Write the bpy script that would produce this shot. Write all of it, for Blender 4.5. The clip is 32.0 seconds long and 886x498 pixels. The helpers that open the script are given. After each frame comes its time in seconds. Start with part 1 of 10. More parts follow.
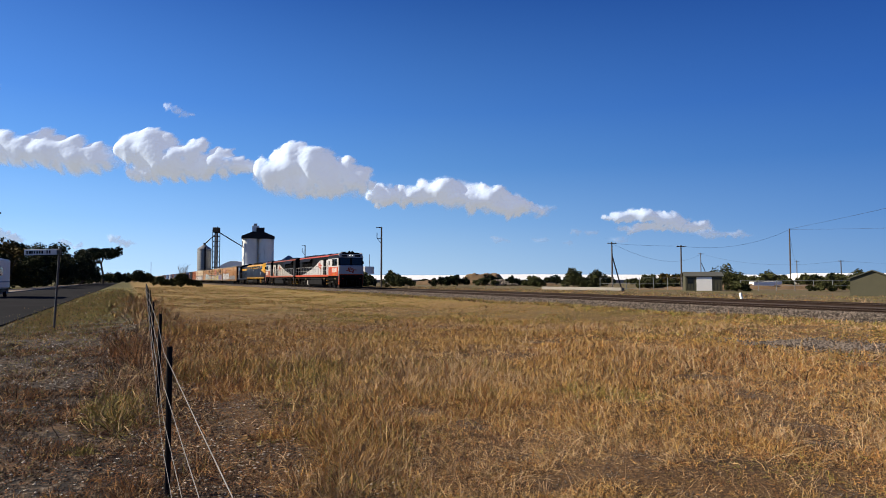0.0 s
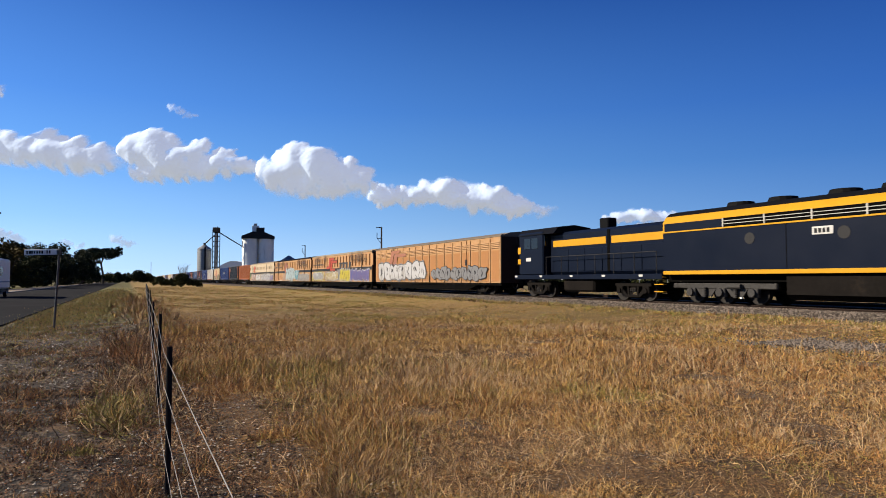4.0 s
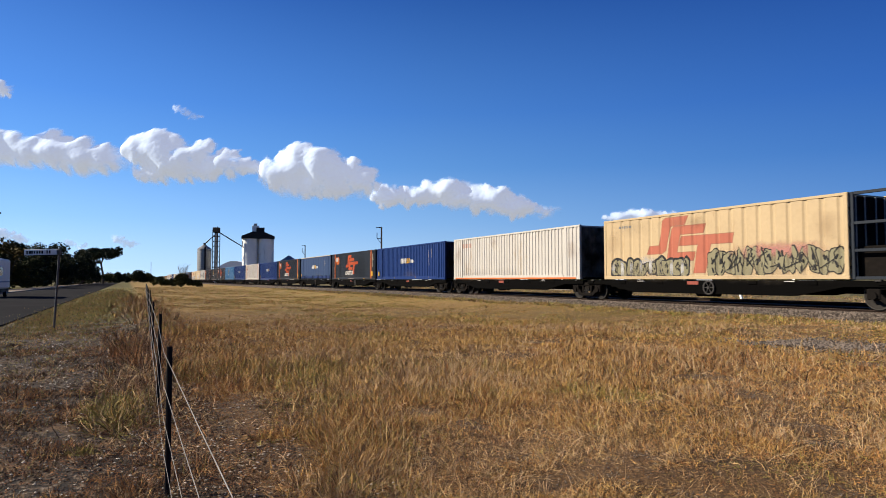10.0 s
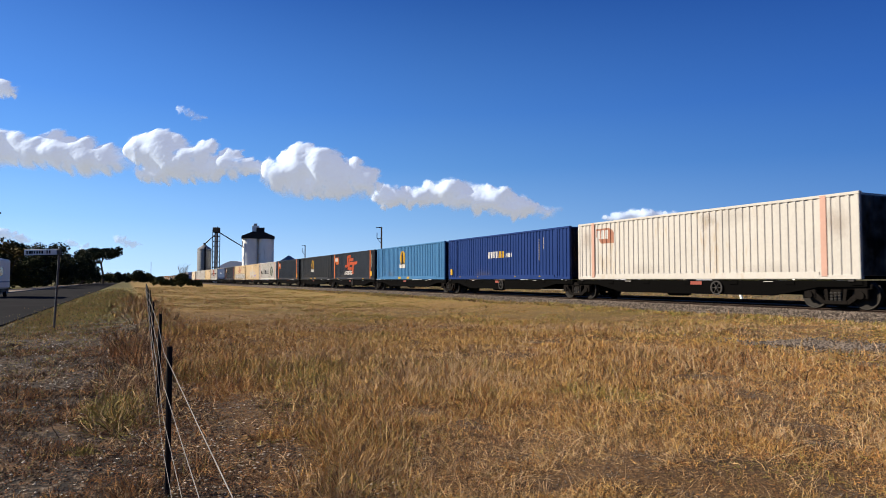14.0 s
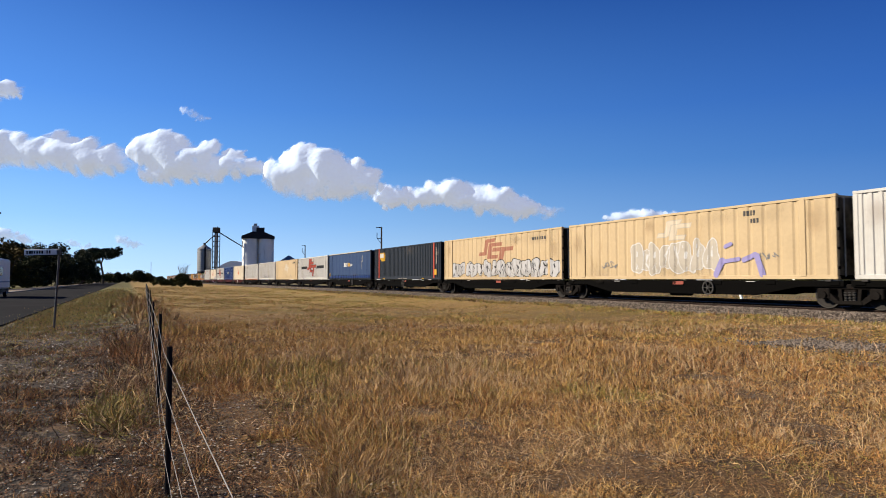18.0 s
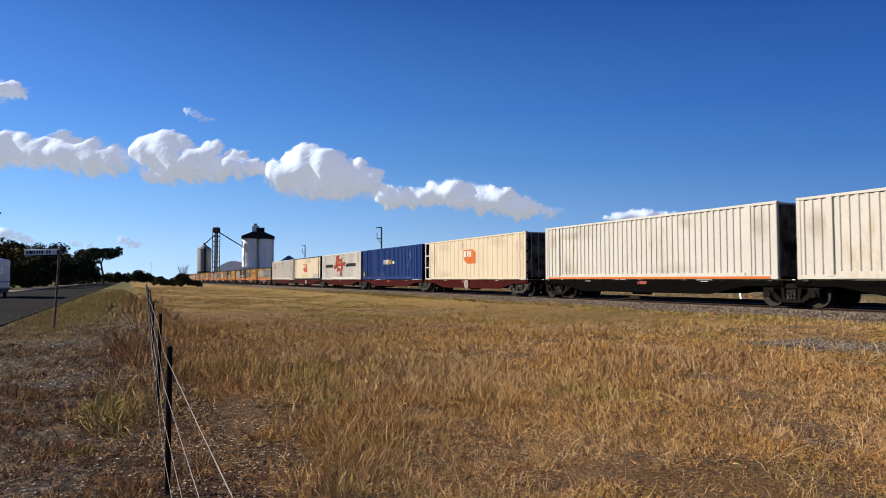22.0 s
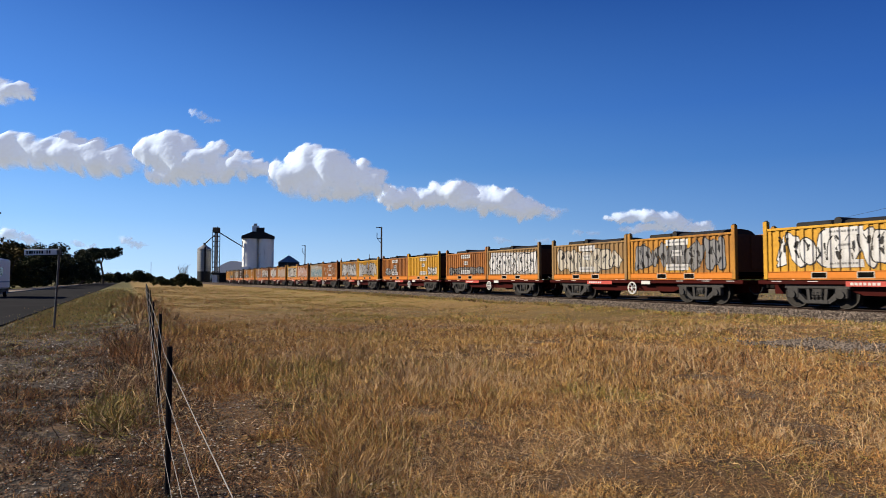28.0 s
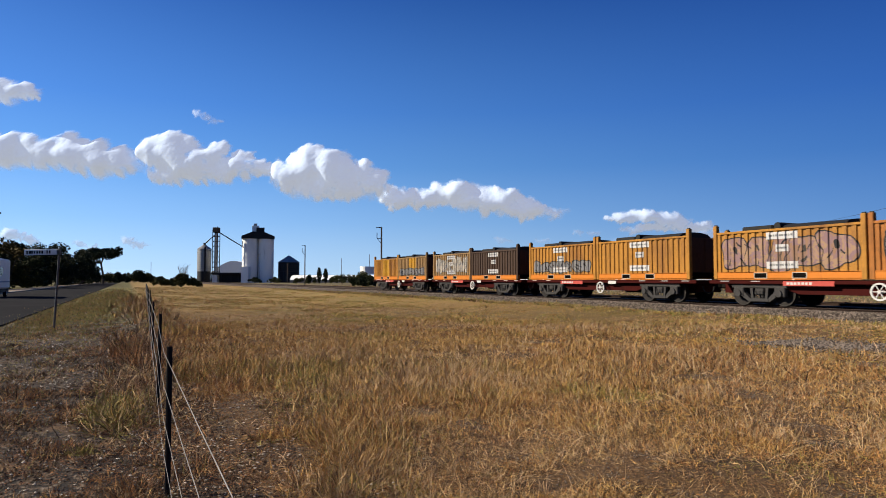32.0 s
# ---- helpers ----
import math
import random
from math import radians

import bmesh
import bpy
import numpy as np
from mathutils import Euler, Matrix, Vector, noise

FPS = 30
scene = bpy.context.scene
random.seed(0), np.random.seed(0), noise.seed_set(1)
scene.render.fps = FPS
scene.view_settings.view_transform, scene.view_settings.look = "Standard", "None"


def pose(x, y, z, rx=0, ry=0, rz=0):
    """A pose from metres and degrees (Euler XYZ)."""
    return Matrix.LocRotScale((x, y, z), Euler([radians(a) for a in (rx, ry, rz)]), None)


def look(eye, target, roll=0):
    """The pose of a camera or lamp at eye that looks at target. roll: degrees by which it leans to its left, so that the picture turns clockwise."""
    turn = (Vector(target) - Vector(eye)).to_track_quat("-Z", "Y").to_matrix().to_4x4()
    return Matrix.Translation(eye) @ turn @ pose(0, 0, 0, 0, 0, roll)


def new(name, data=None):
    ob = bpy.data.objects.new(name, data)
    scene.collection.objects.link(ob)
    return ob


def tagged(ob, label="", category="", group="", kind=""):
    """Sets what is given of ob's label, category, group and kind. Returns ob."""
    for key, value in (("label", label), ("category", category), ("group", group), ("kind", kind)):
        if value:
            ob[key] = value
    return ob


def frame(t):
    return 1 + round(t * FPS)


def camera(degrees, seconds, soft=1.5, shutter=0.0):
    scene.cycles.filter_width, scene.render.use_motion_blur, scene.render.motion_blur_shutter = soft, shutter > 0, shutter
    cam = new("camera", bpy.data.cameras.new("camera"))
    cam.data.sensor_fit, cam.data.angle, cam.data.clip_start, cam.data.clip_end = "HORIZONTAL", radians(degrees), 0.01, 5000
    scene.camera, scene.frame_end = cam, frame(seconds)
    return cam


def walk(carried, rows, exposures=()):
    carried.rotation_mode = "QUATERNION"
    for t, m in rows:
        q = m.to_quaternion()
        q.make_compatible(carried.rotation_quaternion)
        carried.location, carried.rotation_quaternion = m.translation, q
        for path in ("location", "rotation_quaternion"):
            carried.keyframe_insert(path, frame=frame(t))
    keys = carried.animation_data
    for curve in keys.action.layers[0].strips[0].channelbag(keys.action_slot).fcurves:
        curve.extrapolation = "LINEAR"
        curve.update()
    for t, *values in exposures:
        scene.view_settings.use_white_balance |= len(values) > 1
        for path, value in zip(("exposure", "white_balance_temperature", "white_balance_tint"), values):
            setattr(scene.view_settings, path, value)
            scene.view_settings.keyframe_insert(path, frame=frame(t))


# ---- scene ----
# ---- camera: it stands still beside the fence ----
cam = camera(68.64, 32.0, soft=0.9, shutter=0.05)
EYE = pose(0, 0, 1.6, 92.693, 0, 64.145)
walk(cam, [(0, EYE), (32, EYE)], exposures=[(0, 1.14), (1, 1.15), (2.2, 1.24), (19.5, 1.24), (23, 1.15), (32, 1.15)])

# ---- daylight ----
SUN_TO = Vector((-0.44, -0.90, 0.0)).normalized()
SUN_UP = radians(31)
world = bpy.data.worlds.new("world")
scene.world = world
world.use_nodes = True
wn, wl = world.node_tree.nodes, world.node_tree.links
sky = wn.new("ShaderNodeTexSky")
sky.sky_type, sky.sun_disc = "NISHITA", False
sky.sun_elevation, sky.sun_rotation = SUN_UP, math.atan2(SUN_TO.x, SUN_TO.y)
sky.altitude, sky.air_density, sky.dust_density, sky.ozone_density = 100, 1.0, 0.5, 2.0
way = wn.new("ShaderNodeTexCoord")
axis = wn.new("ShaderNodeSeparateXYZ")
wl.new(way.outputs["Generated"], axis.inputs[0])
blue = wn.new("ShaderNodeValToRGB")
for k, (height, colour) in enumerate([(0.0, (0.42, 0.62, 0.86)), (0.02, (0.36, 0.575, 0.85)), (0.085, (0.21, 0.43, 0.79)), (0.17, (0.095, 0.285, 0.68)),
                                      (0.25, (0.052, 0.20, 0.60)), (0.4, (0.016, 0.095, 0.385)), (1.0, (0.008, 0.05, 0.24))]):
    e = blue.color_ramp.elements[k] if k < 2 else blue.color_ramp.elements.new(height)
    e.position, e.color = height, (*colour, 1)
wl.new(axis.outputs["Z"], blue.inputs[0])
thin = wn.new("ShaderNodeVectorMath")
thin.operation = "SCALE"
thin.inputs["Scale"].default_value = 0.085
wl.new(sky.outputs[0], thin.inputs[0])
air = wn.new("ShaderNodeMix")
air.data_type = "RGBA"
air.inputs["Factor"].default_value = 0.1
wl.new(blue.outputs[0], air.inputs["A"])
wl.new(thin.outputs[0], air.inputs["B"])
# the sky is paler towards the sun's side and deeper away from it
lean = wn.new("ShaderNodeVectorMath")
lean.operation = "DOT_PRODUCT"
lean.inputs[1].default_value = (-0.44, -0.90, 0.0)
wl.new(way.outputs["Generated"], lean.inputs[0])
glow = wn.new("ShaderNodeMapRange")
glow.inputs["From Min"].default_value, glow.inputs["From Max"].default_value = -1.0, 0.55
wl.new(lean.outputs["Value"], glow.inputs["Value"])
tint = wn.new("ShaderNodeValToRGB")
for k, (place, colour) in enumerate([(0.0, (0.15, 0.25, 0.38)), (1.0, (1, 1, 1)), (0.284, (0.385, 0.47, 0.585)), (0.645, (0.74, 0.74, 0.74))]):
    e = tint.color_ramp.elements[k] if k < 2 else tint.color_ramp.elements.new(place)
    e.position, e.color = place, (*colour, 1)
wl.new(glow.outputs[0], tint.inputs[0])
toned = wn.new("ShaderNodeVectorMath")
toned.operation = "MULTIPLY"
wl.new(air.outputs["Result"], toned.inputs[0])
wl.new(tint.outputs[0], toned.inputs[1])
tone = wn.new("ShaderNodeVectorMath")
tone.operation = "SCALE"
tone.inputs["Scale"].default_value = 1.5
wl.new(toned.outputs[0], tone.inputs[0])
wl.new(tone.outputs[0], wn["Background"].inputs[0])
wn["Background"].inputs[1].default_value = 0.42
sun = new("sun", bpy.data.lights.new("sun", "SUN"))
sun.data.energy, sun.data.angle, sun.data.color = 5.0, radians(0.55), (1.0, 0.88, 0.70)
sun.matrix_basis = look((SUN_TO * math.cos(SUN_UP) + Vector((0, 0, math.sin(SUN_UP)))) * 50, (0, 0, 0))
# ---- builders ----
def slid(t):
    """How far the train has come after t seconds."""
    slack = np.interp(t, (0, 7, 8, 9, 10, 11, 21, 22, 23, 25, 28, 30, 32), (0.2, 0.3, 0.12, 0.28, 0.3, 0.32, 0.32, -0.35, 0.18, 0.2, 0.17, 0.05, -0.07))
    return 27.907 * t - 0.05194 * t * t + 0.0005685 * t ** 3 + float(slack)


class Shape:
    """Collects faces for one mesh."""

    def __init__(self):
        self.v, self.f = [], []

    def add(self, verts, faces):
        n = len(self.v)
        self.v += [tuple(p) for p in verts]
        self.f += [tuple(i + n for i in face) for face in faces]
        return self

    def box(self, x0, x1, y0, y1, z0, z1, c=0.0):
        if c <= 0:
            vs = [(x, y, z) for x in (x0, x1) for y in (y0, y1) for z in (z0, z1)]
            return self.add(vs, [(0, 1, 3, 2), (4, 6, 7, 5), (0, 4, 5, 1), (2, 3, 7, 6), (0, 2, 6, 4), (1, 5, 7, 3)])
        c = min(c, (x1 - x0) / 2.2, (y1 - y0) / 2.2, (z1 - z0) / 2.2)
        vs, at = [], {}
        for i, x in enumerate((x0, x1)):
            for j, y in enumerate((y0, y1)):
                for k, z in enumerate((z0, z1)):
                    sx, sy, sz = c * (1 - 2 * i), c * (1 - 2 * j), c * (1 - 2 * k)
                    for a, p in enumerate(((x, y + sy, z + sz), (x + sx, y, z + sz), (x + sx, y + sy, z))):
                        at[i, j, k, a] = len(vs)
                        vs.append(p)
        fs = []
        for s in (0, 1):
            fs.append((at[s, 0, 0, 0], at[s, 0, 1, 0], at[s, 1, 1, 0], at[s, 1, 0, 0]))
            fs.append((at[0, s, 0, 1], at[0, s, 1, 1], at[1, s, 1, 1], at[1, s, 0, 1]))
            fs.append((at[0, 0, s, 2], at[0, 1, s, 2], at[1, 1, s, 2], at[1, 0, s, 2]))
            for r in (0, 1):
                fs.append((at[0, s, r, 1], at[1, s, r, 1], at[1, s, r, 2], at[0, s, r, 2]))
                fs.append((at[s, 0, r, 0], at[s, 1, r, 0], at[s, 1, r, 2], at[s, 0, r, 2]))
                fs.append((at[s, r, 0, 0], at[s, r, 1, 0], at[s, r, 1, 1], at[s, r, 0, 1]))
                for q in (0, 1):
                    fs.append((at[s, r, q, 0], at[s, r, q, 1], at[s, r, q, 2]))
        return self.add(vs, fs)

    def tube(self, p0, p1, r, n=8, r1=None, caps=True):
        p0, p1 = Vector(p0), Vector(p1)
        r1 = r if r1 is None else r1
        d = (p1 - p0).normalized()
        a = d.orthogonal().normalized()
        b = d.cross(a)
        vs = []
        for p, q in ((p0, r), (p1, r1)):
            vs += [p + (a * math.cos(2 * math.pi * i / n) + b * math.sin(2 * math.pi * i / n)) * q for i in range(n)]
        fs = [(i, (i + 1) % n, n + (i + 1) % n, n + i) for i in range(n)]
        if caps:
            fs += [tuple(range(n))[::-1], tuple(range(n, 2 * n))]
        return self.add(vs, fs)

    def rings(self, rings, caps=True):
        n = len(rings[0])
        vs = [p for ring in rings for p in ring]
        fs = [(k * n + i, k * n + (i + 1) % n, k * n + n + (i + 1) % n, k * n + n + i) for k in range(len(rings) - 1) for i in range(n)]
        if caps:
            fs += [tuple(range(n))[::-1], tuple(range((len(rings) - 1) * n, len(rings) * n))]
        return self.add(vs, fs)

    def prism(self, poly, axis, a0, a1):
        put = {"x": lambda p, a: (a, p[0], p[1]), "y": lambda p, a: (p[0], a, p[1]), "z": lambda p, a: (p[0], p[1], a)}[axis]
        return self.rings([[put(p, a0) for p in poly], [put(p, a1) for p in poly]])

    def wheel(self, x, y0, y1, z, r, n=20):
        return self.tube((x, y0, z), (x, y1, z), r, n)

    def mesh(self, name, material, smooth=False):
        me = bpy.data.meshes.new(name)
        me.from_pydata(self.v, [], self.f)
        bm = bmesh.new()
        bm.from_mesh(me)
        bmesh.ops.recalc_face_normals(bm, faces=bm.faces)
        bm.to_mesh(me)
        bm.free()
        me.materials.append(material)
        if smooth:
            me.shade_smooth()
            me.set_sharp_from_angle(angle=radians(35))
        return me


def part(name, shape, material, parent, label="", smooth=False, at=None):
    """Links a shape (or a shared mesh) as one mesh object under a thing or a part."""
    me = shape if isinstance(shape, bpy.types.Mesh) else shape.mesh(name, material, smooth)
    ob = new(name, me)
    if parent is not None:
        ob.parent = parent
    if at is not None:
        ob.matrix_basis = at if isinstance(at, Matrix) else Matrix.Translation(at)
    if label:
        ob["label"] = label
    return ob


KEPT = {}


def shared(key, make):
    """A mesh that is made once and shared by alike pieces."""
    if key not in KEPT:
        KEPT[key] = make()
    return KEPT[key]


def thing(name, label, category, m=None, group="", kind=""):
    ob = new(name)
    ob.empty_display_size = 0.3
    if m is not None:
        ob.matrix_basis = m
    return tagged(ob, label, category, group, kind)


# ---- materials ----
def surface(name, base, rough=0.6, metal=0.0, spread=0.12, fine=9.0, coarse=0.7, bump=0.15, stain=None, stain_amount=0.0,
            stain_scale=1.2, streak=1.0, pieces="", piece_spread=0.0, spec=0.15):
    """Paint, metal, wood or stone: grain and larger unevenness in metres, stains with a colour of their own, fine relief."""
    base = [0.47 * c for c in base]
    stain = [0.47 * c for c in stain] if stain else None
    m = bpy.data.materials.new(name)
    m.use_nodes = True
    n, l = m.node_tree.nodes, m.node_tree.links
    b = n["Principled BSDF"]
    b.inputs["Metallic"].default_value = metal
    b.inputs["Specular IOR Level"].default_value = spec
    co = n.new("ShaderNodeTexCoord")
    stretch = n.new("ShaderNodeMapping")
    stretch.inputs["Scale"].default_value = (1, 1, 1 / streak)
    l.new(co.outputs["Object"], stretch.inputs[0])

    def cloud(scale, detail, source=co.outputs["Object"]):
        t = n.new("ShaderNodeTexNoise")
        t.inputs["Scale"].default_value, t.inputs["Detail"].default_value, t.inputs["Roughness"].default_value = scale, detail, 0.62
        l.new(source, t.inputs["Vector"])
        return t.outputs["Fac"]

    def sums(op, a, c):
        t = n.new("ShaderNodeMath")
        t.operation = op
        for i, q in enumerate((a, c)):
            if isinstance(q, (int, float)):
                t.inputs[i].default_value = q
            else:
                l.new(q, t.inputs[i])
        return t.outputs[0]

    small, large = cloud(fine, 5), cloud(coarse, 3)
    mixed = sums("ADD", sums("MULTIPLY", small, 0.5), sums("MULTIPLY", large, 0.5))
    if pieces:
        if pieces == "island":
            rnd = n.new("ShaderNodeNewGeometry").outputs["Random Per Island"]
        else:
            rnd = n.new("ShaderNodeObjectInfo").outputs["Random"]
        mixed = sums("ADD", mixed, sums("MULTIPLY", sums("SUBTRACT", rnd, 0.5), piece_spread))
    ramp = n.new("ShaderNodeValToRGB")
    ramp.color_ramp.elements[0].position, ramp.color_ramp.elements[1].position = 0.3, 0.7
    ramp.color_ramp.elements[0].color = (*[c * (1 - spread) for c in base], 1)
    ramp.color_ramp.elements[1].color = (*[min(1, c * (1 + spread)) for c in base], 1)
    l.new(mixed, ramp.inputs[0])
    colour = ramp.outputs[0]
    if stain:
        mask = n.new("ShaderNodeValToRGB")
        mask.color_ramp.elements[0].position = 0.72 - 0.42 * stain_amount
        mask.color_ramp.elements[1].position = 0.86 - 0.30 * stain_amount
        both = sums("ADD", sums("MULTIPLY", cloud(stain_scale, 6, stretch.outputs[0]), 0.75), sums("MULTIPLY", cloud(stain_scale * 7, 4, stretch.outputs[0]), 0.3))
        l.new(both, mask.inputs[0])
        mix = n.new("ShaderNodeMix")
        mix.data_type = "RGBA"
        l.new(mask.outputs[0], mix.inputs["Factor"])
        l.new(colour, mix.inputs["A"])
        mix.inputs["B"].default_value = (*stain, 1)
        colour = mix.outputs["Result"]
    l.new(colour, b.inputs["Base Color"])
    r = n.new("ShaderNodeMapRange")
    r.inputs["To Min"].default_value, r.inputs["To Max"].default_value = max(0.03, rough - 0.12), min(1, rough + 0.12)
    l.new(large, r.inputs["Value"])
    l.new(r.outputs[0], b.inputs["Roughness"])
    if bump:
        k = n.new("ShaderNodeBump")
        k.inputs["Strength"].default_value, k.inputs["Distance"].default_value = bump, 0.02
        l.new(small, k.inputs["Height"])
        l.new(k.outputs[0], b.inputs["Normal"])
    return m
WHITE = surface("white_paint", (1.3, 1.29, 1.25), 0.55, spread=0.05, stain=(0.5, 0.46, 0.4), stain_amount=0.25)
CONCRETE = surface("silo_concrete", (1.35, 1.33, 1.28), 0.85, spread=0.07, fine=2.0, coarse=0.15, stain=(0.8, 0.77, 0.72), stain_amount=0.3, stain_scale=0.25, streak=5)
DARK_ROOF = surface("dark_roof_sheet", (0.02, 0.021, 0.026), 0.6, spread=0.15)
GALV = surface("galvanised_steel", (0.42, 0.43, 0.44), 0.5, 0.6, spread=0.15, stain=(0.25, 0.22, 0.2), stain_amount=0.3)
STEEL_DARK = surface("dark_steel", (0.03, 0.03, 0.033), 0.7, 0.0, spread=0.2)
RAIL = surface("rail_side_rust", (0.042, 0.025, 0.019), 0.85, 0.2, spread=0.3)
RAIL_TOP = surface("rail_head_polished", (0.10, 0.08, 0.065), 0.6, 0.3, spread=0.1, bump=0.02)
SLEEPER = surface("concrete_sleeper", (0.3, 0.28, 0.25), 0.9, spread=0.2, pieces="object", piece_spread=0.5)
BALLAST = surface("ballast_stone", (0.215, 0.175, 0.145), 0.92, spread=0.5, fine=24, coarse=3, bump=0.8, pieces="island", piece_spread=1.1)
BALLAST_BED = surface("ballast_bed", (0.10, 0.072, 0.054), 0.95, spread=0.45, fine=14, coarse=0.6, bump=1.0)
ASPHALT = surface("asphalt", (0.05, 0.051, 0.055), 1.0, spread=0.2, fine=30, coarse=0.3, bump=0.25, stain=(0.06, 0.055, 0.05), stain_amount=0.15, spec=0.0)
KERB = surface("kerb_concrete", (0.42, 0.39, 0.35), 0.9, spread=0.15)
FOOTPATH = surface("footpath_dirt", (0.3, 0.24, 0.18), 0.95, spread=0.2, fine=6)
WOOD_POLE = surface("weathered_pole_timber", (0.13, 0.105, 0.085), 0.85, spread=0.25, fine=14)
POST = surface("black_steel_picket", (0.014, 0.015, 0.017), 0.7, 0.0, spread=0.2, stain=(0.1, 0.06, 0.04), stain_amount=0.15)
WIRE = surface("fence_wire", (0.40, 0.39, 0.36), 0.7, 0.1, spread=0.1, bump=0)
CABLE = surface("overhead_cable", (0.03, 0.03, 0.035), 0.6, bump=0)
SIGN_POST = surface("sign_post_steel", (0.12, 0.12, 0.125), 0.5, 0.5, spread=0.2)
SIGN_WHITE = surface("sign_plate_white", (1.1, 1.1, 1.1), 0.45, spread=0.05)
INK = surface("black_ink", (0.015, 0.015, 0.017), 0.6, bump=0)
STRAW = surface("straw_blades", (0.64, 0.435, 0.205), 0.8, spread=0.3, fine=3, coarse=0.35, bump=0, pieces="island", piece_spread=0.6)
GOLD = surface("golden_blades", (0.62, 0.355, 0.105), 0.8, spread=0.3, fine=3, coarse=0.35, bump=0, pieces="island", piece_spread=0.6)
RUSSET = surface("russet_blades", (0.46, 0.215, 0.075), 0.8, spread=0.3, fine=3, coarse=0.35, bump=0, pieces="island", piece_spread=0.6)
GREEN_BLADE = surface("green_blades", (0.35, 0.30, 0.07), 0.7, spread=0.3, fine=3, coarse=0.35, bump=0, pieces="island", piece_spread=0.6)
GREY_BLADE = surface("grey_dead_blades", (0.62, 0.43, 0.255), 0.85, spread=0.3, fine=3, coarse=0.35, bump=0, pieces="island", piece_spread=0.6)
# dark dead stalks, used on the verge to paint in shade as well
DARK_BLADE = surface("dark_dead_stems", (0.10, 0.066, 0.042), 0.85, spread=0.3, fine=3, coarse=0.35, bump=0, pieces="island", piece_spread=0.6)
BLADES = [STRAW, GOLD, RUSSET, GREEN_BLADE, GREY_BLADE, DARK_BLADE]


def ground_material():
    m = bpy.data.materials.new("ground_soil")
    m.use_nodes = True
    n, l = m.node_tree.nodes, m.node_tree.links
    b = n["Principled BSDF"]
    b.inputs["Roughness"].default_value, b.inputs["Specular IOR Level"].default_value = 0.95, 0.2
    co = n.new("ShaderNodeTexCoord")

    def cloud(scale, detail):
        t = n.new("ShaderNodeTexNoise")
        t.inputs["Scale"].default_value, t.inputs["Detail"].default_value, t.inputs["Roughness"].default_value = scale, detail, 0.65
        l.new(co.outputs["Object"], t.inputs["Vector"])
        return t.outputs["Fac"]

    def ramp(fac, *stops):
        r = n.new("ShaderNodeValToRGB")
        while len(r.color_ramp.elements) < len(stops):
            r.color_ramp.elements.new(0.5)
        for e, (p, c) in zip(r.color_ramp.elements, stops):
            e.position, e.color = p, (*c, 1)
        l.new(fac, r.inputs[0])
        return r.outputs[0]

    def mix(fac, a, c):
        t = n.new("ShaderNodeMix")
        t.data_type = "RGBA"
        l.new(fac, t.inputs["Factor"])
        l.new(a, t.inputs["A"])
        l.new(c, t.inputs["B"])
        return t.outputs["Result"]

    def black_white(fac, lo, hi):
        return ramp(fac, (lo, (0, 0, 0)), (hi, (1, 1, 1)))

    # the darkest soil and litter tones paint in shade between clumps
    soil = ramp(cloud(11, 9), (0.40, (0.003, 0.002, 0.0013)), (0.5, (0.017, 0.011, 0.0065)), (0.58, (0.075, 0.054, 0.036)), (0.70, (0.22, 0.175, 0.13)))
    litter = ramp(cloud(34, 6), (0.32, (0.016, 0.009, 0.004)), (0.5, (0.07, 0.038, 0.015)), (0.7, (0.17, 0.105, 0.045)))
    field = ramp(cloud(0.11, 6), (0.3, (0.135, 0.09, 0.03)), (0.45, (0.20, 0.125, 0.04)), (0.6, (0.145, 0.105, 0.032)), (0.75, (0.19, 0.135, 0.05)))
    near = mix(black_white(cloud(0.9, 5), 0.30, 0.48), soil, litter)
    axes = n.new("ShaderNodeSeparateXYZ")
    l.new(co.outputs["Object"], axes.inputs[0])
    wob = n.new("ShaderNodeMath")
    wob.operation = "MULTIPLY_ADD"
    wob.inputs[1].default_value, wob.inputs[2].default_value = 1.6, -0.5
    l.new(cloud(0.8, 3), wob.inputs[0])
    side = n.new("ShaderNodeMath")
    side.operation = "SUBTRACT"
    l.new(axes.outputs["Y"], side.inputs[0])
    l.new(wob.outputs[0], side.inputs[1])
    in_field = n.new("ShaderNodeMapRange")
    in_field.inputs["From Min"].default_value, in_field.inputs["From Max"].default_value = 0.1, 1.0
    l.new(side.outputs[0], in_field.inputs["Value"])
    far = n.new("ShaderNodeVectorMath")
    far.operation = "LENGTH"
    l.new(co.outputs["Object"], far.inputs[0])
    out = n.new("ShaderNodeMapRange")
    out.inputs["From Min"].default_value, out.inputs["From Max"].default_value = 20, 45
    l.new(far.outputs["Value"], out.inputs["Value"])
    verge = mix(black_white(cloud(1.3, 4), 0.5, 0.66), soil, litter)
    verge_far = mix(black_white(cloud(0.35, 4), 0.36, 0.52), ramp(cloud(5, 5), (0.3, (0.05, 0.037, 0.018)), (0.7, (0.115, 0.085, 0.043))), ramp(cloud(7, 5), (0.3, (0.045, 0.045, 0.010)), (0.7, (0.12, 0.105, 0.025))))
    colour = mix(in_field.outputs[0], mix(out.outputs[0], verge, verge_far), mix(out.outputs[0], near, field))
    beyond = n.new("ShaderNodeMapRange")
    beyond.inputs["From Min"].default_value, beyond.inputs["From Max"].default_value = 24, 27
    l.new(side.outputs[0], beyond.inputs["Value"])
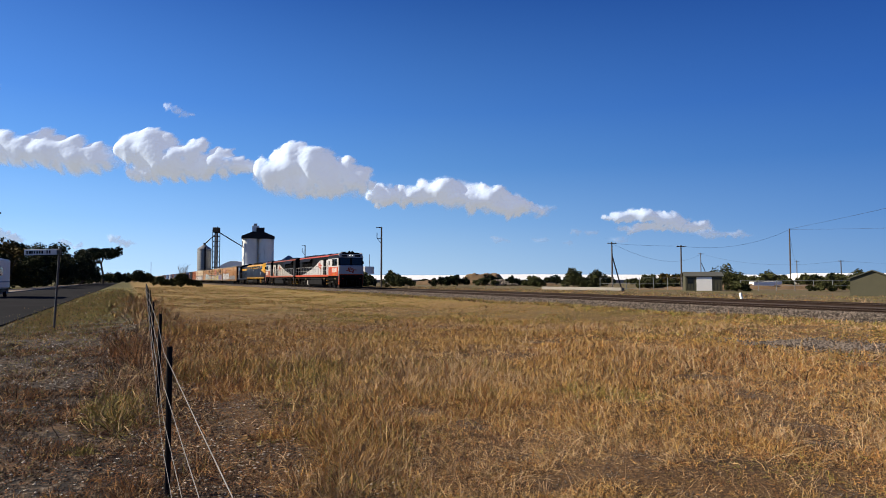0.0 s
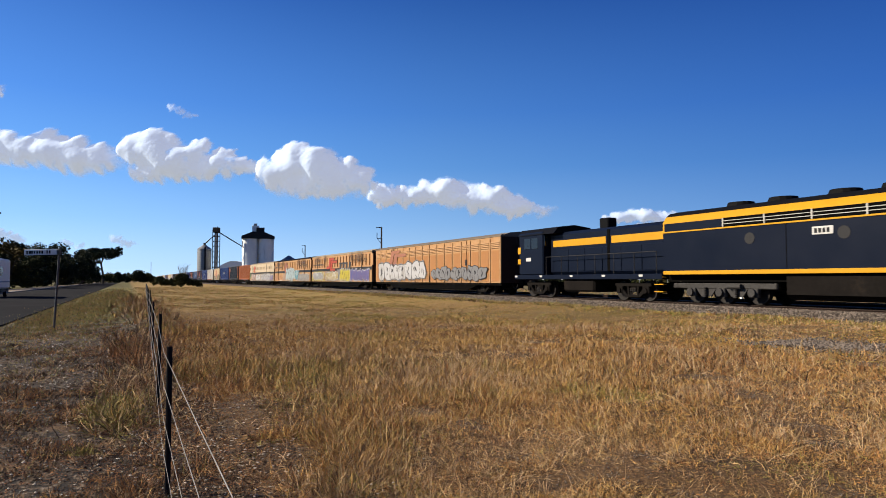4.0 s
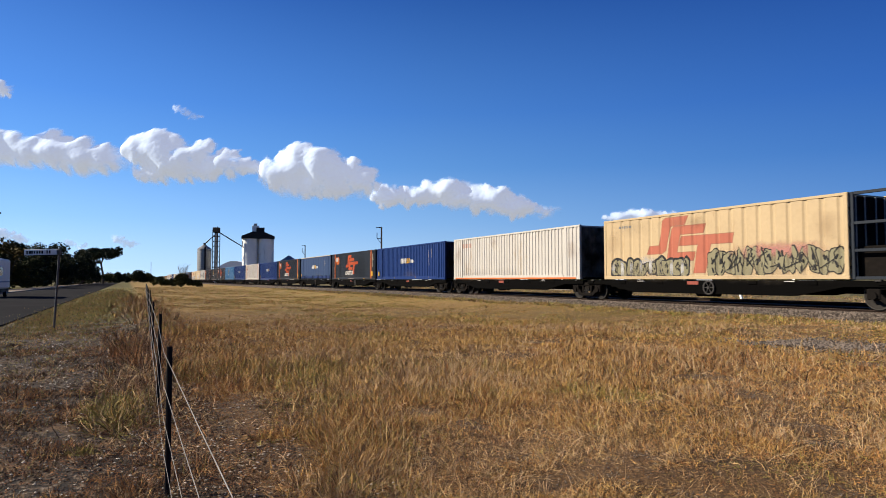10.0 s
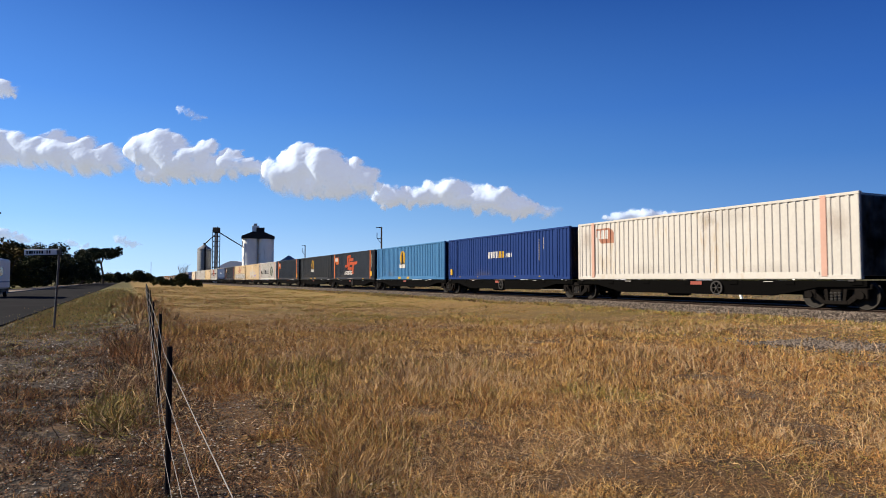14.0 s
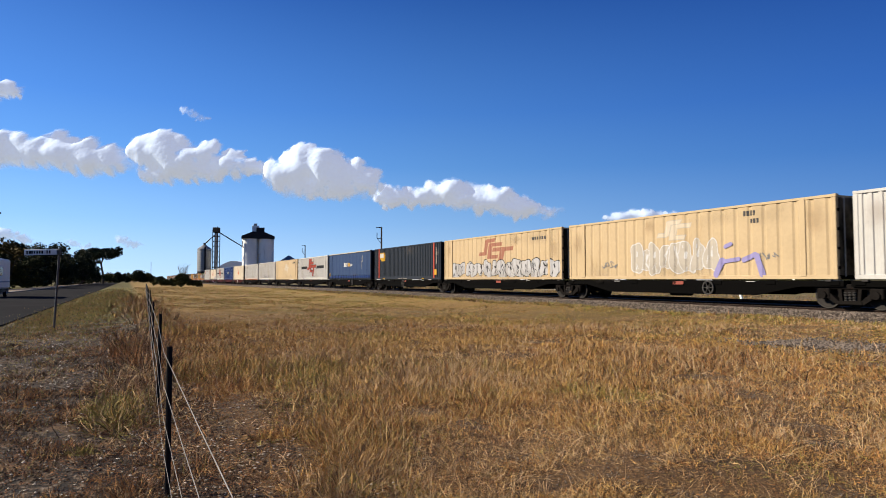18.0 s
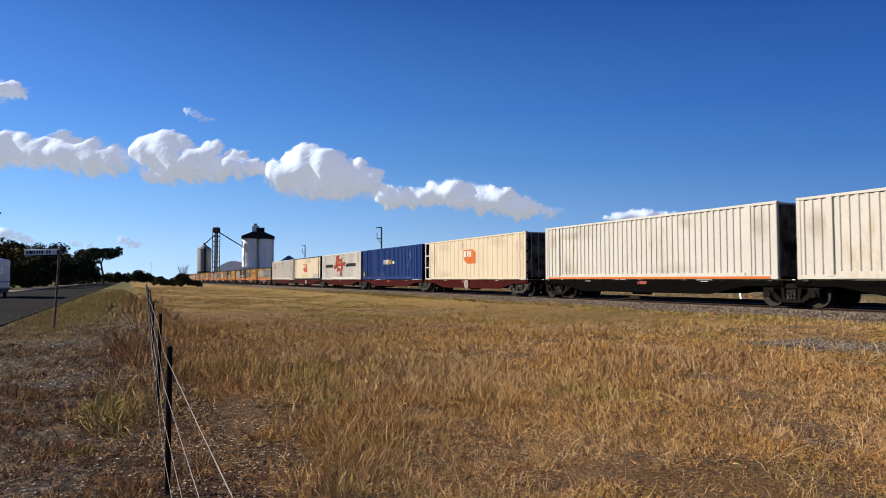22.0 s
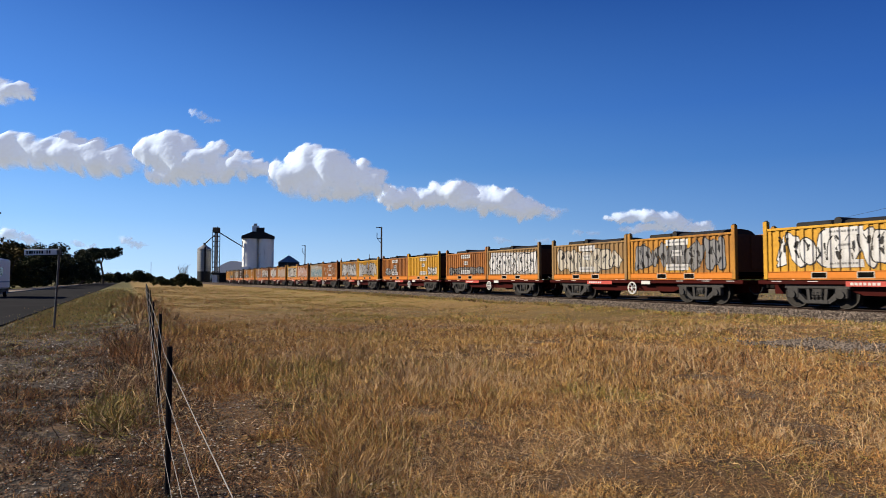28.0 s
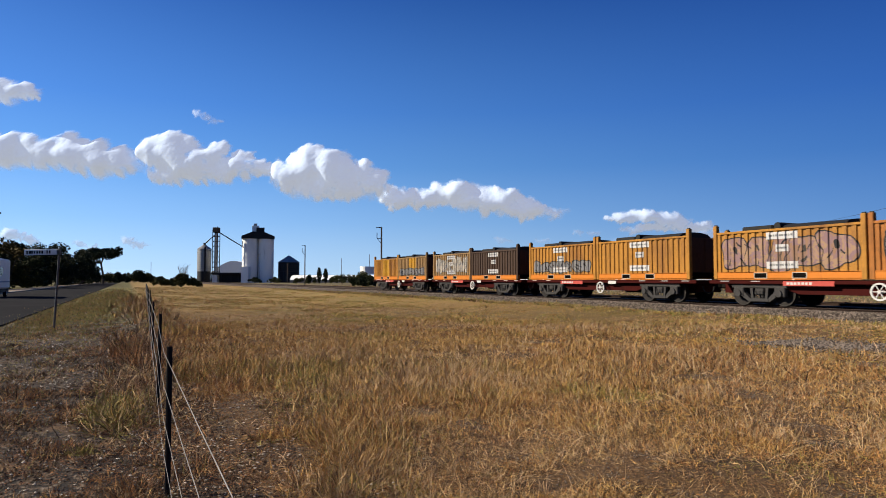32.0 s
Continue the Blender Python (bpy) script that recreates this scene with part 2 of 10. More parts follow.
    colour = mix(beyond.outputs[0], colour, mix(black_white(cloud(0.16, 5), 0.42, 0.58), ramp(cloud(2.2, 6), (0.3, (0.05, 0.036, 0.02)), (0.7, (0.14, 0.10, 0.052))), ramp(cloud(3.1, 6), (0.3, (0.04, 0.04, 0.012)), (0.7, (0.12, 0.10, 0.034)))))
    l.new(colour, b.inputs["Base Color"])
    k = n.new("ShaderNodeBump")
    k.inputs["Strength"].default_value, k.inputs["Distance"].default_value = 0.7, 0.04
    l.new(cloud(22, 7), k.inputs["Height"])
    l.new(k.outputs[0], b.inputs["Normal"])
    return m


GROUND = ground_material()


# ---- ground: one sheet to the horizon ----
def hashed(ix, iy, seed):
    h = (ix * 374761393 + iy * 668265263 + seed * 974634777) & 0xFFFFFFFF
    h = ((h ^ (h >> 13)) * 1274126177) & 0xFFFFFFFF
    return ((h ^ (h >> 16)) & 0xFFFF) / 65535.0


def lattice(x, y, scale, seed):
    """Smooth noise from 0 to 1 on arrays of places."""
    x, y = np.asarray(x, float) * scale + 1000, np.asarray(y, float) * scale + 1000
    ix, iy = np.floor(x).astype(np.int64), np.floor(y).astype(np.int64)
    fx, fy = x - ix, y - iy
    fx, fy = fx * fx * (3 - 2 * fx), fy * fy * (3 - 2 * fy)
    a, b = hashed(ix, iy, seed), hashed(ix + 1, iy, seed)
    c, d = hashed(ix, iy + 1, seed), hashed(ix + 1, iy + 1, seed)
    return (a * (1 - fx) + b * fx) * (1 - fy) + (c * (1 - fx) + d * fx) * fy


def step(v, a, b):
    q = np.clip((np.asarray(v, float) - a) / (b - a), 0, 1)
    return q * q * (3 - 2 * q)


TRACK_Y, RAIL_Z, SIDING_Y = 22.51, 0.61, 27.6


def lie(x, y):
    """The height of the ground."""
    x, y = np.asarray(x, float), np.asarray(y, float)
    z = 0.30 * step(y, 14.5, 19.6) - 0.30 * step(y, 33, 46)
    near = 1 - step(np.hypot(x, y), 45, 110)
    bumps = (lattice(x, y, 0.5, 3) - 0.5) * 0.10 + (lattice(x, y, 1.7, 4) - 0.5) * 0.045
    flat = step(y, -3.4, -2.4)
    return z + near * bumps * flat + 0.05 * step(y, -2.8, 0.4) * near - 0.03


def spaced(stops):
    out = []
    for (a, b, d) in stops:
        out += list(np.arange(a, b, d))
    return np.array(out + [stops[-1][1]])


gx = spaced([(-4400, -600, 400), (-600, -160, 22), (-160, -40, 4), (-40, 4, 0.28), (4, 40, 4), (40, 600, 60), (600, 4400, 400)])
gy = spaced([(-4400, -400, 400), (-400, -40, 24), (-40, -5, 2.5), (-5, 20, 0.28), (20, 50, 1.0), (50, 400, 25), (400, 4400, 400)])
X, Y = np.meshgrid(gx, gy, indexing="ij")
Z = lie(X, Y)
ny = len(gy)
me = bpy.data.meshes.new("ground")
me.from_pydata(np.stack([X, Y, Z], -1).reshape(-1, 3).tolist(), [],
               [(i * ny + j, (i + 1) * ny + j, (i + 1) * ny + j + 1, i * ny + j + 1) for i in range(len(gx) - 1) for j in range(ny - 1)])
me.materials.append(GROUND)
me.shade_smooth()
tagged(new("ground", me), "dry grassland with bare soil reaching the horizon", "ground", kind="structure")

# ---- road, kerb, footpath ----
s = Shape()
xs = list(np.arange(-420, 61, 20))
s.rings([[(x, -12.6, -0.2), (x, -12.6, 0.02), (x, -8.3, 0.09), (x, -4.0 + 0.12 * math.sin(x * 0.3), 0.015), (x, -4.0, -0.2)] for x in xs])
tagged(part("road", s, ASPHALT, None), "dark grey asphalt village road", "road", kind="structure")
s = Shape().box(-420, 60, -12.9, -12.6, -0.2, 0.14, 0.03)
tagged(part("kerb", s, KERB, None), "pale concrete kerb along the road", "kerb", kind="structure")
s = Shape().box(-420, 60, -16.0, -12.9, -0.2, 0.11)
tagged(part("pavement", s, FOOTPATH, None), "pale dirt footpath behind the kerb", "pavement", kind="structure")


# ---- railway: ballast, sleepers, rails ----
def bed(name, y, label):
    s = Shape()
    prof = [(-3.1, 0.05), (-2.9, 0.22), (-1.75, 0.50), (1.75, 0.50), (2.9, 0.22), (3.1, 0.05)]
    s.rings([[(x, y + a, z) for a, z in prof] for x in (-900, -300, -100, -60, -30, 0, 60, 900)])
    return tagged(part(name, s, BALLAST_BED, None), label, "ballast bed", kind="structure")


bed("track_bed", TRACK_Y, "grey-brown crushed stone ballast under the main track")
bed("siding_bed", SIDING_Y, "dusty ballast under the siding track")


def rails(y, name, label):
    t = thing(name, label, "railway track", kind="structure")
    for side in (-0.7525, 0.7525):
        s = Shape()
        c = y + side
        prof = [(-0.07, -0.16), (0.07, -0.16), (0.07, -0.145), (0.012, -0.12), (0.012, -0.045), (0.036, -0.03), (0.036, -0.004), (-0.036, -0.004), (-0.036, -0.03), (-0.012, -0.045), (-0.012, -0.12), (-0.07, -0.145)]
        s.rings([[(x, c + a, RAIL_Z + z) for a, z in prof] for x in (-900, 900)])
        r = part("rail", s, RAIL, t)
        part("running_surface", Shape().box(-900, 900, c - 0.033, c + 0.033, RAIL_Z - 0.004, RAIL_Z), RAIL_TOP, r, "polished rail head")
    return t


main_track = rails(TRACK_Y, "main_track", "main line track of steel rails on sleepers")
siding = rails(SIDING_Y, "siding_track", "rusty siding track beside the main line")
sleeper = Shape().box(-0.12, 0.12, -1.25, 1.25, -0.2, 0.0, 0.02).mesh("sleeper", SLEEPER)
for i in range(150):
    part("sleeper", sleeper, None, main_track, at=(-92 + i * 0.68, TRACK_Y, RAIL_Z - 0.14))
for i in range(70):
    part("sleeper", sleeper, None, siding, at=(-50 + i * 0.75, SIDING_Y, RAIL_Z - 0.14))


def strewn(name, xs, ys, zs, size, material, label, category, flat=0.7):
    """Many small stones of uneven shape in one mesh."""
    n = len(xs)
    rng = np.random.default_rng(len(name) + n)
    base = np.array([(1, 0, 0), (-1, 0, 0), (0, 1, 0), (0, -1, 0), (0, 0, 1), (0, 0, -1)], float)
    tri = np.array([(0, 2, 4), (2, 1, 4), (1, 3, 4), (3, 0, 4), (2, 0, 5), (1, 2, 5), (3, 1, 5), (0, 3, 5)])
    v = base[None] * rng.uniform(0.55, 1.25, (n, 6, 1)) + rng.normal(0, 0.12, (n, 6, 3))
    v[:, :, 2] *= flat
    a = rng.uniform(0, 6.28, n)
    c, q = np.cos(a)[:, None], np.sin(a)[:, None]
    v = np.stack([v[:, :, 0] * c - v[:, :, 1] * q, v[:, :, 0] * q + v[:, :, 1] * c, v[:, :, 2]], -1)
    v = v * (np.asarray(size) * rng.uniform(0.6, 1.4, n))[:, None, None] + np.stack([xs, ys, zs], -1)[:, None, :]
    f = (tri[None] + (np.arange(n) * 6)[:, None, None]).reshape(-1, 3)
    me = sheet(name, v.reshape(-1, 3), f, [material])
    return tagged(new(name, me), label, category, kind="stuff")


def sheet(name, verts, faces, materials, index=None):
    """A mesh from arrays of corners and triangles."""
    me = bpy.data.meshes.new(name)
    me.vertices.add(len(verts))
    me.vertices.foreach_set("co", np.asarray(verts, np.float32).ravel())
    me.loops.add(len(faces) * 3)
    me.loops.foreach_set("vertex_index", np.asarray(faces, np.int32).ravel())
    me.polygons.add(len(faces))
    me.polygons.foreach_set("loop_start", np.arange(0, len(faces) * 3, 3, dtype=np.int32))
    for m in materials:
        me.materials.append(m)
    if index is not None:
        me.polygons.foreach_set("material_index", np.asarray(index, np.int32))
    me.update(calc_edges=True)
    me.validate()
    return me


rng = np.random.default_rng(5)
n = 30000
bx = -9 - 115 * rng.random(n) ** 1.9
by = TRACK_Y - 3.25 + 2.6 * rng.random(n)
bz = np.interp(by - TRACK_Y, [-3.3, -2.9, -1.75, 0], [0.10, 0.24, 0.51, 0.51])
strewn("ballast_stones", bx, by, bz, 0.035 + 0.0005 * np.abs(bx), BALLAST, "loose grey-brown ballast stones on the track shoulder", "ballast stones")
n = 2600
px = -9.6 + rng.normal(0, 1.1, n)
py = 14.4 + rng.normal(0, 0.6, n) - 0.12 * (px + 9.6)
strewn("gravel_spill", px, py, lie(px, py) + 0.06 * np.exp(-((px + 9.6) / 1.4) ** 2) + 0.02, 0.03 + 0 * px, BALLAST, "heap of spilled grey gravel in the grass", "gravel")


# ---- grass ----
def grass(name, cx, cy, count, high, spread, lean, kinds, label, thin=1.0, seed=1, joints=2):
    """Curling blades in tufts; cx, cy: tuft places; high: per tuft; kinds: shares of the blade colours per tuft."""
    rng = np.random.default_rng(seed)
    k = np.repeat(np.arange(len(cx)), count)
    n = len(k)
    ang, off = rng.uniform(0, 6.283, n), np.abs(rng.normal(0, 1, n)) * spread
    p = np.stack([cx[k] + np.cos(ang) * off, cy[k] + np.sin(ang) * off, np.zeros(n)], -1)
    p[:, 2] = lie(p[:, 0], p[:, 1]) - 0.01
    h = high[k] * rng.uniform(0.4, 1.3, n)
    w = np.maximum(0.0015, np.hypot(p[:, 0], p[:, 1]) * 0.00036) * rng.uniform(0.5, 1.7, n) * thin
    polar = np.minimum(np.where(rng.random(n) < 0.18, rng.uniform(0.1, 0.7, n), rng.uniform(0.6, 1.25, n)) * lean, 1.54)
    way = rng.uniform(0, 6.283, n)
    bend, turn = rng.normal(0.25, 0.5, n) * lean * 2 / joints, rng.normal(0, 1.1, n) * 2 / joints
    along = np.stack([np.cos(way) * np.sin(polar), np.sin(way) * np.sin(polar), np.cos(polar)], -1)
    across = np.cross(along, rng.normal(0, 1, (n, 3)))
    across *= (w / np.linalg.norm(across, axis=1))[:, None]
    cols = [p - across, p + across]
    low = p[:, 2]
    for j in range(joints):
        tilt = np.clip(polar + bend * j, -1.6, 1.9)
        p = p + np.stack([np.cos(way) * np.sin(tilt), np.sin(way) * np.sin(tilt), np.cos(tilt)], -1) * (h / joints)[:, None]
        p[:, 2] = np.maximum(p[:, 2], low + 0.012)
        way = way + turn
        cols += [p - across * 0.75, p + across * 0.75] if j < joints - 1 else [p]
    v = np.stack(cols, 1)
    m = len(cols)
    tri = []
    for j in range(joints - 1):
        tri += [(2 * j, 2 * j + 1, 2 * j + 3), (2 * j, 2 * j + 3, 2 * j + 2)]
    tri = np.array(tri + [(m - 3, m - 2, m - 1)])
    f = (tri[None] + (np.arange(n) * m)[:, None, None]).reshape(-1, 3)
    shares = np.cumsum(kinds[k], 1)
    lot = np.where(rng.random(n) < 0.62, rng.random(len(cx))[k], rng.random(n))
    pick = (lot[:, None] > shares / shares[:, -1:]).sum(1).clip(0, len(BLADES) - 1)
    me = sheet(name, v.reshape(-1, 3), f, BLADES, np.repeat(pick, len(tri)))
    return tagged(new(name, me), label, "grass", kind="stuff")


# patches of the field: place, half-widths across and along the view
GREEN_PATCHES = [(-8.2, 2.1, 0.5, 0.7), (-4.7, 1.7, 0.3, 0.25), (-4.4, 1.9, 0.28, 0.25), (-78, 14.5, 5.0, 5.0), (-39.2, 14.8, 2.2, 4.0), (-12.0, 5.9, 0.5, 0.6),
                 (-20.0, 18.4, 3.0, 0.6), (-6.9, 5.9, 0.5, 0.5), (-3.6, 4.7, 0.4, 0.3), (-25.8, 8.7, 2.0, 2.1), (-52, 13, 4.0, 3.0), (-10.5, 2.6, 0.5, 0.9)]
FADED_PATCHES = [(-9.4, 4.3, 1.0, 0.9), (-5.5, 3.0, 0.5, 0.35), (-5.1, 3.6, 0.5, 0.4), (-13.0, 3.7, 1.0, 1.0), (-17.2, 13.1, 1.5, 1.4), (-20.5, 6.2, 1.5, 1.3),
                 (-6.3, 7.7, 0.9, 0.7), (-4.5, 4.0, 0.4, 0.4), (-4.3, 6.4, 0.7, 0.6), (-10.6, 10.5, 1.0, 1.0), (-30, 12.5, 2.4, 1.6)]
BARE_PATCHES = [(-6.2, 3.3, 0.17, 0.26), (-4.9, 3.1, 0.15, 0.2), (-7.2, 3.2, 0.14, 0.22), (-5.9, 1.25, 0.26, 0.5), (-4.25, 3.15, 0.2, 0.2), (-4.1, 3.5, 0.26, 0.2),
                (-4.4, 4.0, 0.18, 0.2), (-6.1, 7.5, 0.36, 0.4), (-3.0, 4.7, 0.3, 0.2), (-4.6, 6.6, 0.24, 0.28), (-4.0, 6.0, 0.2, 0.22), (-7.8, 8.5, 0.4, 0.36),
                (-4.4, 1.65, 0.12, 0.12), (-8.1, 1.2, 0.3, 1.0), (-3.5, 3.7, 0.15, 0.15), (-7.5, 12.4, 0.5, 0.5), (-13.9, 9.6, 0.7, 0.5)]
GOLD_PATCHES = [(-7.1, 1.9, 0.4, 0.5), (-14.2, 7.4, 1.0, 1.2), (-11.0, 7.9, 0.9, 0.9), (-24.6, 2.1, 0.9, 3.3), (-5.8, 1.5, 0.25, 0.5), (-5.5, 1.9, 0.4, 0.3), (-12.1, 13.4, 1.2, 1.1), (-4.4, 5.2, 0.35, 0.3)]


def within(x, y, patches, ragged=0.5):
    """How far places lie inside any of the patches, 0 to 1, with ragged rims."""
    wobble = 1 + ragged * ((lattice(x, y, 2.2, 61) - 0.5) * 1.6 + (lattice(x, y, 6.0, 62) - 0.5))
    best = np.zeros_like(x)
    for px, py, across, along in patches:
        d = math.hypot(px, py)
        ax, ay = px / d, py / d
        u, v = (x - px) * ax + (y - py) * ay, -(x - px) * ay + (y - py) * ax
        best = np.maximum(best, 1 - step(np.hypot(u / along, v / across) * wobble, 0.7, 1.6))
    return best


def field_kinds(x, y):
    """Shares of straw, gold, russet, green, grey and dark stems by the patches of the field."""
    a, b, c, dull = lattice(x, y, 0.28, 21), lattice(x, y, 0.5, 22), lattice(x, y, 0.9, 23), lattice(x, y, 0.42, 24)
    far = np.hypot(x, y)
    close = 1 - step(far, 10, 24)
    beside = 1 - step(y, 1.6, 3.6)
    green = within(x, y, GREEN_PATCHES) * 2.2 + 0.8 * step(b, 0.55, 0.8) + 0.10 + 0.75 * step(y, 10, 17.5) + 0.35 * step(far, 16, 50)
    faded = np.maximum(within(x, y, FADED_PATCHES), 0.75 * step(dull, 0.58, 0.78))
    gold = 0.75 + 0.5 * b + 1.6 * within(x, y, GOLD_PATCHES)
    right = step(y / far, 0.55, 0.8) * close
    russet = step(a, 0.45, 0.75) * 0.7 * close + 0.4 * beside + 0.32 + 0.6 * right
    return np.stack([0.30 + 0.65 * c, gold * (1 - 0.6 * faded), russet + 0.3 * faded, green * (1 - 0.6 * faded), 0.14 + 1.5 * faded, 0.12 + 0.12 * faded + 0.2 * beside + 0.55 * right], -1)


def field_tufts(n, r0, r1, power):
    ang = np.radians(rng.uniform(-9, 63, n))
    far = r0 * (r1 / r0) ** (rng.random(n) ** power)
    tx, ty = -np.cos(ang) * far, np.sin(ang) * far
    keep = (ty > 0.75 + 0.5 * lattice(tx, ty, 0.9, 8)) & (ty < 18.9 + 0.5 * lattice(tx, ty, 0.6, 9))
    wx, wy = tx + 1.6 * lattice(tx, ty, 0.7, 18) + 0.5 * lattice(tx, ty, 2.3, 20), ty + 1.6 * lattice(tx, ty, 0.7, 19) + 0.5 * lattice(tx, ty, 2.3, 25)
    bare = lattice(wx, wy, 0.4, 11) * 0.45 + lattice(wx, wy, 1.3, 12) * 0.55
    beside = (1 - step(ty + 0.6 * (lattice(tx, ty, 0.8, 16) - 0.5), 1.1, 2.0)) * (1 - step(far, 9, 14))
    hole = within(tx, ty, BARE_PATCHES)
    keep &= (bare - 0.42 * beside > 0.27 - 0.12 * step(far, 8, 12)) | (rng.random(n) < 0.45 - 0.25 * np.minimum(beside, 1))
    right = step(ty / far, 0.5, 0.8) * (1 - step(far, 6.5, 10))
    keep &= rng.random(n) > 0.97 * hole
    keep &= (rng.random(n) > 0.5 * right) | (bare > 0.52)
    keep &= (np.hypot(tx + 9.6, (ty - 14.4) * 1.8) > 1.7) | (rng.random(n) < 0.12)
    tx, ty, bare, hole = tx[keep], ty[keep], bare[keep], hole[keep]
    high = 0.06 + 0.16 * lattice(tx, ty, 0.42, 13) ** 1.3 + 0.16 * lattice(tx, ty, 1.7, 14) ** 2 + 0.06 * lattice(tx, ty, 5.0, 15)
    high *= (0.5 + 0.6 * step(bare, 0.33, 0.6)) * (1 - 0.6 * hole) * (1 - 0.3 * step(np.hypot(tx, ty), 12, 30))
    return tx, ty, high * (1 - 0.35 * step(ty, 13, 18))


# a low mat of dead grass, and over it the standing, curling stalks
FIELD = "dry golden grass covering the field"
tx, ty, high = field_tufts(24000, 4.2, 10, 1.0)
grass("field_mat", tx, ty, 13, high * 0.62, 0.10, 1.7, field_kinds(tx, ty), "low matted dry grass of the field", seed=41, thin=1.45, joints=1)
tx, ty, high = field_tufts(19000, 4.2, 10, 1.0)
grass("field_grass", tx, ty, 10, high * 0.8, 0.085, 1.9, field_kinds(tx, ty), FIELD, seed=2, thin=0.95)
tx, ty, high = field_tufts(30000, 9.6, 26, 1.0)
grass("field_mat", tx, ty, 14, high * 0.7, 0.18, 1.5, field_kinds(tx, ty), "low matted dry grass of the field", seed=42, thin=1.7, joints=1)
tx, ty, high = field_tufts(15000, 9.6, 24, 1.0)
grass("field_grass", tx, ty, 9, high * 0.9, 0.13, 1.5, field_kinds(tx, ty), FIELD, seed=5, thin=0.85)
tx, ty, high = field_tufts(60000, 22, 150, 1.1)
grass("far_field_grass", tx, ty, 12, high * 0.7, 0.3, 1.5, field_kinds(tx, ty) * np.array((0.9, 0.9, 0.8, 1.7, 1.0, 0.3)), "dry golden grass in the far field", seed=3, joints=1, thin=1.0)
tx, ty, high = field_tufts(7000, 4.2, 18, 1.0)
grass("fallen_straw", tx, ty, 6, high * 0.9 + 0.14, 0.22, 6.0, np.tile(np.array((1.0, 0.4, 0.3, 0.02, 1.0, 0.3)), (len(tx), 1)), "pale fallen straw lying between the tufts", seed=4, thin=0.8)
tx, ty, high = field_tufts(3200, 4.4, 16, 1.0)
grass("seed_stalks", tx, ty, 3, high * 1.2 + 0.16, 0.1, 0.9, np.tile(np.array((1.4, 0.5, 0.1, 0.02, 0.9, 0.0)), (len(tx), 1)), "pale curved seed stalks standing over the grass", seed=6, thin=0.75, joints=3)
LEAF_DARK = surface("dark_gum_leaves", (0.028, 0.036, 0.015), 0.6, spread=0.35, fine=2, coarse=0.3, bump=0, pieces="island", piece_spread=0.9, spec=0.04)
LEAF_OLIVE = surface("olive_leaves", (0.075, 0.078, 0.027), 0.6, spread=0.35, fine=2, coarse=0.3, bump=0, pieces="island", piece_spread=0.9, spec=0.04)
LEAF_YELLOW = surface("wattle_leaves_yellow", (0.12, 0.085, 0.02), 0.6, spread=0.35, fine=2, coarse=0.3, bump=0, pieces="island", piece_spread=0.9, spec=0.04)
LEAF_SCRUB = surface("olive_scrub_leaves", (0.085, 0.09, 0.034), 0.6, spread=0.4, fine=2, coarse=0.3, bump=0, pieces="island", piece_spread=0.9, spec=0.04)
BARK = surface("grey_brown_bark", (0.10, 0.08, 0.065), 0.9, spread=0.3, fine=8)
DEAD_WOOD = surface("bare_grey_twigs", (0.2, 0.17, 0.14), 0.9, spread=0.2)
SHED_GREEN = surface("olive_shed_sheet", (0.12, 0.115, 0.075), 0.6, spread=0.15, stain=(0.08, 0.07, 0.05), stain_amount=0.2)
SHED_ROOF = surface("grey_green_roof_sheet", (0.16, 0.16, 0.13), 0.55, 0.1, spread=0.15)
TARP = surface("white_tarpaulin", (1.35, 1.35, 1.35), 0.6, spread=0.04, fine=0.4, coarse=0.05, bump=0.2)
HEAP = surface("straw_and_soil_heap", (0.27, 0.18, 0.10), 0.95, spread=0.5, fine=3, coarse=0.4, bump=1.0)
PEBBLE = surface("pale_verge_pebbles", (0.62, 0.55, 0.46), 0.9, spread=0.4, pieces="island", piece_spread=1.0)
RUBBLE = surface("grey_rubble", (0.24, 0.205, 0.17), 0.95, spread=0.3, pieces="island", piece_spread=0.8)
GLASS_DARK = surface("dark_window_glass", (0.02, 0.025, 0.03), 0.12, spread=0.1, bump=0)
RUBBER = surface("black_rubber", (0.02, 0.02, 0.02), 0.85, bump=0.05)
TAIL_RED = surface("red_lamp_glass", (0.35, 0.02, 0.015), 0.25, bump=0)


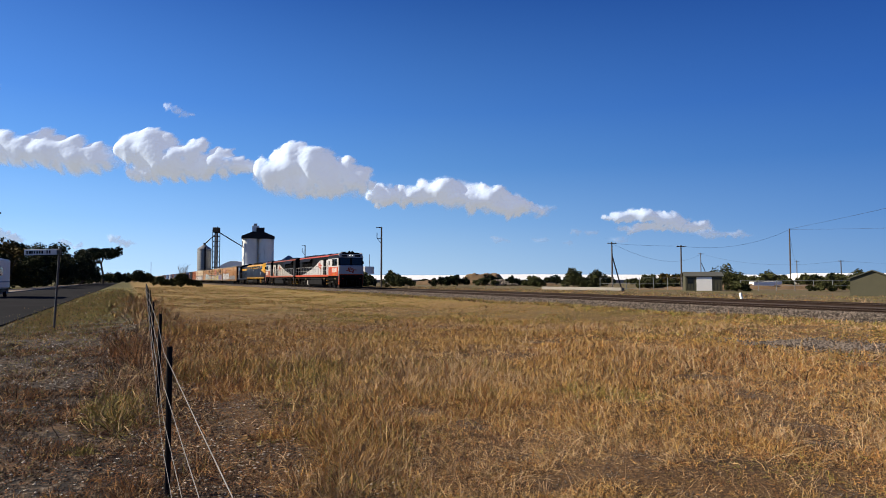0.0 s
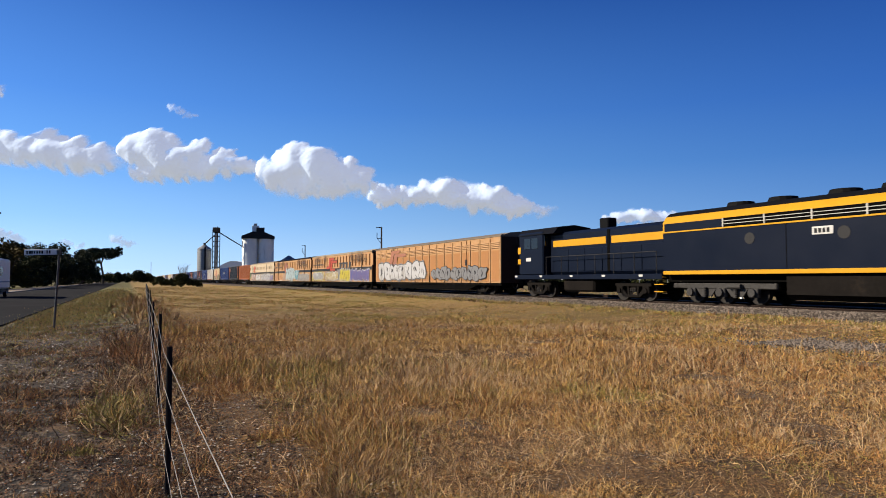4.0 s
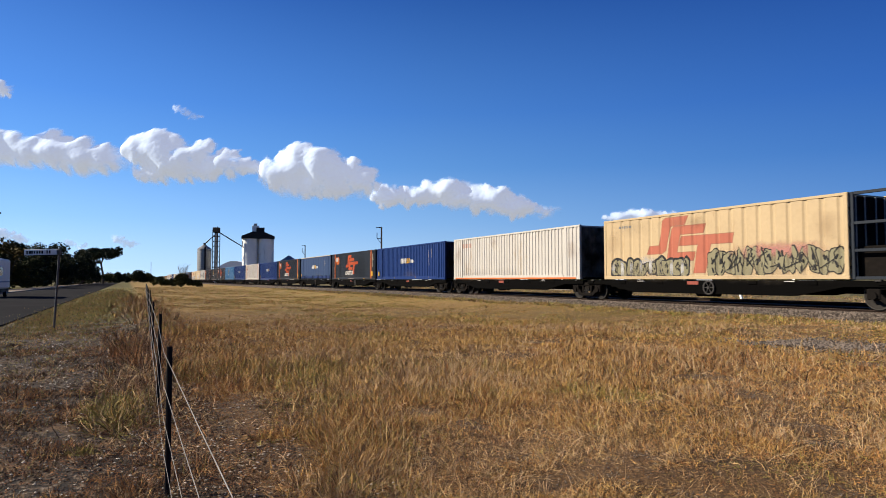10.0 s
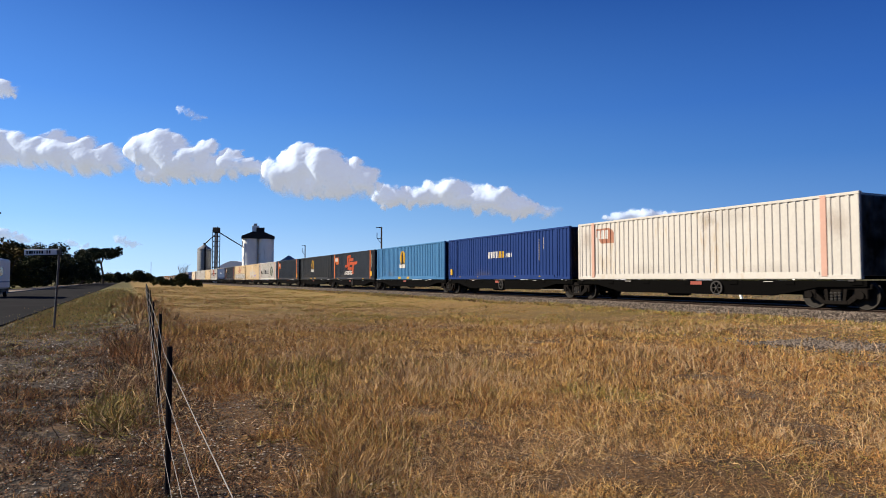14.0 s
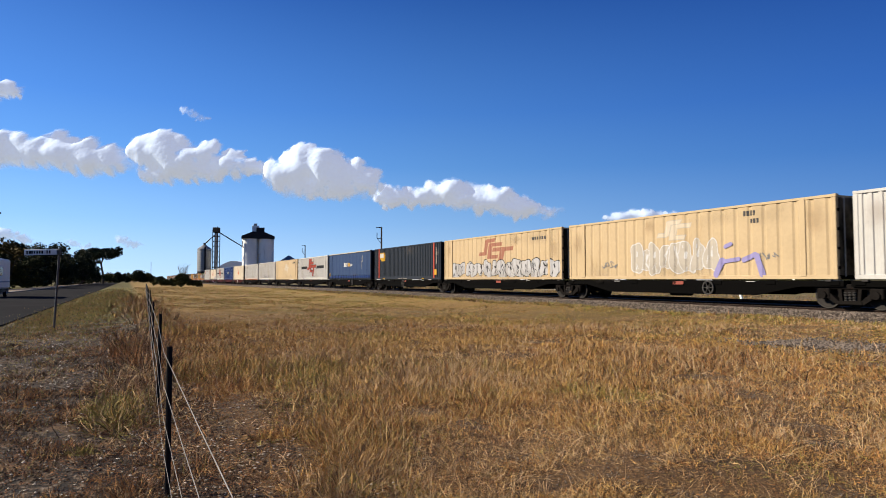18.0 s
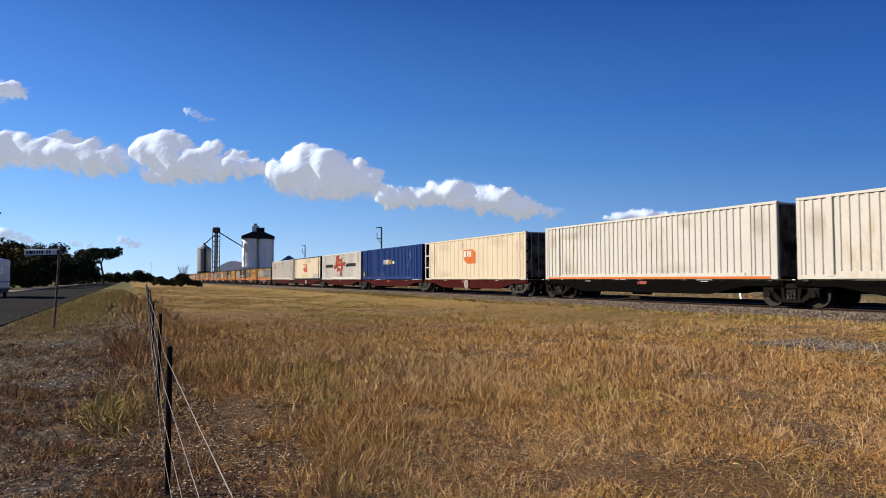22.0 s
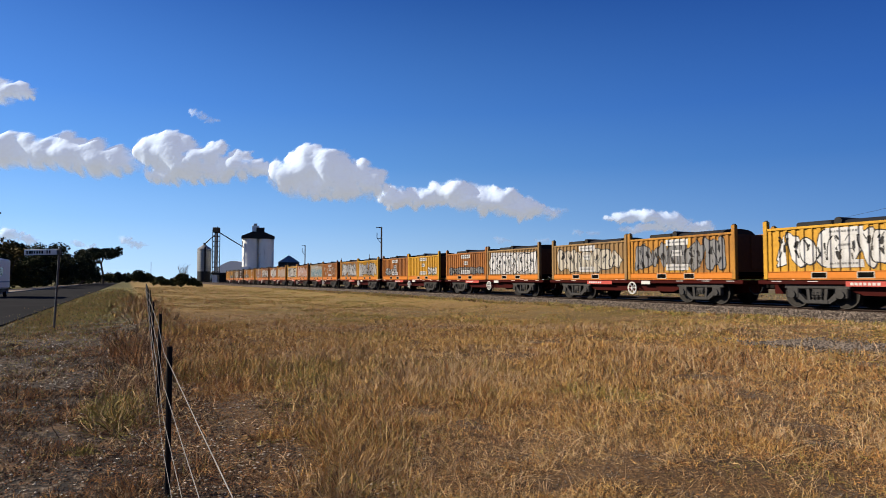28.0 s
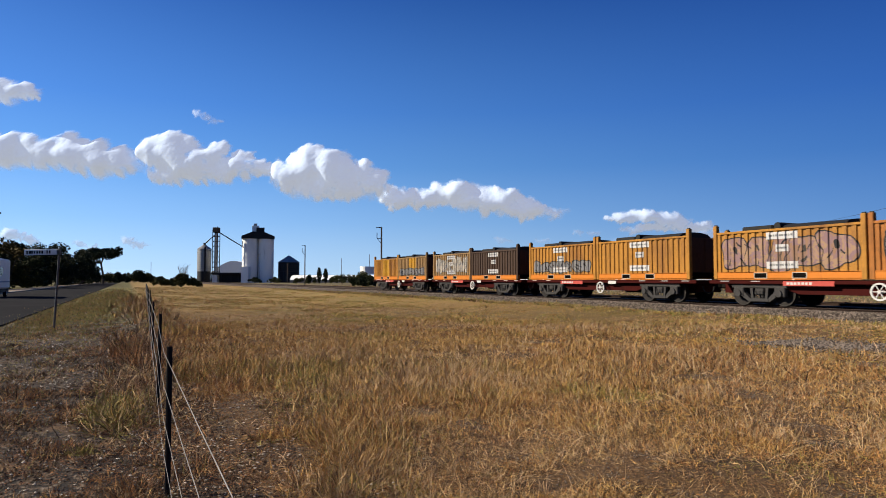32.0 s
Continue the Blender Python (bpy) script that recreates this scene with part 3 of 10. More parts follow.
# ---- fence ----
def fence():
    t = thing("fence", "wire fence on black steel pickets beside the field", "fence")
    xs = [1.5, -5.2, -8.95, -14.6, -19.8, -25.2, -30.5, -36, -41.5, -47, -53, -59, -66, -73, -81, -90]
    line = lambda x: 0.285 + 0.0205 * max(0.0, -5.2 - x)
    pr = random.Random(4)
    tops = []
    for i, x in enumerate(xs):
        y = line(x)
        h = 1.12 + pr.uniform(-0.05, 0.06)
        lx, ly = pr.uniform(-0.05, 0.05), pr.uniform(-0.03, 0.03)
        s = Shape()
        for a in (90, 210, 330):
            c, q = math.cos(radians(a)) * 0.024, math.sin(radians(a)) * 0.024
            nx, nyy = -q * 0.14, c * 0.14
            s.rings([[(nx, nyy, z), (-nx, -nyy, z), (c - nx, q - nyy, z), (c + nx, q + nyy, z)] for z in (-0.25, h)])
        p = part("post", s, POST, t, at=Matrix.Translation((x, y, float(lie(x, y)))) @ Matrix.Shear("XY", 4, (lx, ly)))
        for k in range(5):
            part("notch_clip", Shape().tube((-0.016, -0.026, 0), (0.016, -0.026, 0), 0.004, 5), WIRE, p, at=(0, 0, h - 0.08 - 0.235 * k))
        tops.append((x, y - 0.028, float(lie(x, y)), lx, ly))
    for k, z in enumerate((1.04, 0.80, 0.56, 0.33)):
        s = Shape()
        for (x0, y0, g0, a0, b0), (x1, y1, g1, a1, b1) in zip(tops, tops[1:]):
            q0, q1 = Vector((x0 + a0 * z, y0 + b0 * z, g0 + z)), Vector((x1 + a1 * z, y1 + b1 * z, g1 + z))
            n = 5
            sag = 0.012 + 0.012 * k
            pts = [q0.lerp(q1, i / n) - Vector((0, 0, sag * 4 * (i / n) * (1 - i / n))) for i in range(n + 1)]
            for u, v in zip(pts, pts[1:]):
                s.tube(u, v, 0.0018 if x1 > -12 else 0.0035, 5, caps=False)
        part("wire", s, WIRE, t)


fence()


# ---- street sign ----
def street_sign():
    t = thing("street_sign", "white street name plate on a leaning grey steel post", "street sign", pose(-25.2, -2.2, 0.0, 0, -1.2, 64))
    part("post", Shape().tube((0, 0, -0.2), (0.18, 0, 2.62), 0.035, 12), SIGN_POST, t, smooth=True)
    part("cap", Shape().tube((0.18, 0, 2.62), (0.182, 0, 2.68), 0.04, 12, 0.02), SIGN_POST, t)
    b = part("blade", Shape().box(-0.98, 0.14, -0.05, -0.035, 2.43, 2.62, 0.006), SIGN_WHITE, t, "white name plate")
    for k, w in enumerate((0.05, 0.075, 0.05, 0.04, 0.05, 0.05, 0.05, 0.0, 0.045, 0.05)):
        if w:
            part("letter_bar", Shape().box(-0.90 + k * 0.084, -0.90 + k * 0.084 + w, -0.056, -0.05, 2.475, 2.575), INK, b)
    for x in (0.13, 0.2):
        part("bracket", Shape().box(x - 0.02, x + 0.02, -0.06, 0.04, 2.44, 2.6, 0.005), SIGN_POST, t)


street_sign()


# ---- parked motorhome ----
def motorhome():
    t = thing("motorhome", "white boxy motorhome parked at the kerb", "motorhome", pose(-66.8, -10.75, 0.05))
    part("body", Shape().box(-3.4, 3.3, -1.1, 1.1, 0.75, 3.35, 0.14), WHITE, t)
    part("chassis", Shape().box(-3.6, 3.2, -1.0, 1.0, 0.42, 0.75, 0.05), STEEL_DARK, t)
    part("bumper", Shape().box(3.28, 3.42, -1.05, 1.05, 0.42, 0.62, 0.03), STEEL_DARK, t)
    part("rear_window", Shape().box(3.29, 3.33, -0.7, 0.7, 1.85, 2.75, 0.04), GLASS_DARK, t)
    part("side_window", Shape().box(0.6, 2.0, 1.09, 1.13, 1.9, 2.6, 0.04), GLASS_DARK, t)
    part("small_window", Shape().box(3.29, 3.33, 0.74, 0.98, 2.35, 2.9, 0.03), GLASS_DARK, t)
    for y in (-0.95, 0.95):
        part("tail_lamp", Shape().box(3.29, 3.35, y - 0.07, y + 0.07, 0.85, 1.2, 0.02), TAIL_RED, t)
    for x in (-2.4, 2.0):
        for y in (-1.0, 0.78):
            w = part("wheel", Shape().wheel(x, y, y + 0.22, 0.36, 0.36, 18), RUBBER, t)
            part("hub", Shape().wheel(x, y - 0.01, y + 0.23, 0.36, 0.18, 14), GALV, w)
    part("roof_vent", Shape().box(-0.5, 0.3, -0.4, 0.4, 3.33, 3.5, 0.04), WHITE, t)
    part("stripe", Shape().box(-3.3, 3.2, 1.095, 1.108, 1.3, 1.42), surface("blue_stripe", (0.1, 0.2, 0.4), 0.4), t)


motorhome()


# ---- poles and cables ----
def pole(x, y, h, arms=1, lean=0.0, r=0.15, stay=None, face=64, kind="timber"):
    t = thing("utility_pole", "weathered timber utility pole" if arms else "plain thin timber pole", "utility pole", pose(x, y, float(lie(x, y)), 0, lean, face), group="poles along the railway")
    part("mast", Shape().tube((0, 0, -0.3), (0, 0, h), r, 8, r * 0.72), WOOD_POLE, t, smooth=True)
    for k in range(arms):
        z = h - 0.25 - 0.9 * k
        a = part("crossarm", Shape().box(-0.75, 0.75, -0.16, -0.06, z - 0.06, z + 0.06, 0.01), WOOD_POLE, t)
        for q in (-0.65, 0.65):
            part("insulator", Shape().tube((q, -0.11, z + 0.06), (q, -0.11, z + 0.24), 0.05, 6, 0.03), GALV, a)
    if stay:
        part("stay_pole", Shape().tube((0, 0, h * 0.72), (stay, 0, -0.2), r * 0.7, 7), WOOD_POLE, t)
    return t


def bracket_pole(x, y, h):
    t = thing("signal_pole", "slim pole with a hooked bracket beside the track", "pole", pose(x, y, float(lie(x, y)), 0, 0, 64), group="poles along the railway")
    part("mast", Shape().tube((0, 0, -0.3), (0, 0, h), 0.16, 8, 0.12), WOOD_POLE, t, smooth=True)
    part("upper_arm", Shape().box(-0.85, 0.05, -0.1, 0.0, h - 0.15, h - 0.03), STEEL_DARK, t)
    part("lower_arm", Shape().box(-0.7, 0.05, -0.1, 0.0, h - 1.9, h - 1.78), STEEL_DARK, t)
    part("rod", Shape().tube((-0.72, -0.05, h - 0.9), (-0.72, -0.05, h - 1.8), 0.06, 6), STEEL_DARK, t)
    part("brace", Shape().tube((-0.7, -0.05, h - 1.85), (0, -0.05, h - 2.7), 0.05, 6), STEEL_DARK, t)


bracket_pole(-98.8, 36.8, 9.9)
bracket_pole(-168.8, 41.6, 10.6)
for x, y, h in ((-301.3, 66.2, 9.2), (-262, 80, 10.5), (-240, 84.5, 11.5), (-420, 12, 12)):
    pole(x, y, h, 0, r=0.13)
pole(-84.9, 72.4, 7.9, 1, stay=1.6)
pole(-77.7, 80.5, 7.2, 1)
pole(-82.0, 112.9, 11.3, 0)
pole(-145.3, 158.7, 9.8, 1, stay=3.2)
pole(-132.4, 185.3, 7.5, 1)
pole(-101.2, 158.1, 6.4, 1)


def cable(p0, p1, sag, r=0.02, label="thin black overhead cable between poles"):
    p0, p1 = Vector(p0), Vector(p1)
    s = Shape()
    n = 14
    pts = [p0.lerp(p1, i / n) - Vector((0, 0, sag * 4 * (i / n) * (1 - i / n))) for i in range(n + 1)]
    for a, b in zip(pts, pts[1:]):
        s.tube(a, b, r, 4, caps=False)
    tagged(part("overhead_cable", s, CABLE, None), label, "cable", group="overhead cables")


cable((-84.9, 72.4, 7.6), (-77.7, 80.5, 7.0), 0.1)
cable((-77.7, 80.5, 7.0), (-82.0, 112.9, 11.1), 1.4)
cable((-82.0, 112.9, 11.2), (-9, 75, 15.0), 0.5)
cable((-82.0, 112.9, 11.1), (-34, 122, 9.6), 0.3)
cable((-82.0, 112.9, 10.6), (-132.4, 185.3, 7.3), 2.0)
cable((-84.9, 72.4, 7.6), (-145.3, 158.7, 9.4), 2.6)
cable((-145.3, 158.7, 9.5), (-101.2, 158.1, 6.2), 2.0)
cable((-101.2, 158.1, 6.2), (-50, 140, 5.4), 1.0)


def street_lamp():
    t = thing("street_lamp", "street lamp with a curved arm over the road", "street lamp", pose(-71, -13.4, 0.1, 0, 0, 0))
    part("mast", Shape().tube((0, 0, -0.2), (0, 0, 7.3), 0.09, 8, 0.06), GALV, t)
    part("arm", Shape().tube((0, 0, 7.2), (0, 2.2, 7.6), 0.04, 6), GALV, t)
    part("lamp_head", Shape().box(-0.12, 0.12, 2.0, 2.8, 7.52, 7.66, 0.04), STEEL_DARK, t)


street_lamp()
cable((-71, -13.3, 7.2), (-185, -21, 6.0), 1.0, 0.025)


# ---- trees and bushes ----
def leaves(name, clumps, size, material, seed, count, parent, flat=0.8):
    """A crown: many small leaf pieces scattered in clumps (x, y, z, radius)."""
    rng = np.random.default_rng(seed)
    c = np.array(clumps)
    k = rng.choice(len(c), count, p=c[:, 3] ** 2 / (c[:, 3] ** 2).sum())
    d = rng.normal(0, 1, (count, 3))
    d /= np.linalg.norm(d, axis=1)[:, None]
    rad = rng.random(count) ** 0.45
    pos = c[k, :3] + d * (c[k, 3] * rad)[:, None] * np.array([1, 1, flat])
    a, b = rng.normal(0, 1, (count, 3)), rng.normal(0, 1, (count, 3))
    a /= np.linalg.norm(a, axis=1)[:, None]
    b = np.cross(a, b)
    b /= np.linalg.norm(b, axis=1)[:, None]
    sz = size * rng.uniform(0.6, 1.5, count)[:, None]
    v = np.stack([pos - a * sz, pos + b * sz * 0.45, pos + a * sz, pos - b * sz * 0.45], 1)
    tri = np.array([(0, 1, 2), (0, 2, 3)])
    f = (tri[None] + (np.arange(count) * 4)[:, None, None]).reshape(-1, 3)
    ob = new(name, sheet(name, v.reshape(-1, 3), f, [material]))
    ob.parent = parent
    return ob


def tree(x, y, h, w, seed, material=None, umbrella=False, trunk=0.3, leaf=0.3, count=2600, label="", lean=0.0, base=0.25):
    pr = random.Random(seed)
    material = material or LEAF_DARK
    t = thing("tree", label or "dark green gum tree with an uneven crown", "tree", pose(x, y, float(lie(x, y)) - 0.05, 0, 0, pr.uniform(0, 360)), group="trees of the village")
    s = Shape()
    fork = h * (0.5 if umbrella else max(0.12, base))
    mid = Vector((pr.uniform(-0.1, 0.1) * h, pr.uniform(-0.1, 0.1) * h, fork * 0.55))
    top = mid + Vector((pr.uniform(-0.06, 0.06) * h + lean, pr.uniform(-0.06, 0.06) * h, fork * 0.45))
    s.tube((0, 0, -0.2), mid, trunk, 8, trunk * 0.75)
    s.tube(mid, top, trunk * 0.75, 8, trunk * 0.6)
    part("trunk", s, BARK, t, smooth=True)
    clumps = []
    n = 9 if umbrella else 13
    for i in range(n):
        a = 6.283 * i / n + pr.uniform(-0.4, 0.4)
        rr = w / 2 * pr.uniform(0.25, 0.85)
        if umbrella:
            z = h * pr.uniform(0.72, 0.93) - 0.1 * rr
            r = w * pr.uniform(0.13, 0.2)
        else:
            z = h * pr.uniform(base + 0.08, 0.84)
            rr *= 1.0 - 0.55 * max(0, z / h - 0.45)
            r = min(w, h) * pr.uniform(0.14, 0.24)
        e = Vector((math.cos(a) * rr + lean * 1.5, math.sin(a) * rr, z))
        clumps.append((*e, r))
        if i % 2 == 0:
            q = Shape()
            m = top.lerp(e, 0.5) + Vector((0, 0, 0.08 * h))
            q.tube(top, m, trunk * 0.42, 6, trunk * 0.28)
            q.tube(m, e, trunk * 0.28, 6, trunk * 0.08)
            part("limb", q, BARK, t)
        for k in range(2):
            clumps.append((e.x + pr.uniform(-1, 1) * r, e.y + pr.uniform(-1, 1) * r, e.z + pr.uniform(-0.6, 0.6) * r, r * pr.uniform(0.4, 0.75)))
    leaves("crown", clumps, leaf, material, seed, count, t, 0.6 if umbrella else 0.85)
    return t


def bush(x, y, h, w, seed, material=None, leaf=0.2, count=1500, label=""):
    """A rounded bush, leafy down to the ground."""
    pr = random.Random(seed)
    t = thing("bush", label or "low rounded dark green bush", "bush", pose(x, y, float(lie(x, y)) - 0.05), group="bushes in the dry grass")
    part("trunk", Shape().tube((0, 0, -0.2), (0.1, 0, h * 0.5), 0.12, 6, 0.06), BARK, t)
    for k in range(3):
        a = 2.1 * k + seed
        part("limb", Shape().tube((0, 0, h * 0.15), (math.cos(a) * w * 0.25, math.sin(a) * w * 0.25, h * 0.55), 0.06, 5, 0.03), BARK, t)
    clumps = [(0, 0, h * 0.45, min(w, h) * 0.36)]
    for i in range(20):
        a, q = pr.uniform(0, 6.28), math.sqrt(pr.random()) * 0.86
        r = min(w, h) * pr.uniform(0.12, 0.22)
        roof = max(h * 0.2, h * (1 - 0.6 * q * q) * pr.uniform(0.82, 1.0) - r)
        clumps.append((math.cos(a) * q * w / 2, math.sin(a) * q * w / 2, h * 0.12 + (roof - h * 0.12) * pr.random() ** 0.5, r))
    leaves("crown", clumps, leaf * 0.9, material or LEAF_DARK, seed, int(count * 2.0), t, 0.9)
    return t


# along the village road
for x, y, h, w, sd, mt, lb in ((-131, -18.8, 8.8, 11, 1, LEAF_YELLOW, "yellow-flowering wattle tree beside the road"), (-122, -22, 8.6, 12, 18, LEAF_DARK, ""), (-141, -21.5, 8.4, 12, 2, LEAF_DARK, ""),
                               (-150, -17.8, 7.0, 9, 3, LEAF_OLIVE, ""), (-160, -19.5, 9.6, 11, 4, LEAF_DARK, ""), (-174, -17.0, 10.8, 10, 5, LEAF_DARK, ""), (-184, -17.5, 8.0, 10, 6, LEAF_OLIVE, ""),
                               (-198, -17.5, 9.0, 11, 13, LEAF_DARK, ""), (-209, -15.8, 10.4, 10, 7, LEAF_DARK, ""), (-219, -13.2, 11.6, 10, 8, LEAF_DARK, ""), (-233, -13.8, 10.5, 12, 9, LEAF_DARK, ""), (-246, -12.6, 9.0, 11, 11, LEAF_DARK, "")):
    tree(x, y, h, w, sd, mt, leaf=0.24, count=7000, label=lb, base=0.05)
tree(-259, -8.0, 14.2, 16, 10, LEAF_DARK, umbrella=True, trunk=0.5, leaf=0.38, count=6500, label="tall umbrella-shaped pine with a bare trunk", lean=0.8)
for i in range(9):
    bush(-300 - 14 * i, -13 + 1.7 * i + (i % 3) * 2.5, 4.6 + (i % 4) * 0.7, 9 + (i % 3) * 2, 30 + i, LEAF_OLIVE if i % 2 else LEAF_DARK, leaf=0.35, count=1300)
bush(-318, 4.4, 8.2, 7.5, 50, LEAF_DARK, leaf=0.34, count=2400)
bush(-322, 8, 6.0, 6, 51, LEAF_OLIVE, leaf=0.34, count=1500)
bush(-170, 7.2, 2.9, 4.2, 52, LEAF_OLIVE, leaf=0.2, count=1800)
bush(-151, 10.4, 4.2, 3.9, 53, LEAF_OLIVE, leaf=0.2, count=2600, label="round olive-green bush in the dry field")
bush(-160, 9.0, 2.4, 2.2, 54, LEAF_OLIVE, leaf=0.2, count=1600)
bush(-150, 13.4, 2.0, 2.4, 55, LEAF_OLIVE, leaf=0.18, count=1000)


def bare_shrub(x, y, h, seed):
    pr = random.Random(seed)
    t = thing("bare_shrub", "leafless grey shrub behind the bush", "shrub", pose(x, y, 0))
    for i in range(12):
        a, r = pr.uniform(0, 6.28), pr.uniform(0.5, 2.2)
        s = Shape()
        m = Vector((math.cos(a) * r * 0.4, math.sin(a) * r * 0.4, h * 0.55))
        e = Vector((math.cos(a) * r, math.sin(a) * r, h * pr.uniform(0.8, 1.05)))
        s.tube((0, 0, -0.1), m, 0.09, 5, 0.05)
        s.tube(m, e, 0.05, 5, 0.015)
        for k in range(5):
            p = m.lerp(e, pr.uniform(0.1, 0.9))
            s.tube(p, p + Vector((pr.uniform(-0.7, 0.7), pr.uniform(-0.7, 0.7), pr.uniform(0.2, 0.8))), 0.03, 4, 0.012)
        part("branch", s, DEAD_WOOD, t)


bare_shrub(-168, 11.8, 5.2, 3)
# beyond the railway
for x, y, h, w, sd, mt in ((-97.5, 74, 4.1, 4.0, 60, LEAF_DARK), (-95.5, 77.6, 3.9, 4.8, 61, LEAF_DARK), (-92, 72.6, 1.9, 2.6, 62, LEAF_OLIVE), (-83.7, 79.5, 2.9, 5.5, 63, LEAF_OLIVE),
                           (-82.5, 82.5, 3.2, 4.5, 64, LEAF_YELLOW), (-81.5, 76.6, 2.6, 4.5, 65, LEAF_DARK), (-80, 80.5, 2.2, 4, 66, LEAF_DARK), (-92.7, 106.7, 5.4, 7.6, 67, LEAF_OLIVE),
                           (-98, 118.7, 3.2, 4.8, 68, LEAF_DARK), (-94, 117, 2.9, 4, 69, LEAF_DARK), (-81.8, 106.5, 3.7, 8.0, 70, LEAF_DARK), (-84, 112, 3.0, 5, 71, LEAF_DARK),
                           (-97.7, 142.4, 3.2, 8, 72, LEAF_DARK), (-94, 150, 2.8, 8, 73, LEAF_OLIVE), (-63.6, 98.1, 3.0, 5, 74, LEAF_DARK), (-60, 97, 2.4, 3.4, 75, LEAF_OLIVE),
                           (-80.9, 131.1, 4.2, 4.2, 76, LEAF_DARK), (-142.5, 49.9, 3.4, 3.6, 77, LEAF_DARK), (-158.9, 61.9, 4.4, 5.0, 78, LEAF_DARK), (-150, 62, 2.8, 4.2, 79, LEAF_OLIVE),
                           (-125.8, 84.3, 3.0, 5.2, 80, LEAF_OLIVE), (-123, 83, 2.3, 3.4, 81, LEAF_DARK), (-63, 75.5, 1.7, 3.2, 82, LEAF_DARK), (-58, 86, 1.6, 3.6, 83, LEAF_OLIVE),
                           (-219.5, 74.4, 5.6, 7.5, 84, LEAF_DARK), (-228, 70, 4.4, 10, 85, LEAF_OLIVE), (-262, 66, 3.8, 12, 86, LEAF_DARK), (-290, 84, 3.0, 10, 87, LEAF_OLIVE),
                           (-338, 58, 3.6, 7, 88, LEAF_OLIVE), (-331, 66, 3.2, 8, 89, LEAF_DARK)):
    bush(x, y, h * 1.08, w * 1.1, sd, LEAF_SCRUB if mt is not LEAF_YELLOW else mt, leaf=0.15 + 0.0005 * math.hypot(x, y), count=1500, label="rounded olive-green scrub bush beyond the railway")
pr = random.Random(31)
for i in range(26):
    a, d = radians(19.5 + 40 * i / 25 + pr.uniform(-0.7, 0.7)), pr.uniform(135, 225)
    bush(-math.cos(a) * d, math.sin(a) * d, pr.uniform(2.2, 4.3), pr.uniform(4, 9), 300 + i, pr.choice((LEAF_DARK, LEAF_SCRUB, LEAF_OLIVE)), leaf=0.34, count=800, label="rounded olive-green scrub bush beyond the railway")
for x, y, h in ((-255.6, 68.8, 6.4), (-254.7, 71.2, 6.0), (-259, 65.5, 3.0)):
    t = thing("cypress", "slim dark columnar cypress", "tree", pose(x, y, 0), group="cypresses")
    part("trunk", Shape().tube((0, 0, -0.2), (0, 0, 1.2), 0.18, 6), BARK, t)
    leaves("crown", [(0, 0, h * q, 1.05 * math.sin(3.0 * (1 - q) + 0.15) * 0.9 + 0.12) for q in (0.12, 0.25, 0.4, 0.55, 0.7, 0.82, 0.93)], 0.28, LEAF_DARK, int(h * 10), 900, t, 1.1)
rng = np.random.default_rng(77)
cl = []
for i in range(240):
    a = rng.uniform(0.02, 1.12)
    d = rng.uniform(420, 800)
    cl.append((-math.cos(a) * d, math.sin(a) * d, rng.uniform(0.3, 2.0), rng.uniform(1.5, 4.2)))
woods = leaves("far_scrub", cl, 0.8, LEAF_DARK, 9, 16000, None, 0.6)
tagged(woods, "low dark scrub along the horizon", "scrub", kind="stuff")


# ---- grain silos beyond the railway ----
def silo_block():
    t = thing("grain_silo_block", "tall white concrete grain silo with a dark gabled roof", "grain silo", pose(-358.5, 62.8, -0.1, 0, 0, 80))
    for x, y in ((-4.15, -4.1), (4.05, -4.1), (-4.15, 4.1), (4.05, 4.1)):
        part("cell", Shape().tube((x, y, 0), (x, y, 23.4), 4.05, 40), CONCRETE, t, smooth=True)
    part("core", Shape().box(-3.2, 3.2, -2.2, 3.2, 0, 23.3), CONCRETE, t)
    part("roof", Shape().prism([(-8.5, 23.3), (8.4, 23.3), (8.4, 24.6), (2.8, 27.0), (-2.8, 27.0), (-8.5, 24.6)], "y", -8.4, 8.4), DARK_ROOF, t, "dark sheet-metal gabled roof")
    part("headhouse", Shape().box(-1.0, 3.2, -2.6, 2.6, 26.8, 29.6, 0.05), DARK_ROOF, t)
    part("lift_tower", Shape().box(-3.2, 0.4, -2.0, 1.4, 26.0, 30.6, 0.05), CONCRETE, t)
    part("lift_cap", Shape().box(-2.4, -0.6, -1.2, 0.6, 30.6, 31.8, 0.05), GALV, t)
    for z in (20.6, 18.8):
        part("sign_panel", Shape().box(-8.25, -7.4, -6.0, -5.2, z, z + 1.4), WHITE, t)
    part("downpipe", Shape().tube((1.2, -6.6, 0), (1.2, -6.6, 15.5), 0.3, 8), STEEL_DARK, t)
    # dark strip added in the gap between front cells for its shade
    part("slot_cover", Shape().box(-0.7, 0.7, -4.6, -4.2, 0, 23.3), DARK_ROOF, t)
    part("base_door", Shape().box(-6.0, -4.0, -8.3, -8.1, 0, 3.2), DARK_ROOF, t)
    return t


silo_block()


def annex_bin():
    t = thing("steel_annex_bin", "dark corrugated steel grain bin with a cone roof", "grain bin", pose(-352, 78, -0.1))
    s = Shape()
    for k in range(11):
        s.tube((0, 0, k), (0, 0, k + 0.96), 5.6 + 0.06 * (k % 2), 28)
    part("shell", s, DARK_ROOF, t)
    part("cone_roof", Shape().tube((0, 0, 10.9), (0, 0, 14.6), 5.9, 28, 0.5), GALV, t)


annex_bin()


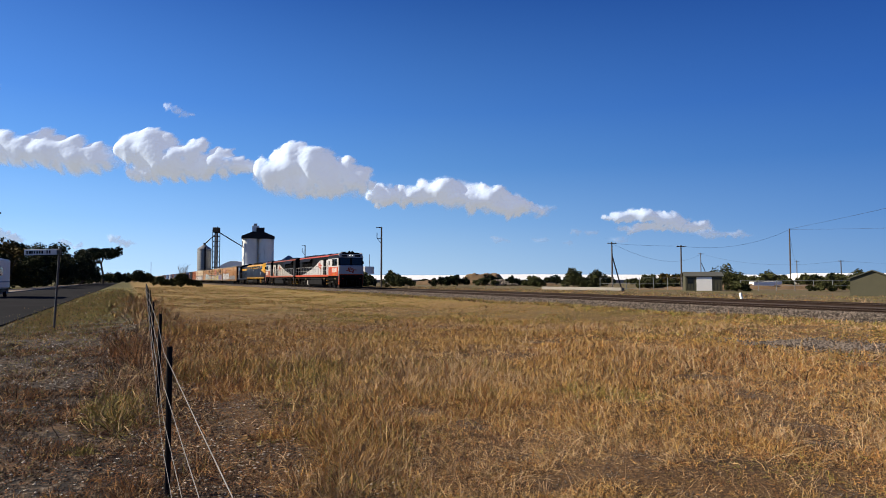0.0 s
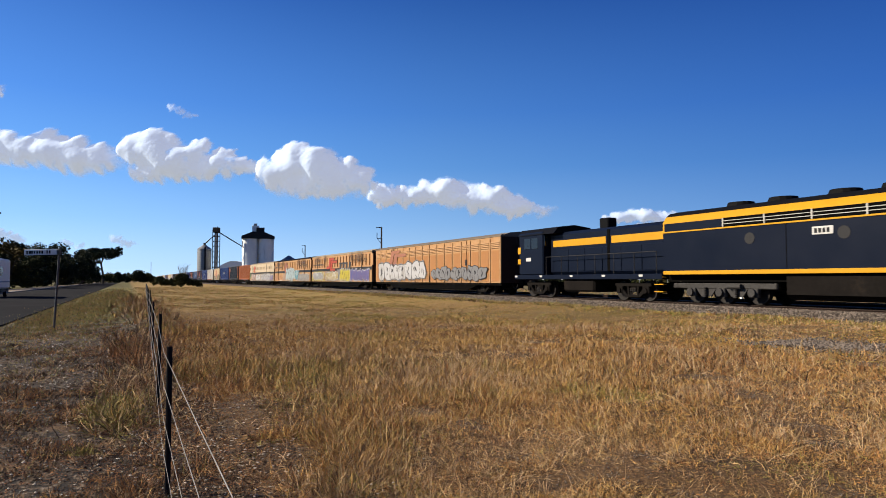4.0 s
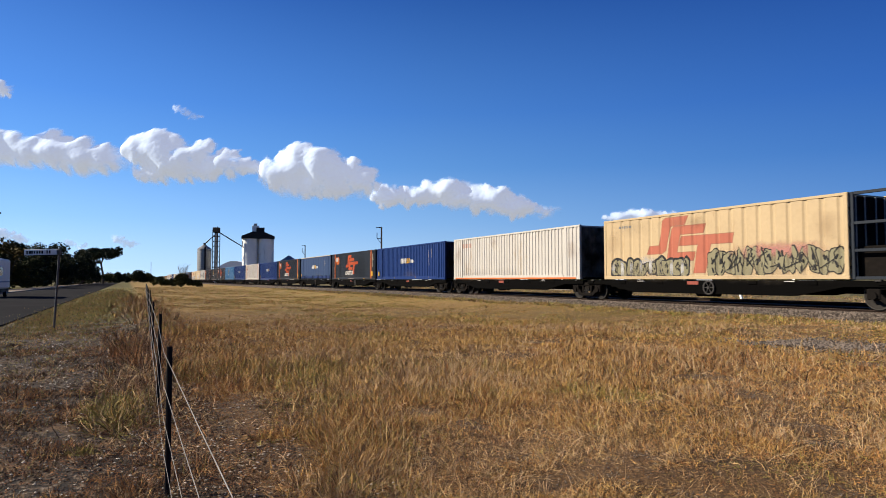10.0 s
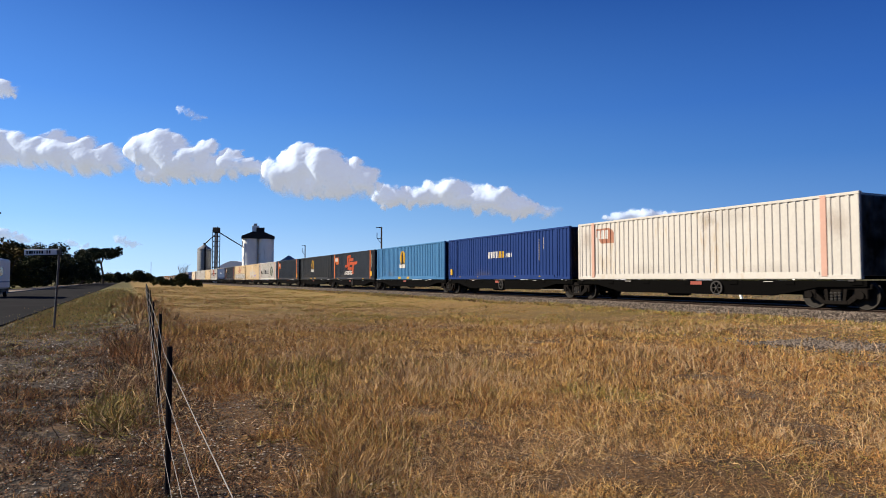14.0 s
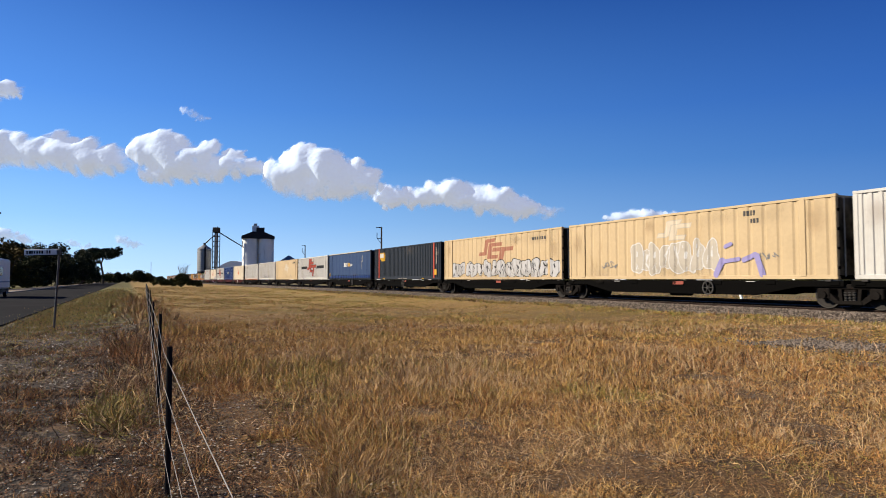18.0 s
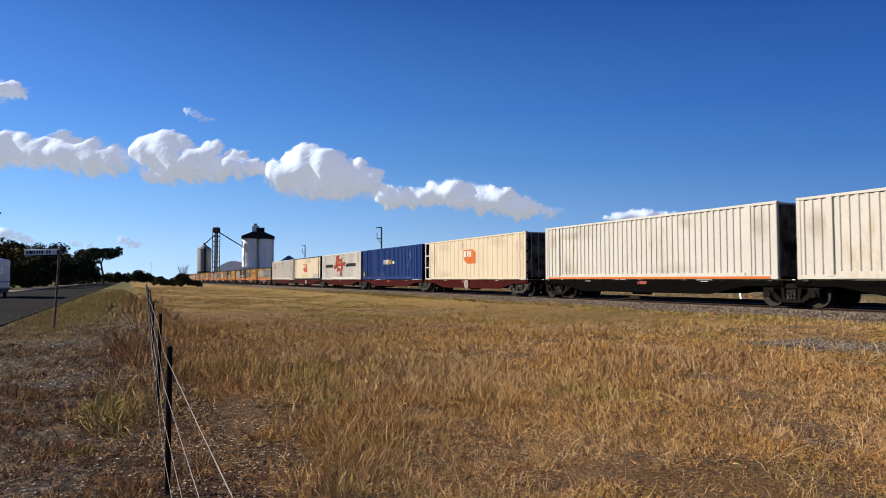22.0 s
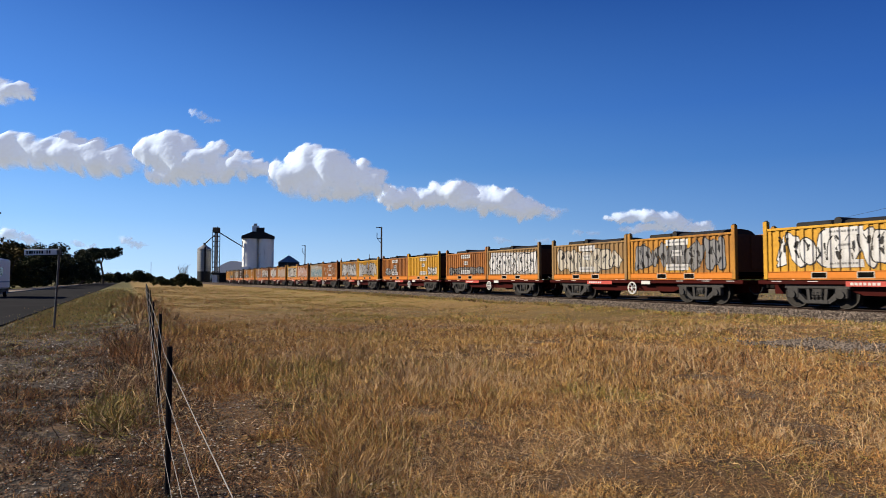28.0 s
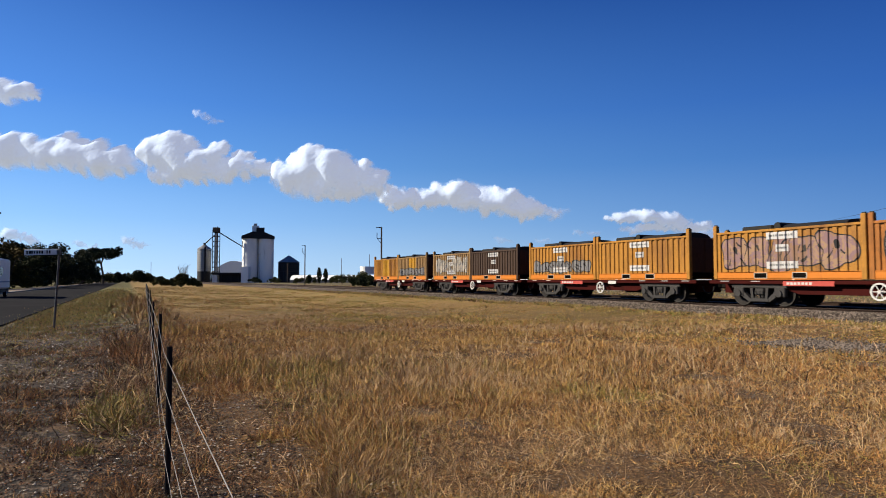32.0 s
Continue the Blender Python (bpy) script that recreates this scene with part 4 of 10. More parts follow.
def steel_silo():
    t = thing("steel_grain_silo", "round grey steel grain silo on a dark base", "grain silo", pose(-365.8, 36.2, -0.1))
    s = Shape()
    for k in range(12):
        s.tube((0, 0, 6 + k), (0, 0, 6.94 + k), 3.55 + 0.05 * (k % 2), 28)
    part("shell", s, GALV, t)
    part("skirt", Shape().tube((0, 0, 0), (0, 0, 6.05), 3.45, 24), STEEL_DARK, t)
    part("cone_roof", Shape().tube((0, 0, 17.9), (0, 0, 20.2), 3.75, 28, 0.6), GALV, t)
    part("cap", Shape().tube((0, 0, 20.2), (0, 0, 21.2), 0.6, 10), STEEL_DARK, t)
    part("ladder", Shape().box(3.5, 3.8, -0.4, 0.4, 0, 19), STEEL_DARK, t)


steel_silo()


def elevator_tower():
    t = thing("elevator_tower", "dark lattice steel bucket elevator tower", "tower", pose(-357.9, 41.2, -0.1, 0, 0, 60))
    w = 1.35
    for x in (-w, w):
        for y in (-w, w):
            part("leg", Shape().box(x - 0.14, x + 0.14, y - 0.14, y + 0.14, 0, 27.5), STEEL_DARK, t)
    for k in range(10):
        z = 2.5 + k * 2.7
        f = part("frame", Shape().box(-w, w, -w - 0.1, -w + 0.1, z, z + 0.24).box(-w, w, w - 0.1, w + 0.1, z, z + 0.24).box(-w - 0.1, -w + 0.1, -w, w, z, z + 0.24).box(w - 0.1, w + 0.1, -w, w, z, z + 0.24), STEEL_DARK, t)
        part("brace", Shape().tube((-w, -w, z), (w, -w, z + 2.6), 0.09, 4).tube((w, w, z), (-w, w, z + 2.6), 0.09, 4), STEEL_DARK, f)
    part("leg_casing", Shape().box(-0.5, 0.5, -0.4, 0.4, 0, 28.0), GALV, t)
    part("head", Shape().box(-1.6, 1.6, -1.5, 1.5, 26.2, 29.0, 0.3), STEEL_DARK, t)


elevator_tower()
tagged(part("grain_spout", Shape().tube((-357.9, 41.2, 27.2), (-361.2, 57.2, 18.0), 0.28, 8), STEEL_DARK, None), "dark sloping grain spout from the elevator tower to the silo", "grain spout")
tagged(part("grain_spout", Shape().tube((-358.0, 40.4, 25.0), (-364.8, 36.8, 21.0), 0.25, 8), STEEL_DARK, None), "short grain spout from the elevator tower to the steel silo", "grain spout")


def arched_store():
    t = thing("grain_store", "long grain store with a white arched roof", "shed", pose(-392, 55, -0.1, 0, 0, 64))
    prof = [(-13 + 26 * i / 16, 6.0 + 6.5 * math.sin(math.pi * i / 16)) for i in range(17)]
    part("roof", Shape().prism([*prof, (13, 5.6), (-13, 5.6)], "y", 0, 40), TARP, t)
    part("wall", Shape().box(-12.6, 12.6, 0.4, 39.6, 0, 6.0), DARK_ROOF, t)
    return t


arched_store()


def weighbridge():
    t = thing("loading_shelter", "low dark loading shelter with a white office", "shelter", pose(-354, 47, -0.1, 0, 0, 64))
    part("canopy", Shape().box(-8.5, 6.5, -2.5, 2.5, 4.4, 5.3, 0.1), DARK_ROOF, t)
    for x in (-8, -3, 2, 6):
        part("post", Shape().box(x - 0.15, x + 0.15, -2.2, -1.9, 0, 4.4), STEEL_DARK, t)
    part("office", Shape().box(-8.2, -5.4, -1.6, 1.6, 0, 4.2, 0.04), WHITE, t)
    part("back_wall", Shape().box(-5.0, 6.4, 2.0, 2.3, 0, 4.4), DARK_ROOF, t)
    part("lean_to", Shape().box(7.2, 11.0, -2, 2, 0, 8.4, 0.05), CONCRETE, t)


weighbridge()


# ---- grain bunkers under white covers, heaps, sheds ----
def bunker(x, y, l, w, h, rz):
    t = thing("grain_bunker", "long low grain bunker under a white tarpaulin", "grain bunker", pose(x, y, -0.1, 0, 0, rz), group="covered grain bunkers")
    part("tarpaulin", Shape().prism([(-w / 2, 1.6), (-w * 0.3, h * 0.9), (-w * 0.1, h), (w * 0.1, h), (w * 0.3, h * 0.9), (w / 2, 1.6)], "x", -l / 2, l / 2), TARP, t)
    part("side_wall", Shape().box(-l / 2, l / 2, -w / 2 - 0.2, w / 2 + 0.2, 0, 1.6), KERB, t)


bunker(-268, 178, 46, 18, 4.2, 64)
bunker(-232, 256, 130, 22, 4.1, 64)
bunker(-318, 118, 90, 18, 3.9, 64)
bunker(-150, 300, 120, 22, 4.3, 64)


def heap(x, y, l, w, h, seed, name, label, material, rz=64):
    pr = np.random.default_rng(seed)
    n, m = 60, 24
    u, v = np.meshgrid(np.linspace(-1, 1, n), np.linspace(-1, 1, m), indexing="ij")
    z = h * np.clip(1.25 * (1 - np.abs(u) ** 3) * (1 - np.abs(v) ** 2.2), 0, 1) * (0.78 + 0.35 * lattice(u * l, v * w, 0.35, seed))
    z += 0.3 * (lattice(u * l, v * w, 1.4, seed + 1) - 0.5) * (z > 0.2) - 0.15
    vs = np.stack([u * l / 2, v * w / 2, z], -1).reshape(-1, 3)
    f = []
    for i in range(n - 1):
        for j in range(m - 1):
            a = i * m + j
            f += [(a, a + m, a + m + 1), (a, a + m + 1, a + 1)]
    ob = new(name, sheet(name, vs, np.array(f), [material]))
    ob.matrix_basis = pose(x, y, float(lie(x, y)), 0, 0, rz)
    return tagged(ob, label, "heap")


heap(-192, 108, 17, 8, 3.6, 3, "straw_heap", "large brown heap of old straw and soil", HEAP)
heap(-184, 96, 40, 8, 1.5, 4, "soil_heap", "low brown soil heap with dry weeds", HEAP)
heap(-150, 95, 24, 6, 1.0, 6, "soil_heap", "low brown soil heap with dry weeds", HEAP)
heap(-70, 100, 60, 9, 0.9, 8, "soil_heap", "low sandy mound beyond the railway", HEAP)
n = 500
rx, ry = -150 + rng.normal(0, 3.2, n), 90 + rng.normal(0, 2.5, n)
strewn("rubble_heap", rx, ry, 0.2 + 1.3 * np.exp(-((rx + 150) ** 2 + (ry - 90) ** 2) / 14), 0.35 + 0 * rx, RUBBLE, "heap of grey concrete rubble", "rubble")


def shed(x, y, l, w, wall, roof, rz, name, label, door=None, sheet_mat=None):
    sheet_mat = sheet_mat or SHED_GREEN
    t = thing(name, label, "shed", pose(x, y, float(lie(x, y)) - 0.05, 0, 0, rz))
    s = Shape()
    s.prism([(-w / 2, 0), (w / 2, 0), (w / 2, wall), (0, roof), (-w / 2, wall)], "x", -l / 2, l / 2)
    body = part("wall", s, sheet_mat, t)
    rib = shared(("rib", wall), lambda: Shape().box(-0.03, 0.03, -0.02, 0.02, 0.05, wall - 0.05).mesh("rib", sheet_mat))
    for k in range(int(l / 0.4)):
        part("rib", rib, None, body, at=(-l / 2 + 0.2 + 0.4 * k, -w / 2 - 0.01, 0))
    for sd in (-1, 1):
        q = Shape()
        q.prism([(sd * (w / 2 + 0.2), wall - 0.08), (0, roof + 0.04), (0, roof + 0.12), (sd * (w / 2 + 0.2), wall)], "x", -l / 2 - 0.2, l / 2 + 0.2)
        part("roof_sheet", q, SHED_ROOF, t)
    if door:
        part("door", Shape().box(door[0], door[1], -w / 2 - 0.06, -w / 2 - 0.02, 0.05, wall - 0.15), WHITE, t, "white door panel")
    part("window", Shape().box(-l / 2 + 0.3, -l / 2 + 1.0, -w / 2 - 0.05, -w / 2 - 0.02, wall * 0.5, wall * 0.85), GLASS_DARK, t)
    return t


shed(-69.4, 76.0, 5.0, 3.4, 2.2, 2.7, 50, "garden_shed", "olive metal shed with a white door", door=(-1.0, 1.1))
shed(-39.0, 66.0, 6.2, 3.6, 1.75, 2.45, 118, "garden_shed", "olive corrugated metal shed with a low gable")
for x, y, l in ((-72, 92, 3.2), (-76, 100, 2.4)):
    tagged(part("storage_box", Shape().box(-l / 2, l / 2, -0.8, 0.8, 0, 1.3, 0.03), WHITE, None, at=pose(x, y, -0.05, 0, 0, 64)), "low white storage box in the yard", "storage box")


def yard_fence(x0, y0, x1, y1, h, n):
    t = thing("yard_fence", "grey chain-wire yard fence on thin posts", "fence", group="yard fences")
    for i in range(n + 1):
        x, y = x0 + (x1 - x0) * i / n, y0 + (y1 - y0) * i / n
        part("post", Shape().tube((x, y, -0.2), (x, y, h), 0.05, 6), GALV, t)
    for z in (0.15, h * 0.5, h - 0.05):
        part("wire", Shape().tube((x0, y0, z), (x1, y1, z), 0.02, 4), GALV, t)


yard_fence(-84.6, 69.6, -71.8, 77.5, 1.9, 7)
yard_fence(-66, 80, -52, 92, 1.5, 8)
tagged(part("marker_post", Shape().box(-0.06, 0.06, -0.06, 0.06, 0, 0.55, 0.01), WHITE, None, at=pose(-26.0, 31.6, 0.3, 0, -12, 0)), "small leaning white marker post by the siding", "marker post")
tagged(part("loading_kerb", Shape().box(-8, 8, -0.3, 0.3, 0, 0.45, 0.03), KERB, None, at=pose(-80, 62, 0.0, 0, 0, 10)), "low concrete loading kerb", "kerb")
tagged(part("water_tank", Shape().tube((0, 0, 3.6), (0, 0, 6.4), 2.6, 18), WHITE, None, at=pose(-230, 80, 0)), "round pale water tank", "tank")


# ---- clouds ----
CLOUD = bpy.data.materials.new("cloud")
CLOUD.use_nodes = True
cn, cl_ = CLOUD.node_tree.nodes, CLOUD.node_tree.links
cb = cn["Principled BSDF"]
cb.inputs["Base Color"].default_value = (0.32, 0.40, 0.53, 1)
cb.inputs["Roughness"].default_value, cb.inputs["Specular IOR Level"].default_value = 1.0, 0.0
ca = cn.new("ShaderNodeAttribute")
ca.attribute_name = "thickness"
cl_.new(ca.outputs["Fac"], cb.inputs["Alpha"])
# an even glow stands in for sunlight scattered within the cloud
cb.inputs["Emission Color"].default_value = (0.86, 0.9, 1.0, 1)
cb.inputs["Emission Strength"].default_value = 0.19
FAR, PX = 3600.0, 3600.0 / 1148.5
CLOUDS = []


def fbm(x, y, scale, seed, octaves=5):
    v, a = 0, 0.5
    for k in range(octaves):
        v = v + a * lattice(x, y, scale * 2 ** k, seed + k)
        a *= 0.55
    return v / 0.98


def cloud(lobes, drift, seed, soft=0.5, strength=1.0, ragged=1.0):
    """A heaped cloud far off: lobes (bearing, height, half-widths), each swelling with smaller heads; its drift across the sky."""
    pr = np.random.default_rng(seed)
    x0, x1 = min(a - 1.5 * r for a, b, r, q in lobes), max(a + 1.5 * r for a, b, r, q in lobes)
    y0, y1 = min(b - 1.7 * q for a, b, r, q in lobes), max(b + 1.7 * q for a, b, r, q in lobes)
    fine = 1.5
    nx, nz = int((x1 - x0) / fine), int((y1 - y0) / fine)
    px, pz = np.meshgrid(np.linspace(x0, x1, nx), np.linspace(-y1, -y0, nz), indexing="ij")
    wx = px + ((fbm(px, pz, 0.035, seed + 40) - 0.5) * 16 + (fbm(px, pz, 0.11, seed + 42) - 0.5) * 8) * ragged
    wz = pz + ((fbm(px, pz, 0.035, seed + 50) - 0.5) * 16 + (fbm(px, pz, 0.11, seed + 52) - 0.5) * 8) * ragged
    body, env = np.zeros_like(px), np.full_like(px, -1.0)
    for a, b, ra, rb in lobes:
        q = ((wx - a) / ra) ** 2 + ((wz + b) / np.where(wz > -b, rb, rb * 0.8)) ** 2
        body = np.maximum(body, rb * 0.85 * np.sqrt(np.clip(1 - q, 0, 1)))
        env = np.maximum(env, 0.55 * (1 - q))
    ease = 5.0
    heap_up = np.exp(body / ease)
    for a, b, ra, rb in lobes:
        for k in range(int(5 + ra * rb / 110)):
            t, q = pr.uniform(0, 6.283), math.sqrt(pr.random()) * 0.95
            cx, cz, r = a + ra * q * math.cos(t), -b + rb * q * math.sin(t) * (0.95 if math.sin(t) > 0 else 0.6), min(ra, rb) * pr.uniform(0.28, 0.55)
            d = ((wx - cx) ** 2 + (wz - cz) ** 2) / (r * r)
            low = rb * 0.85 * math.sqrt(max(0, 1 - q * q))
            swell = np.clip(low + 0.6 * r * (np.sqrt(np.clip(1 - d, 0, 1)) - 0.35), 0, None)
            heap_up = heap_up + np.where(d < 1, np.exp(swell / ease) - 1, 0)
            env = np.maximum(env, 0.6 * (1 - d))
    cx, cy = (x0 + x1) / 2, (y0 + y1) / 2
    d = env + ((fbm(px, pz, 0.04, seed) - 0.5) * 0.5 + (fbm(px * 0.7, pz, 0.14, seed + 5, 4) - 0.5) * 0.28) * ragged + 0.07
    below = np.clip((-cy - pz) / (y1 - y0) * 3, 0, 1)
    alpha = np.clip(d / (soft * (1 + 0.35 * below)), 0, 1)
    alpha = alpha * alpha * (3 - 2 * alpha) * strength
    bulge = ease * np.log(heap_up) + (fbm(px, pz, 0.04, seed + 9, 5) - 0.5) * 9
    for k in range(40):
        bulge[1:-1, 1:-1] = (bulge[1:-1, 1:-1] * 2 + bulge[:-2, 1:-1] + bulge[2:, 1:-1] + bulge[1:-1, :-2] + bulge[1:-1, 2:]) / 6
    bulge = bulge + (fbm(px, pz, 0.10, seed + 12, 3) - 0.5) * 1.8
    co = np.stack([(px - cx) * PX, -bulge * PX, (pz + cy) * PX], -1).reshape(-1, 3)
    al = alpha.reshape(-1)
    i, j = np.meshgrid(np.arange(nx - 1), np.arange(nz - 1), indexing="ij")
    a = (i * nz + j).ravel()
    a = a[(al[a] + al[a + 1] + al[a + nz] + al[a + nz + 1]) > 0]
    f = np.concatenate([np.stack([a, a + nz, a + nz + 1], -1), np.stack([a, a + nz + 1, a + 1], -1)])
    me = sheet("cloud", co, f, [CLOUD])
    me.shade_smooth()
    at = me.attributes.new("thickness", "FLOAT", "POINT")
    at.data.foreach_set("value", al.astype(np.float32))
    ob = tagged(new("cloud", me), "white cumulus cloud with a grey base drifting slowly", "cloud", "clouds in the sky")
    CLOUDS.append((ob, cx - drift[0] * 13 / 32, cy - drift[1] * 13 / 32, drift))


def cloud_pose(cx, cy):
    """Where a cloud hangs so that it stands at a bearing and height in the sky."""
    right, up = (cx - 784) * PX, (495 - cy) * PX
    yaw = radians(64.145)
    fwd, side = Vector((-math.sin(yaw), math.cos(yaw), 0)), Vector((math.cos(yaw), math.sin(yaw), 0))
    p = fwd * FAR + side * right
    return pose(p.x, p.y, 1.6 + up, 0, 0, 64.145)


cloud([(-50, 270, 60, 38), (15, 266, 60, 36), (80, 272, 62, 36), (140, 281, 60, 35), (190, 288, 50, 30)], (42, 6), 3, ragged=0.8)
cloud([(250, 268, 30, 30), (285, 272, 45, 36), (325, 292, 60, 34), (360, 274, 28, 26), (400, 296, 52, 28), (290, 302, 60, 26), (350, 305, 60, 26), (440, 298, 30, 16)], (38, 5), 14)
cloud([(495, 315, 38, 30), (530, 300, 42, 36), (565, 300, 48, 40), (605, 320, 52, 36), (640, 328, 40, 30), (560, 330, 75, 28)], (30, 5), 27)
cloud([(695, 348, 40, 22), (745, 352, 52, 22), (785, 340, 34, 25), (820, 352, 54, 28), (865, 358, 50, 26), (905, 368, 52, 22), (948, 374, 42, 14)], (24, 5), 31)
cloud([(1100, 385, 38, 12), (1145, 384, 34, 17), (1185, 392, 42, 15), (1230, 402, 40, 11), (1150, 406, 60, 9)], (4, 1), 45, soft=0.45, strength=0.9)
cloud([(1265, 414, 40, 8), (1305, 416, 34, 6)], (4, 1), 46, soft=0.7, strength=0.6)
cloud([(345, 203, 13, 9), (327, 197, 15, 9), (313, 192, 9, 8)], (52, 12), 52, soft=0.8, strength=0.75)
cloud([(-22, 160, 40, 22), (8, 162, 22, 16), (-50, 150, 40, 24)], (76, 8), 61)
cloud([(212, 424, 16, 9), (232, 431, 20, 8)], (24, 3), 66, soft=0.7, strength=0.7)
cloud([(8, 416, 26, 14), (36, 424, 18, 9)], (28, 2), 71, soft=0.6, strength=0.75)
cloud([(128, 432, 18, 6), (150, 434, 10, 5)], (26, 2), 72, soft=0.7, strength=0.6)
cloud([(890, 424, 18, 5), (880, 420, 10, 4)], (6, 1), 75, soft=0.9, strength=0.4)
cloud([(1022, 410, 12, 6), (1052, 412, 14, 7)], (4, 1), 76, soft=0.9, strength=0.5)
cloud([(960, 426, 16, 5), (1100, 424, 22, 5), (1010, 430, 10, 4)], (4, 1), 77, soft=0.9, strength=0.35)

# ---- verge: litter, weeds, strips of green ----
LITTER = surface("dry_leaf_litter", (0.27, 0.115, 0.045), 0.9, spread=0.75, pieces="island", piece_spread=1.5, bump=0)
n = 30000
ang = np.radians(rng.uniform(-9, 14, n))
far = 4.2 * (30 / 4.2) ** rng.random(n)
lx, ly = -np.cos(ang) * far, np.sin(ang) * far
ok = (ly > -3.6) & (ly < 1.6) & (lattice(lx, ly, 1.1, 91) + 0.35 * rng.random(n) > 0.55)
lx, ly = lx[ok], ly[ok]
strewn("leaf_litter", lx, ly, lie(lx, ly) + 0.003, 0.005 + 0.0006 * np.hypot(lx, ly), LITTER, "dry brown leaves and bark scraps on bare soil", "leaf litter", flat=0.14)
SOIL_CLOD = surface("dark_soil_clods", (0.11, 0.068, 0.04), 0.95, spread=0.6, pieces="island", piece_spread=1.4, bump=0.3)
n = 17000
lx, ly = -4.3 - 15 * rng.random(n) ** 1.6, rng.uniform(-3.0, 1.9, n)
ok = lattice(lx, ly, 1.6, 92) + 0.5 * rng.random(n) > 0.6
lx, ly = lx[ok], ly[ok]
strewn("soil_clods", lx, ly, lie(lx, ly) + 0.004, 0.007 + 0.0007 * np.abs(lx), SOIL_CLOD, "crumbled dark soil on the bare verge", "soil", flat=0.6)
n = 2400
lx, ly = -4.5 - 22 * rng.random(n) ** 1.5, rng.uniform(-3.4, 0.4, n)
strewn("pale_pebbles", lx, ly, lie(lx, ly) + 0.006, 0.009 + 0.0006 * np.abs(lx), PEBBLE, "pale pebbles scattered on the verge", "pebbles")


def patch(name, cx, cy, sx, sy, n, h, shares, label, lean=0.45, count=12, spread=0.06, seed=1, thin=1.0):
    r = np.random.default_rng(seed)
    x, y = cx + r.normal(0, sx, n), cy + r.normal(0, sy, n)
    return grass(name, x, y, count, np.full(n, h) * r.uniform(0.7, 1.3, n), spread, lean, np.tile(np.array(shares, float), (n, 1)), label, thin, seed)


patch("fence_weeds", -7.2, 0.36, 1.6, 0.34, 330, 0.24, (0.15, 0.05, 1.0, 0.15, 0.9, 1.8), "tangled grey and brown dead weeds along the fence", 2.0, seed=3, spread=0.12, thin=1.0)
patch("fence_weeds", -10.6, 0.22, 1.3, 0.30, 260, 0.34, (0.4, 0.05, 0.4, 0.15, 1.8, 0.7), "pale tangled dead weeds along the fence", 1.7, seed=23, spread=0.12, thin=1.0)
patch("fence_weeds", -15.5, 0.2, 2.2, 0.30, 300, 0.40, (0.05, 0.05, 1.2, 0.05, 0.3, 1.4), "tall dark brown dead weeds along the fence", 0.9, seed=4, thin=0.8)
patch("fence_weeds", -38, 0.7, 10, 0.5, 320, 0.42, (0.4, 0.5, 1.0, 0.5, 0.6, 0.5), "dry brown weeds along the fence", 0.8, seed=5)
patch("green_weed", -8.6, -0.12, 0.55, 0.15, 130, 0.30, (0.5, 0.35, 0.1, 2.2, 0.3, 0.3), "spiky yellow-green weed beside the fence", 1.3, count=16, seed=6, spread=0.06, thin=1.3)
patch("green_weed", -6.95, -0.36, 0.08, 0.06, 40, 0.12, (0.0, 0.0, 0.1, 2.0, 0.0, 0.4), "small green weed on bare soil", 1.5, seed=7, spread=0.035, thin=1.3)
patch("green_weed", -8.6, -0.95, 0.12, 0.1, 16, 0.06, (0.0, 0.0, 0.9, 0.8, 0.0, 0.5), "small low weed on bare soil", 1.6, seed=8, spread=0.05)
n = 13000
ang, far = np.radians(rng.uniform(-9, 9, n)), 4.3 * (26 / 4.3) ** rng.random(n)
vx, vy = -np.cos(ang) * far, np.sin(ang) * far
clump = lattice(vx, vy, 1.5, 94) * 0.6 + lattice(vx, vy, 4.5, 95) * 0.4
ok = (vy < 0.75) & (vy > -3.4) & (clump + 0.14 * step(vy, -0.5, 0.3) > 0.52)
vx, vy, clump = vx[ok], vy[ok], clump[ok]
brown = step(lattice(vx, vy, 1.1, 96), 0.35, 0.65)
# the large share of dark stems stands in for shade among the clumps
grass("dead_verge_grass", vx, vy, 11, 0.04 + 0.34 * (clump - 0.45), 0.06, 1.6, np.stack([0.15 + 0 * brown, 0.25 * brown, 0.5 + 1.2 * brown, 0.14 + 0 * brown, 0.8 - 0.6 * brown, 1.9 + 0 * brown], -1), "clumps of dead brown grass on the bare verge", seed=9, thin=1.25, joints=1)
for wx, wy, wide, n in ((-7.2, -0.75, 0.16, 26), (-8.4, -1.3, 0.2, 24), (-5.9, -0.2, 0.12, 20), (-9.9, -1.25, 0.2, 24), (-6.6, -1.35, 0.14, 20), (-5.6, -0.55, 0.16, 26), (-11.5, -2.0, 0.25, 24), (-7.8, -0.2, 0.14, 20)):
    patch("rusty_tuft", wx, wy, wide, wide * 0.7, n, 0.10, (0.1, 0.7, 1.8, 0.1, 0.2, 0.6), "rust-brown tuft of dead grass on the verge", 1.3, count=10, spread=0.05, seed=int(100 - wx * 10), thin=0.9)
n = 900
sx, sy = -4.4 - 7 * rng.random(n) ** 1.3, 0.85 + 0.55 * rng.normal(0, 1, n)
strewn("straw_scraps", sx, sy, lie(sx, sy) + 0.01, 0.010 + 0.0009 * np.abs(sx), PEBBLE, "pale scraps of straw and stone on dark soil", "straw scraps", flat=0.25)
patch("trampled_straw", -6.6, 0.85, 1.5, 0.4, 420, 0.20, (0.5, 0.05, 0.6, 0.05, 1.3, 1.4), "trampled straw beside the fence", 3.0, count=6, spread=0.14, seed=29, thin=0.95)
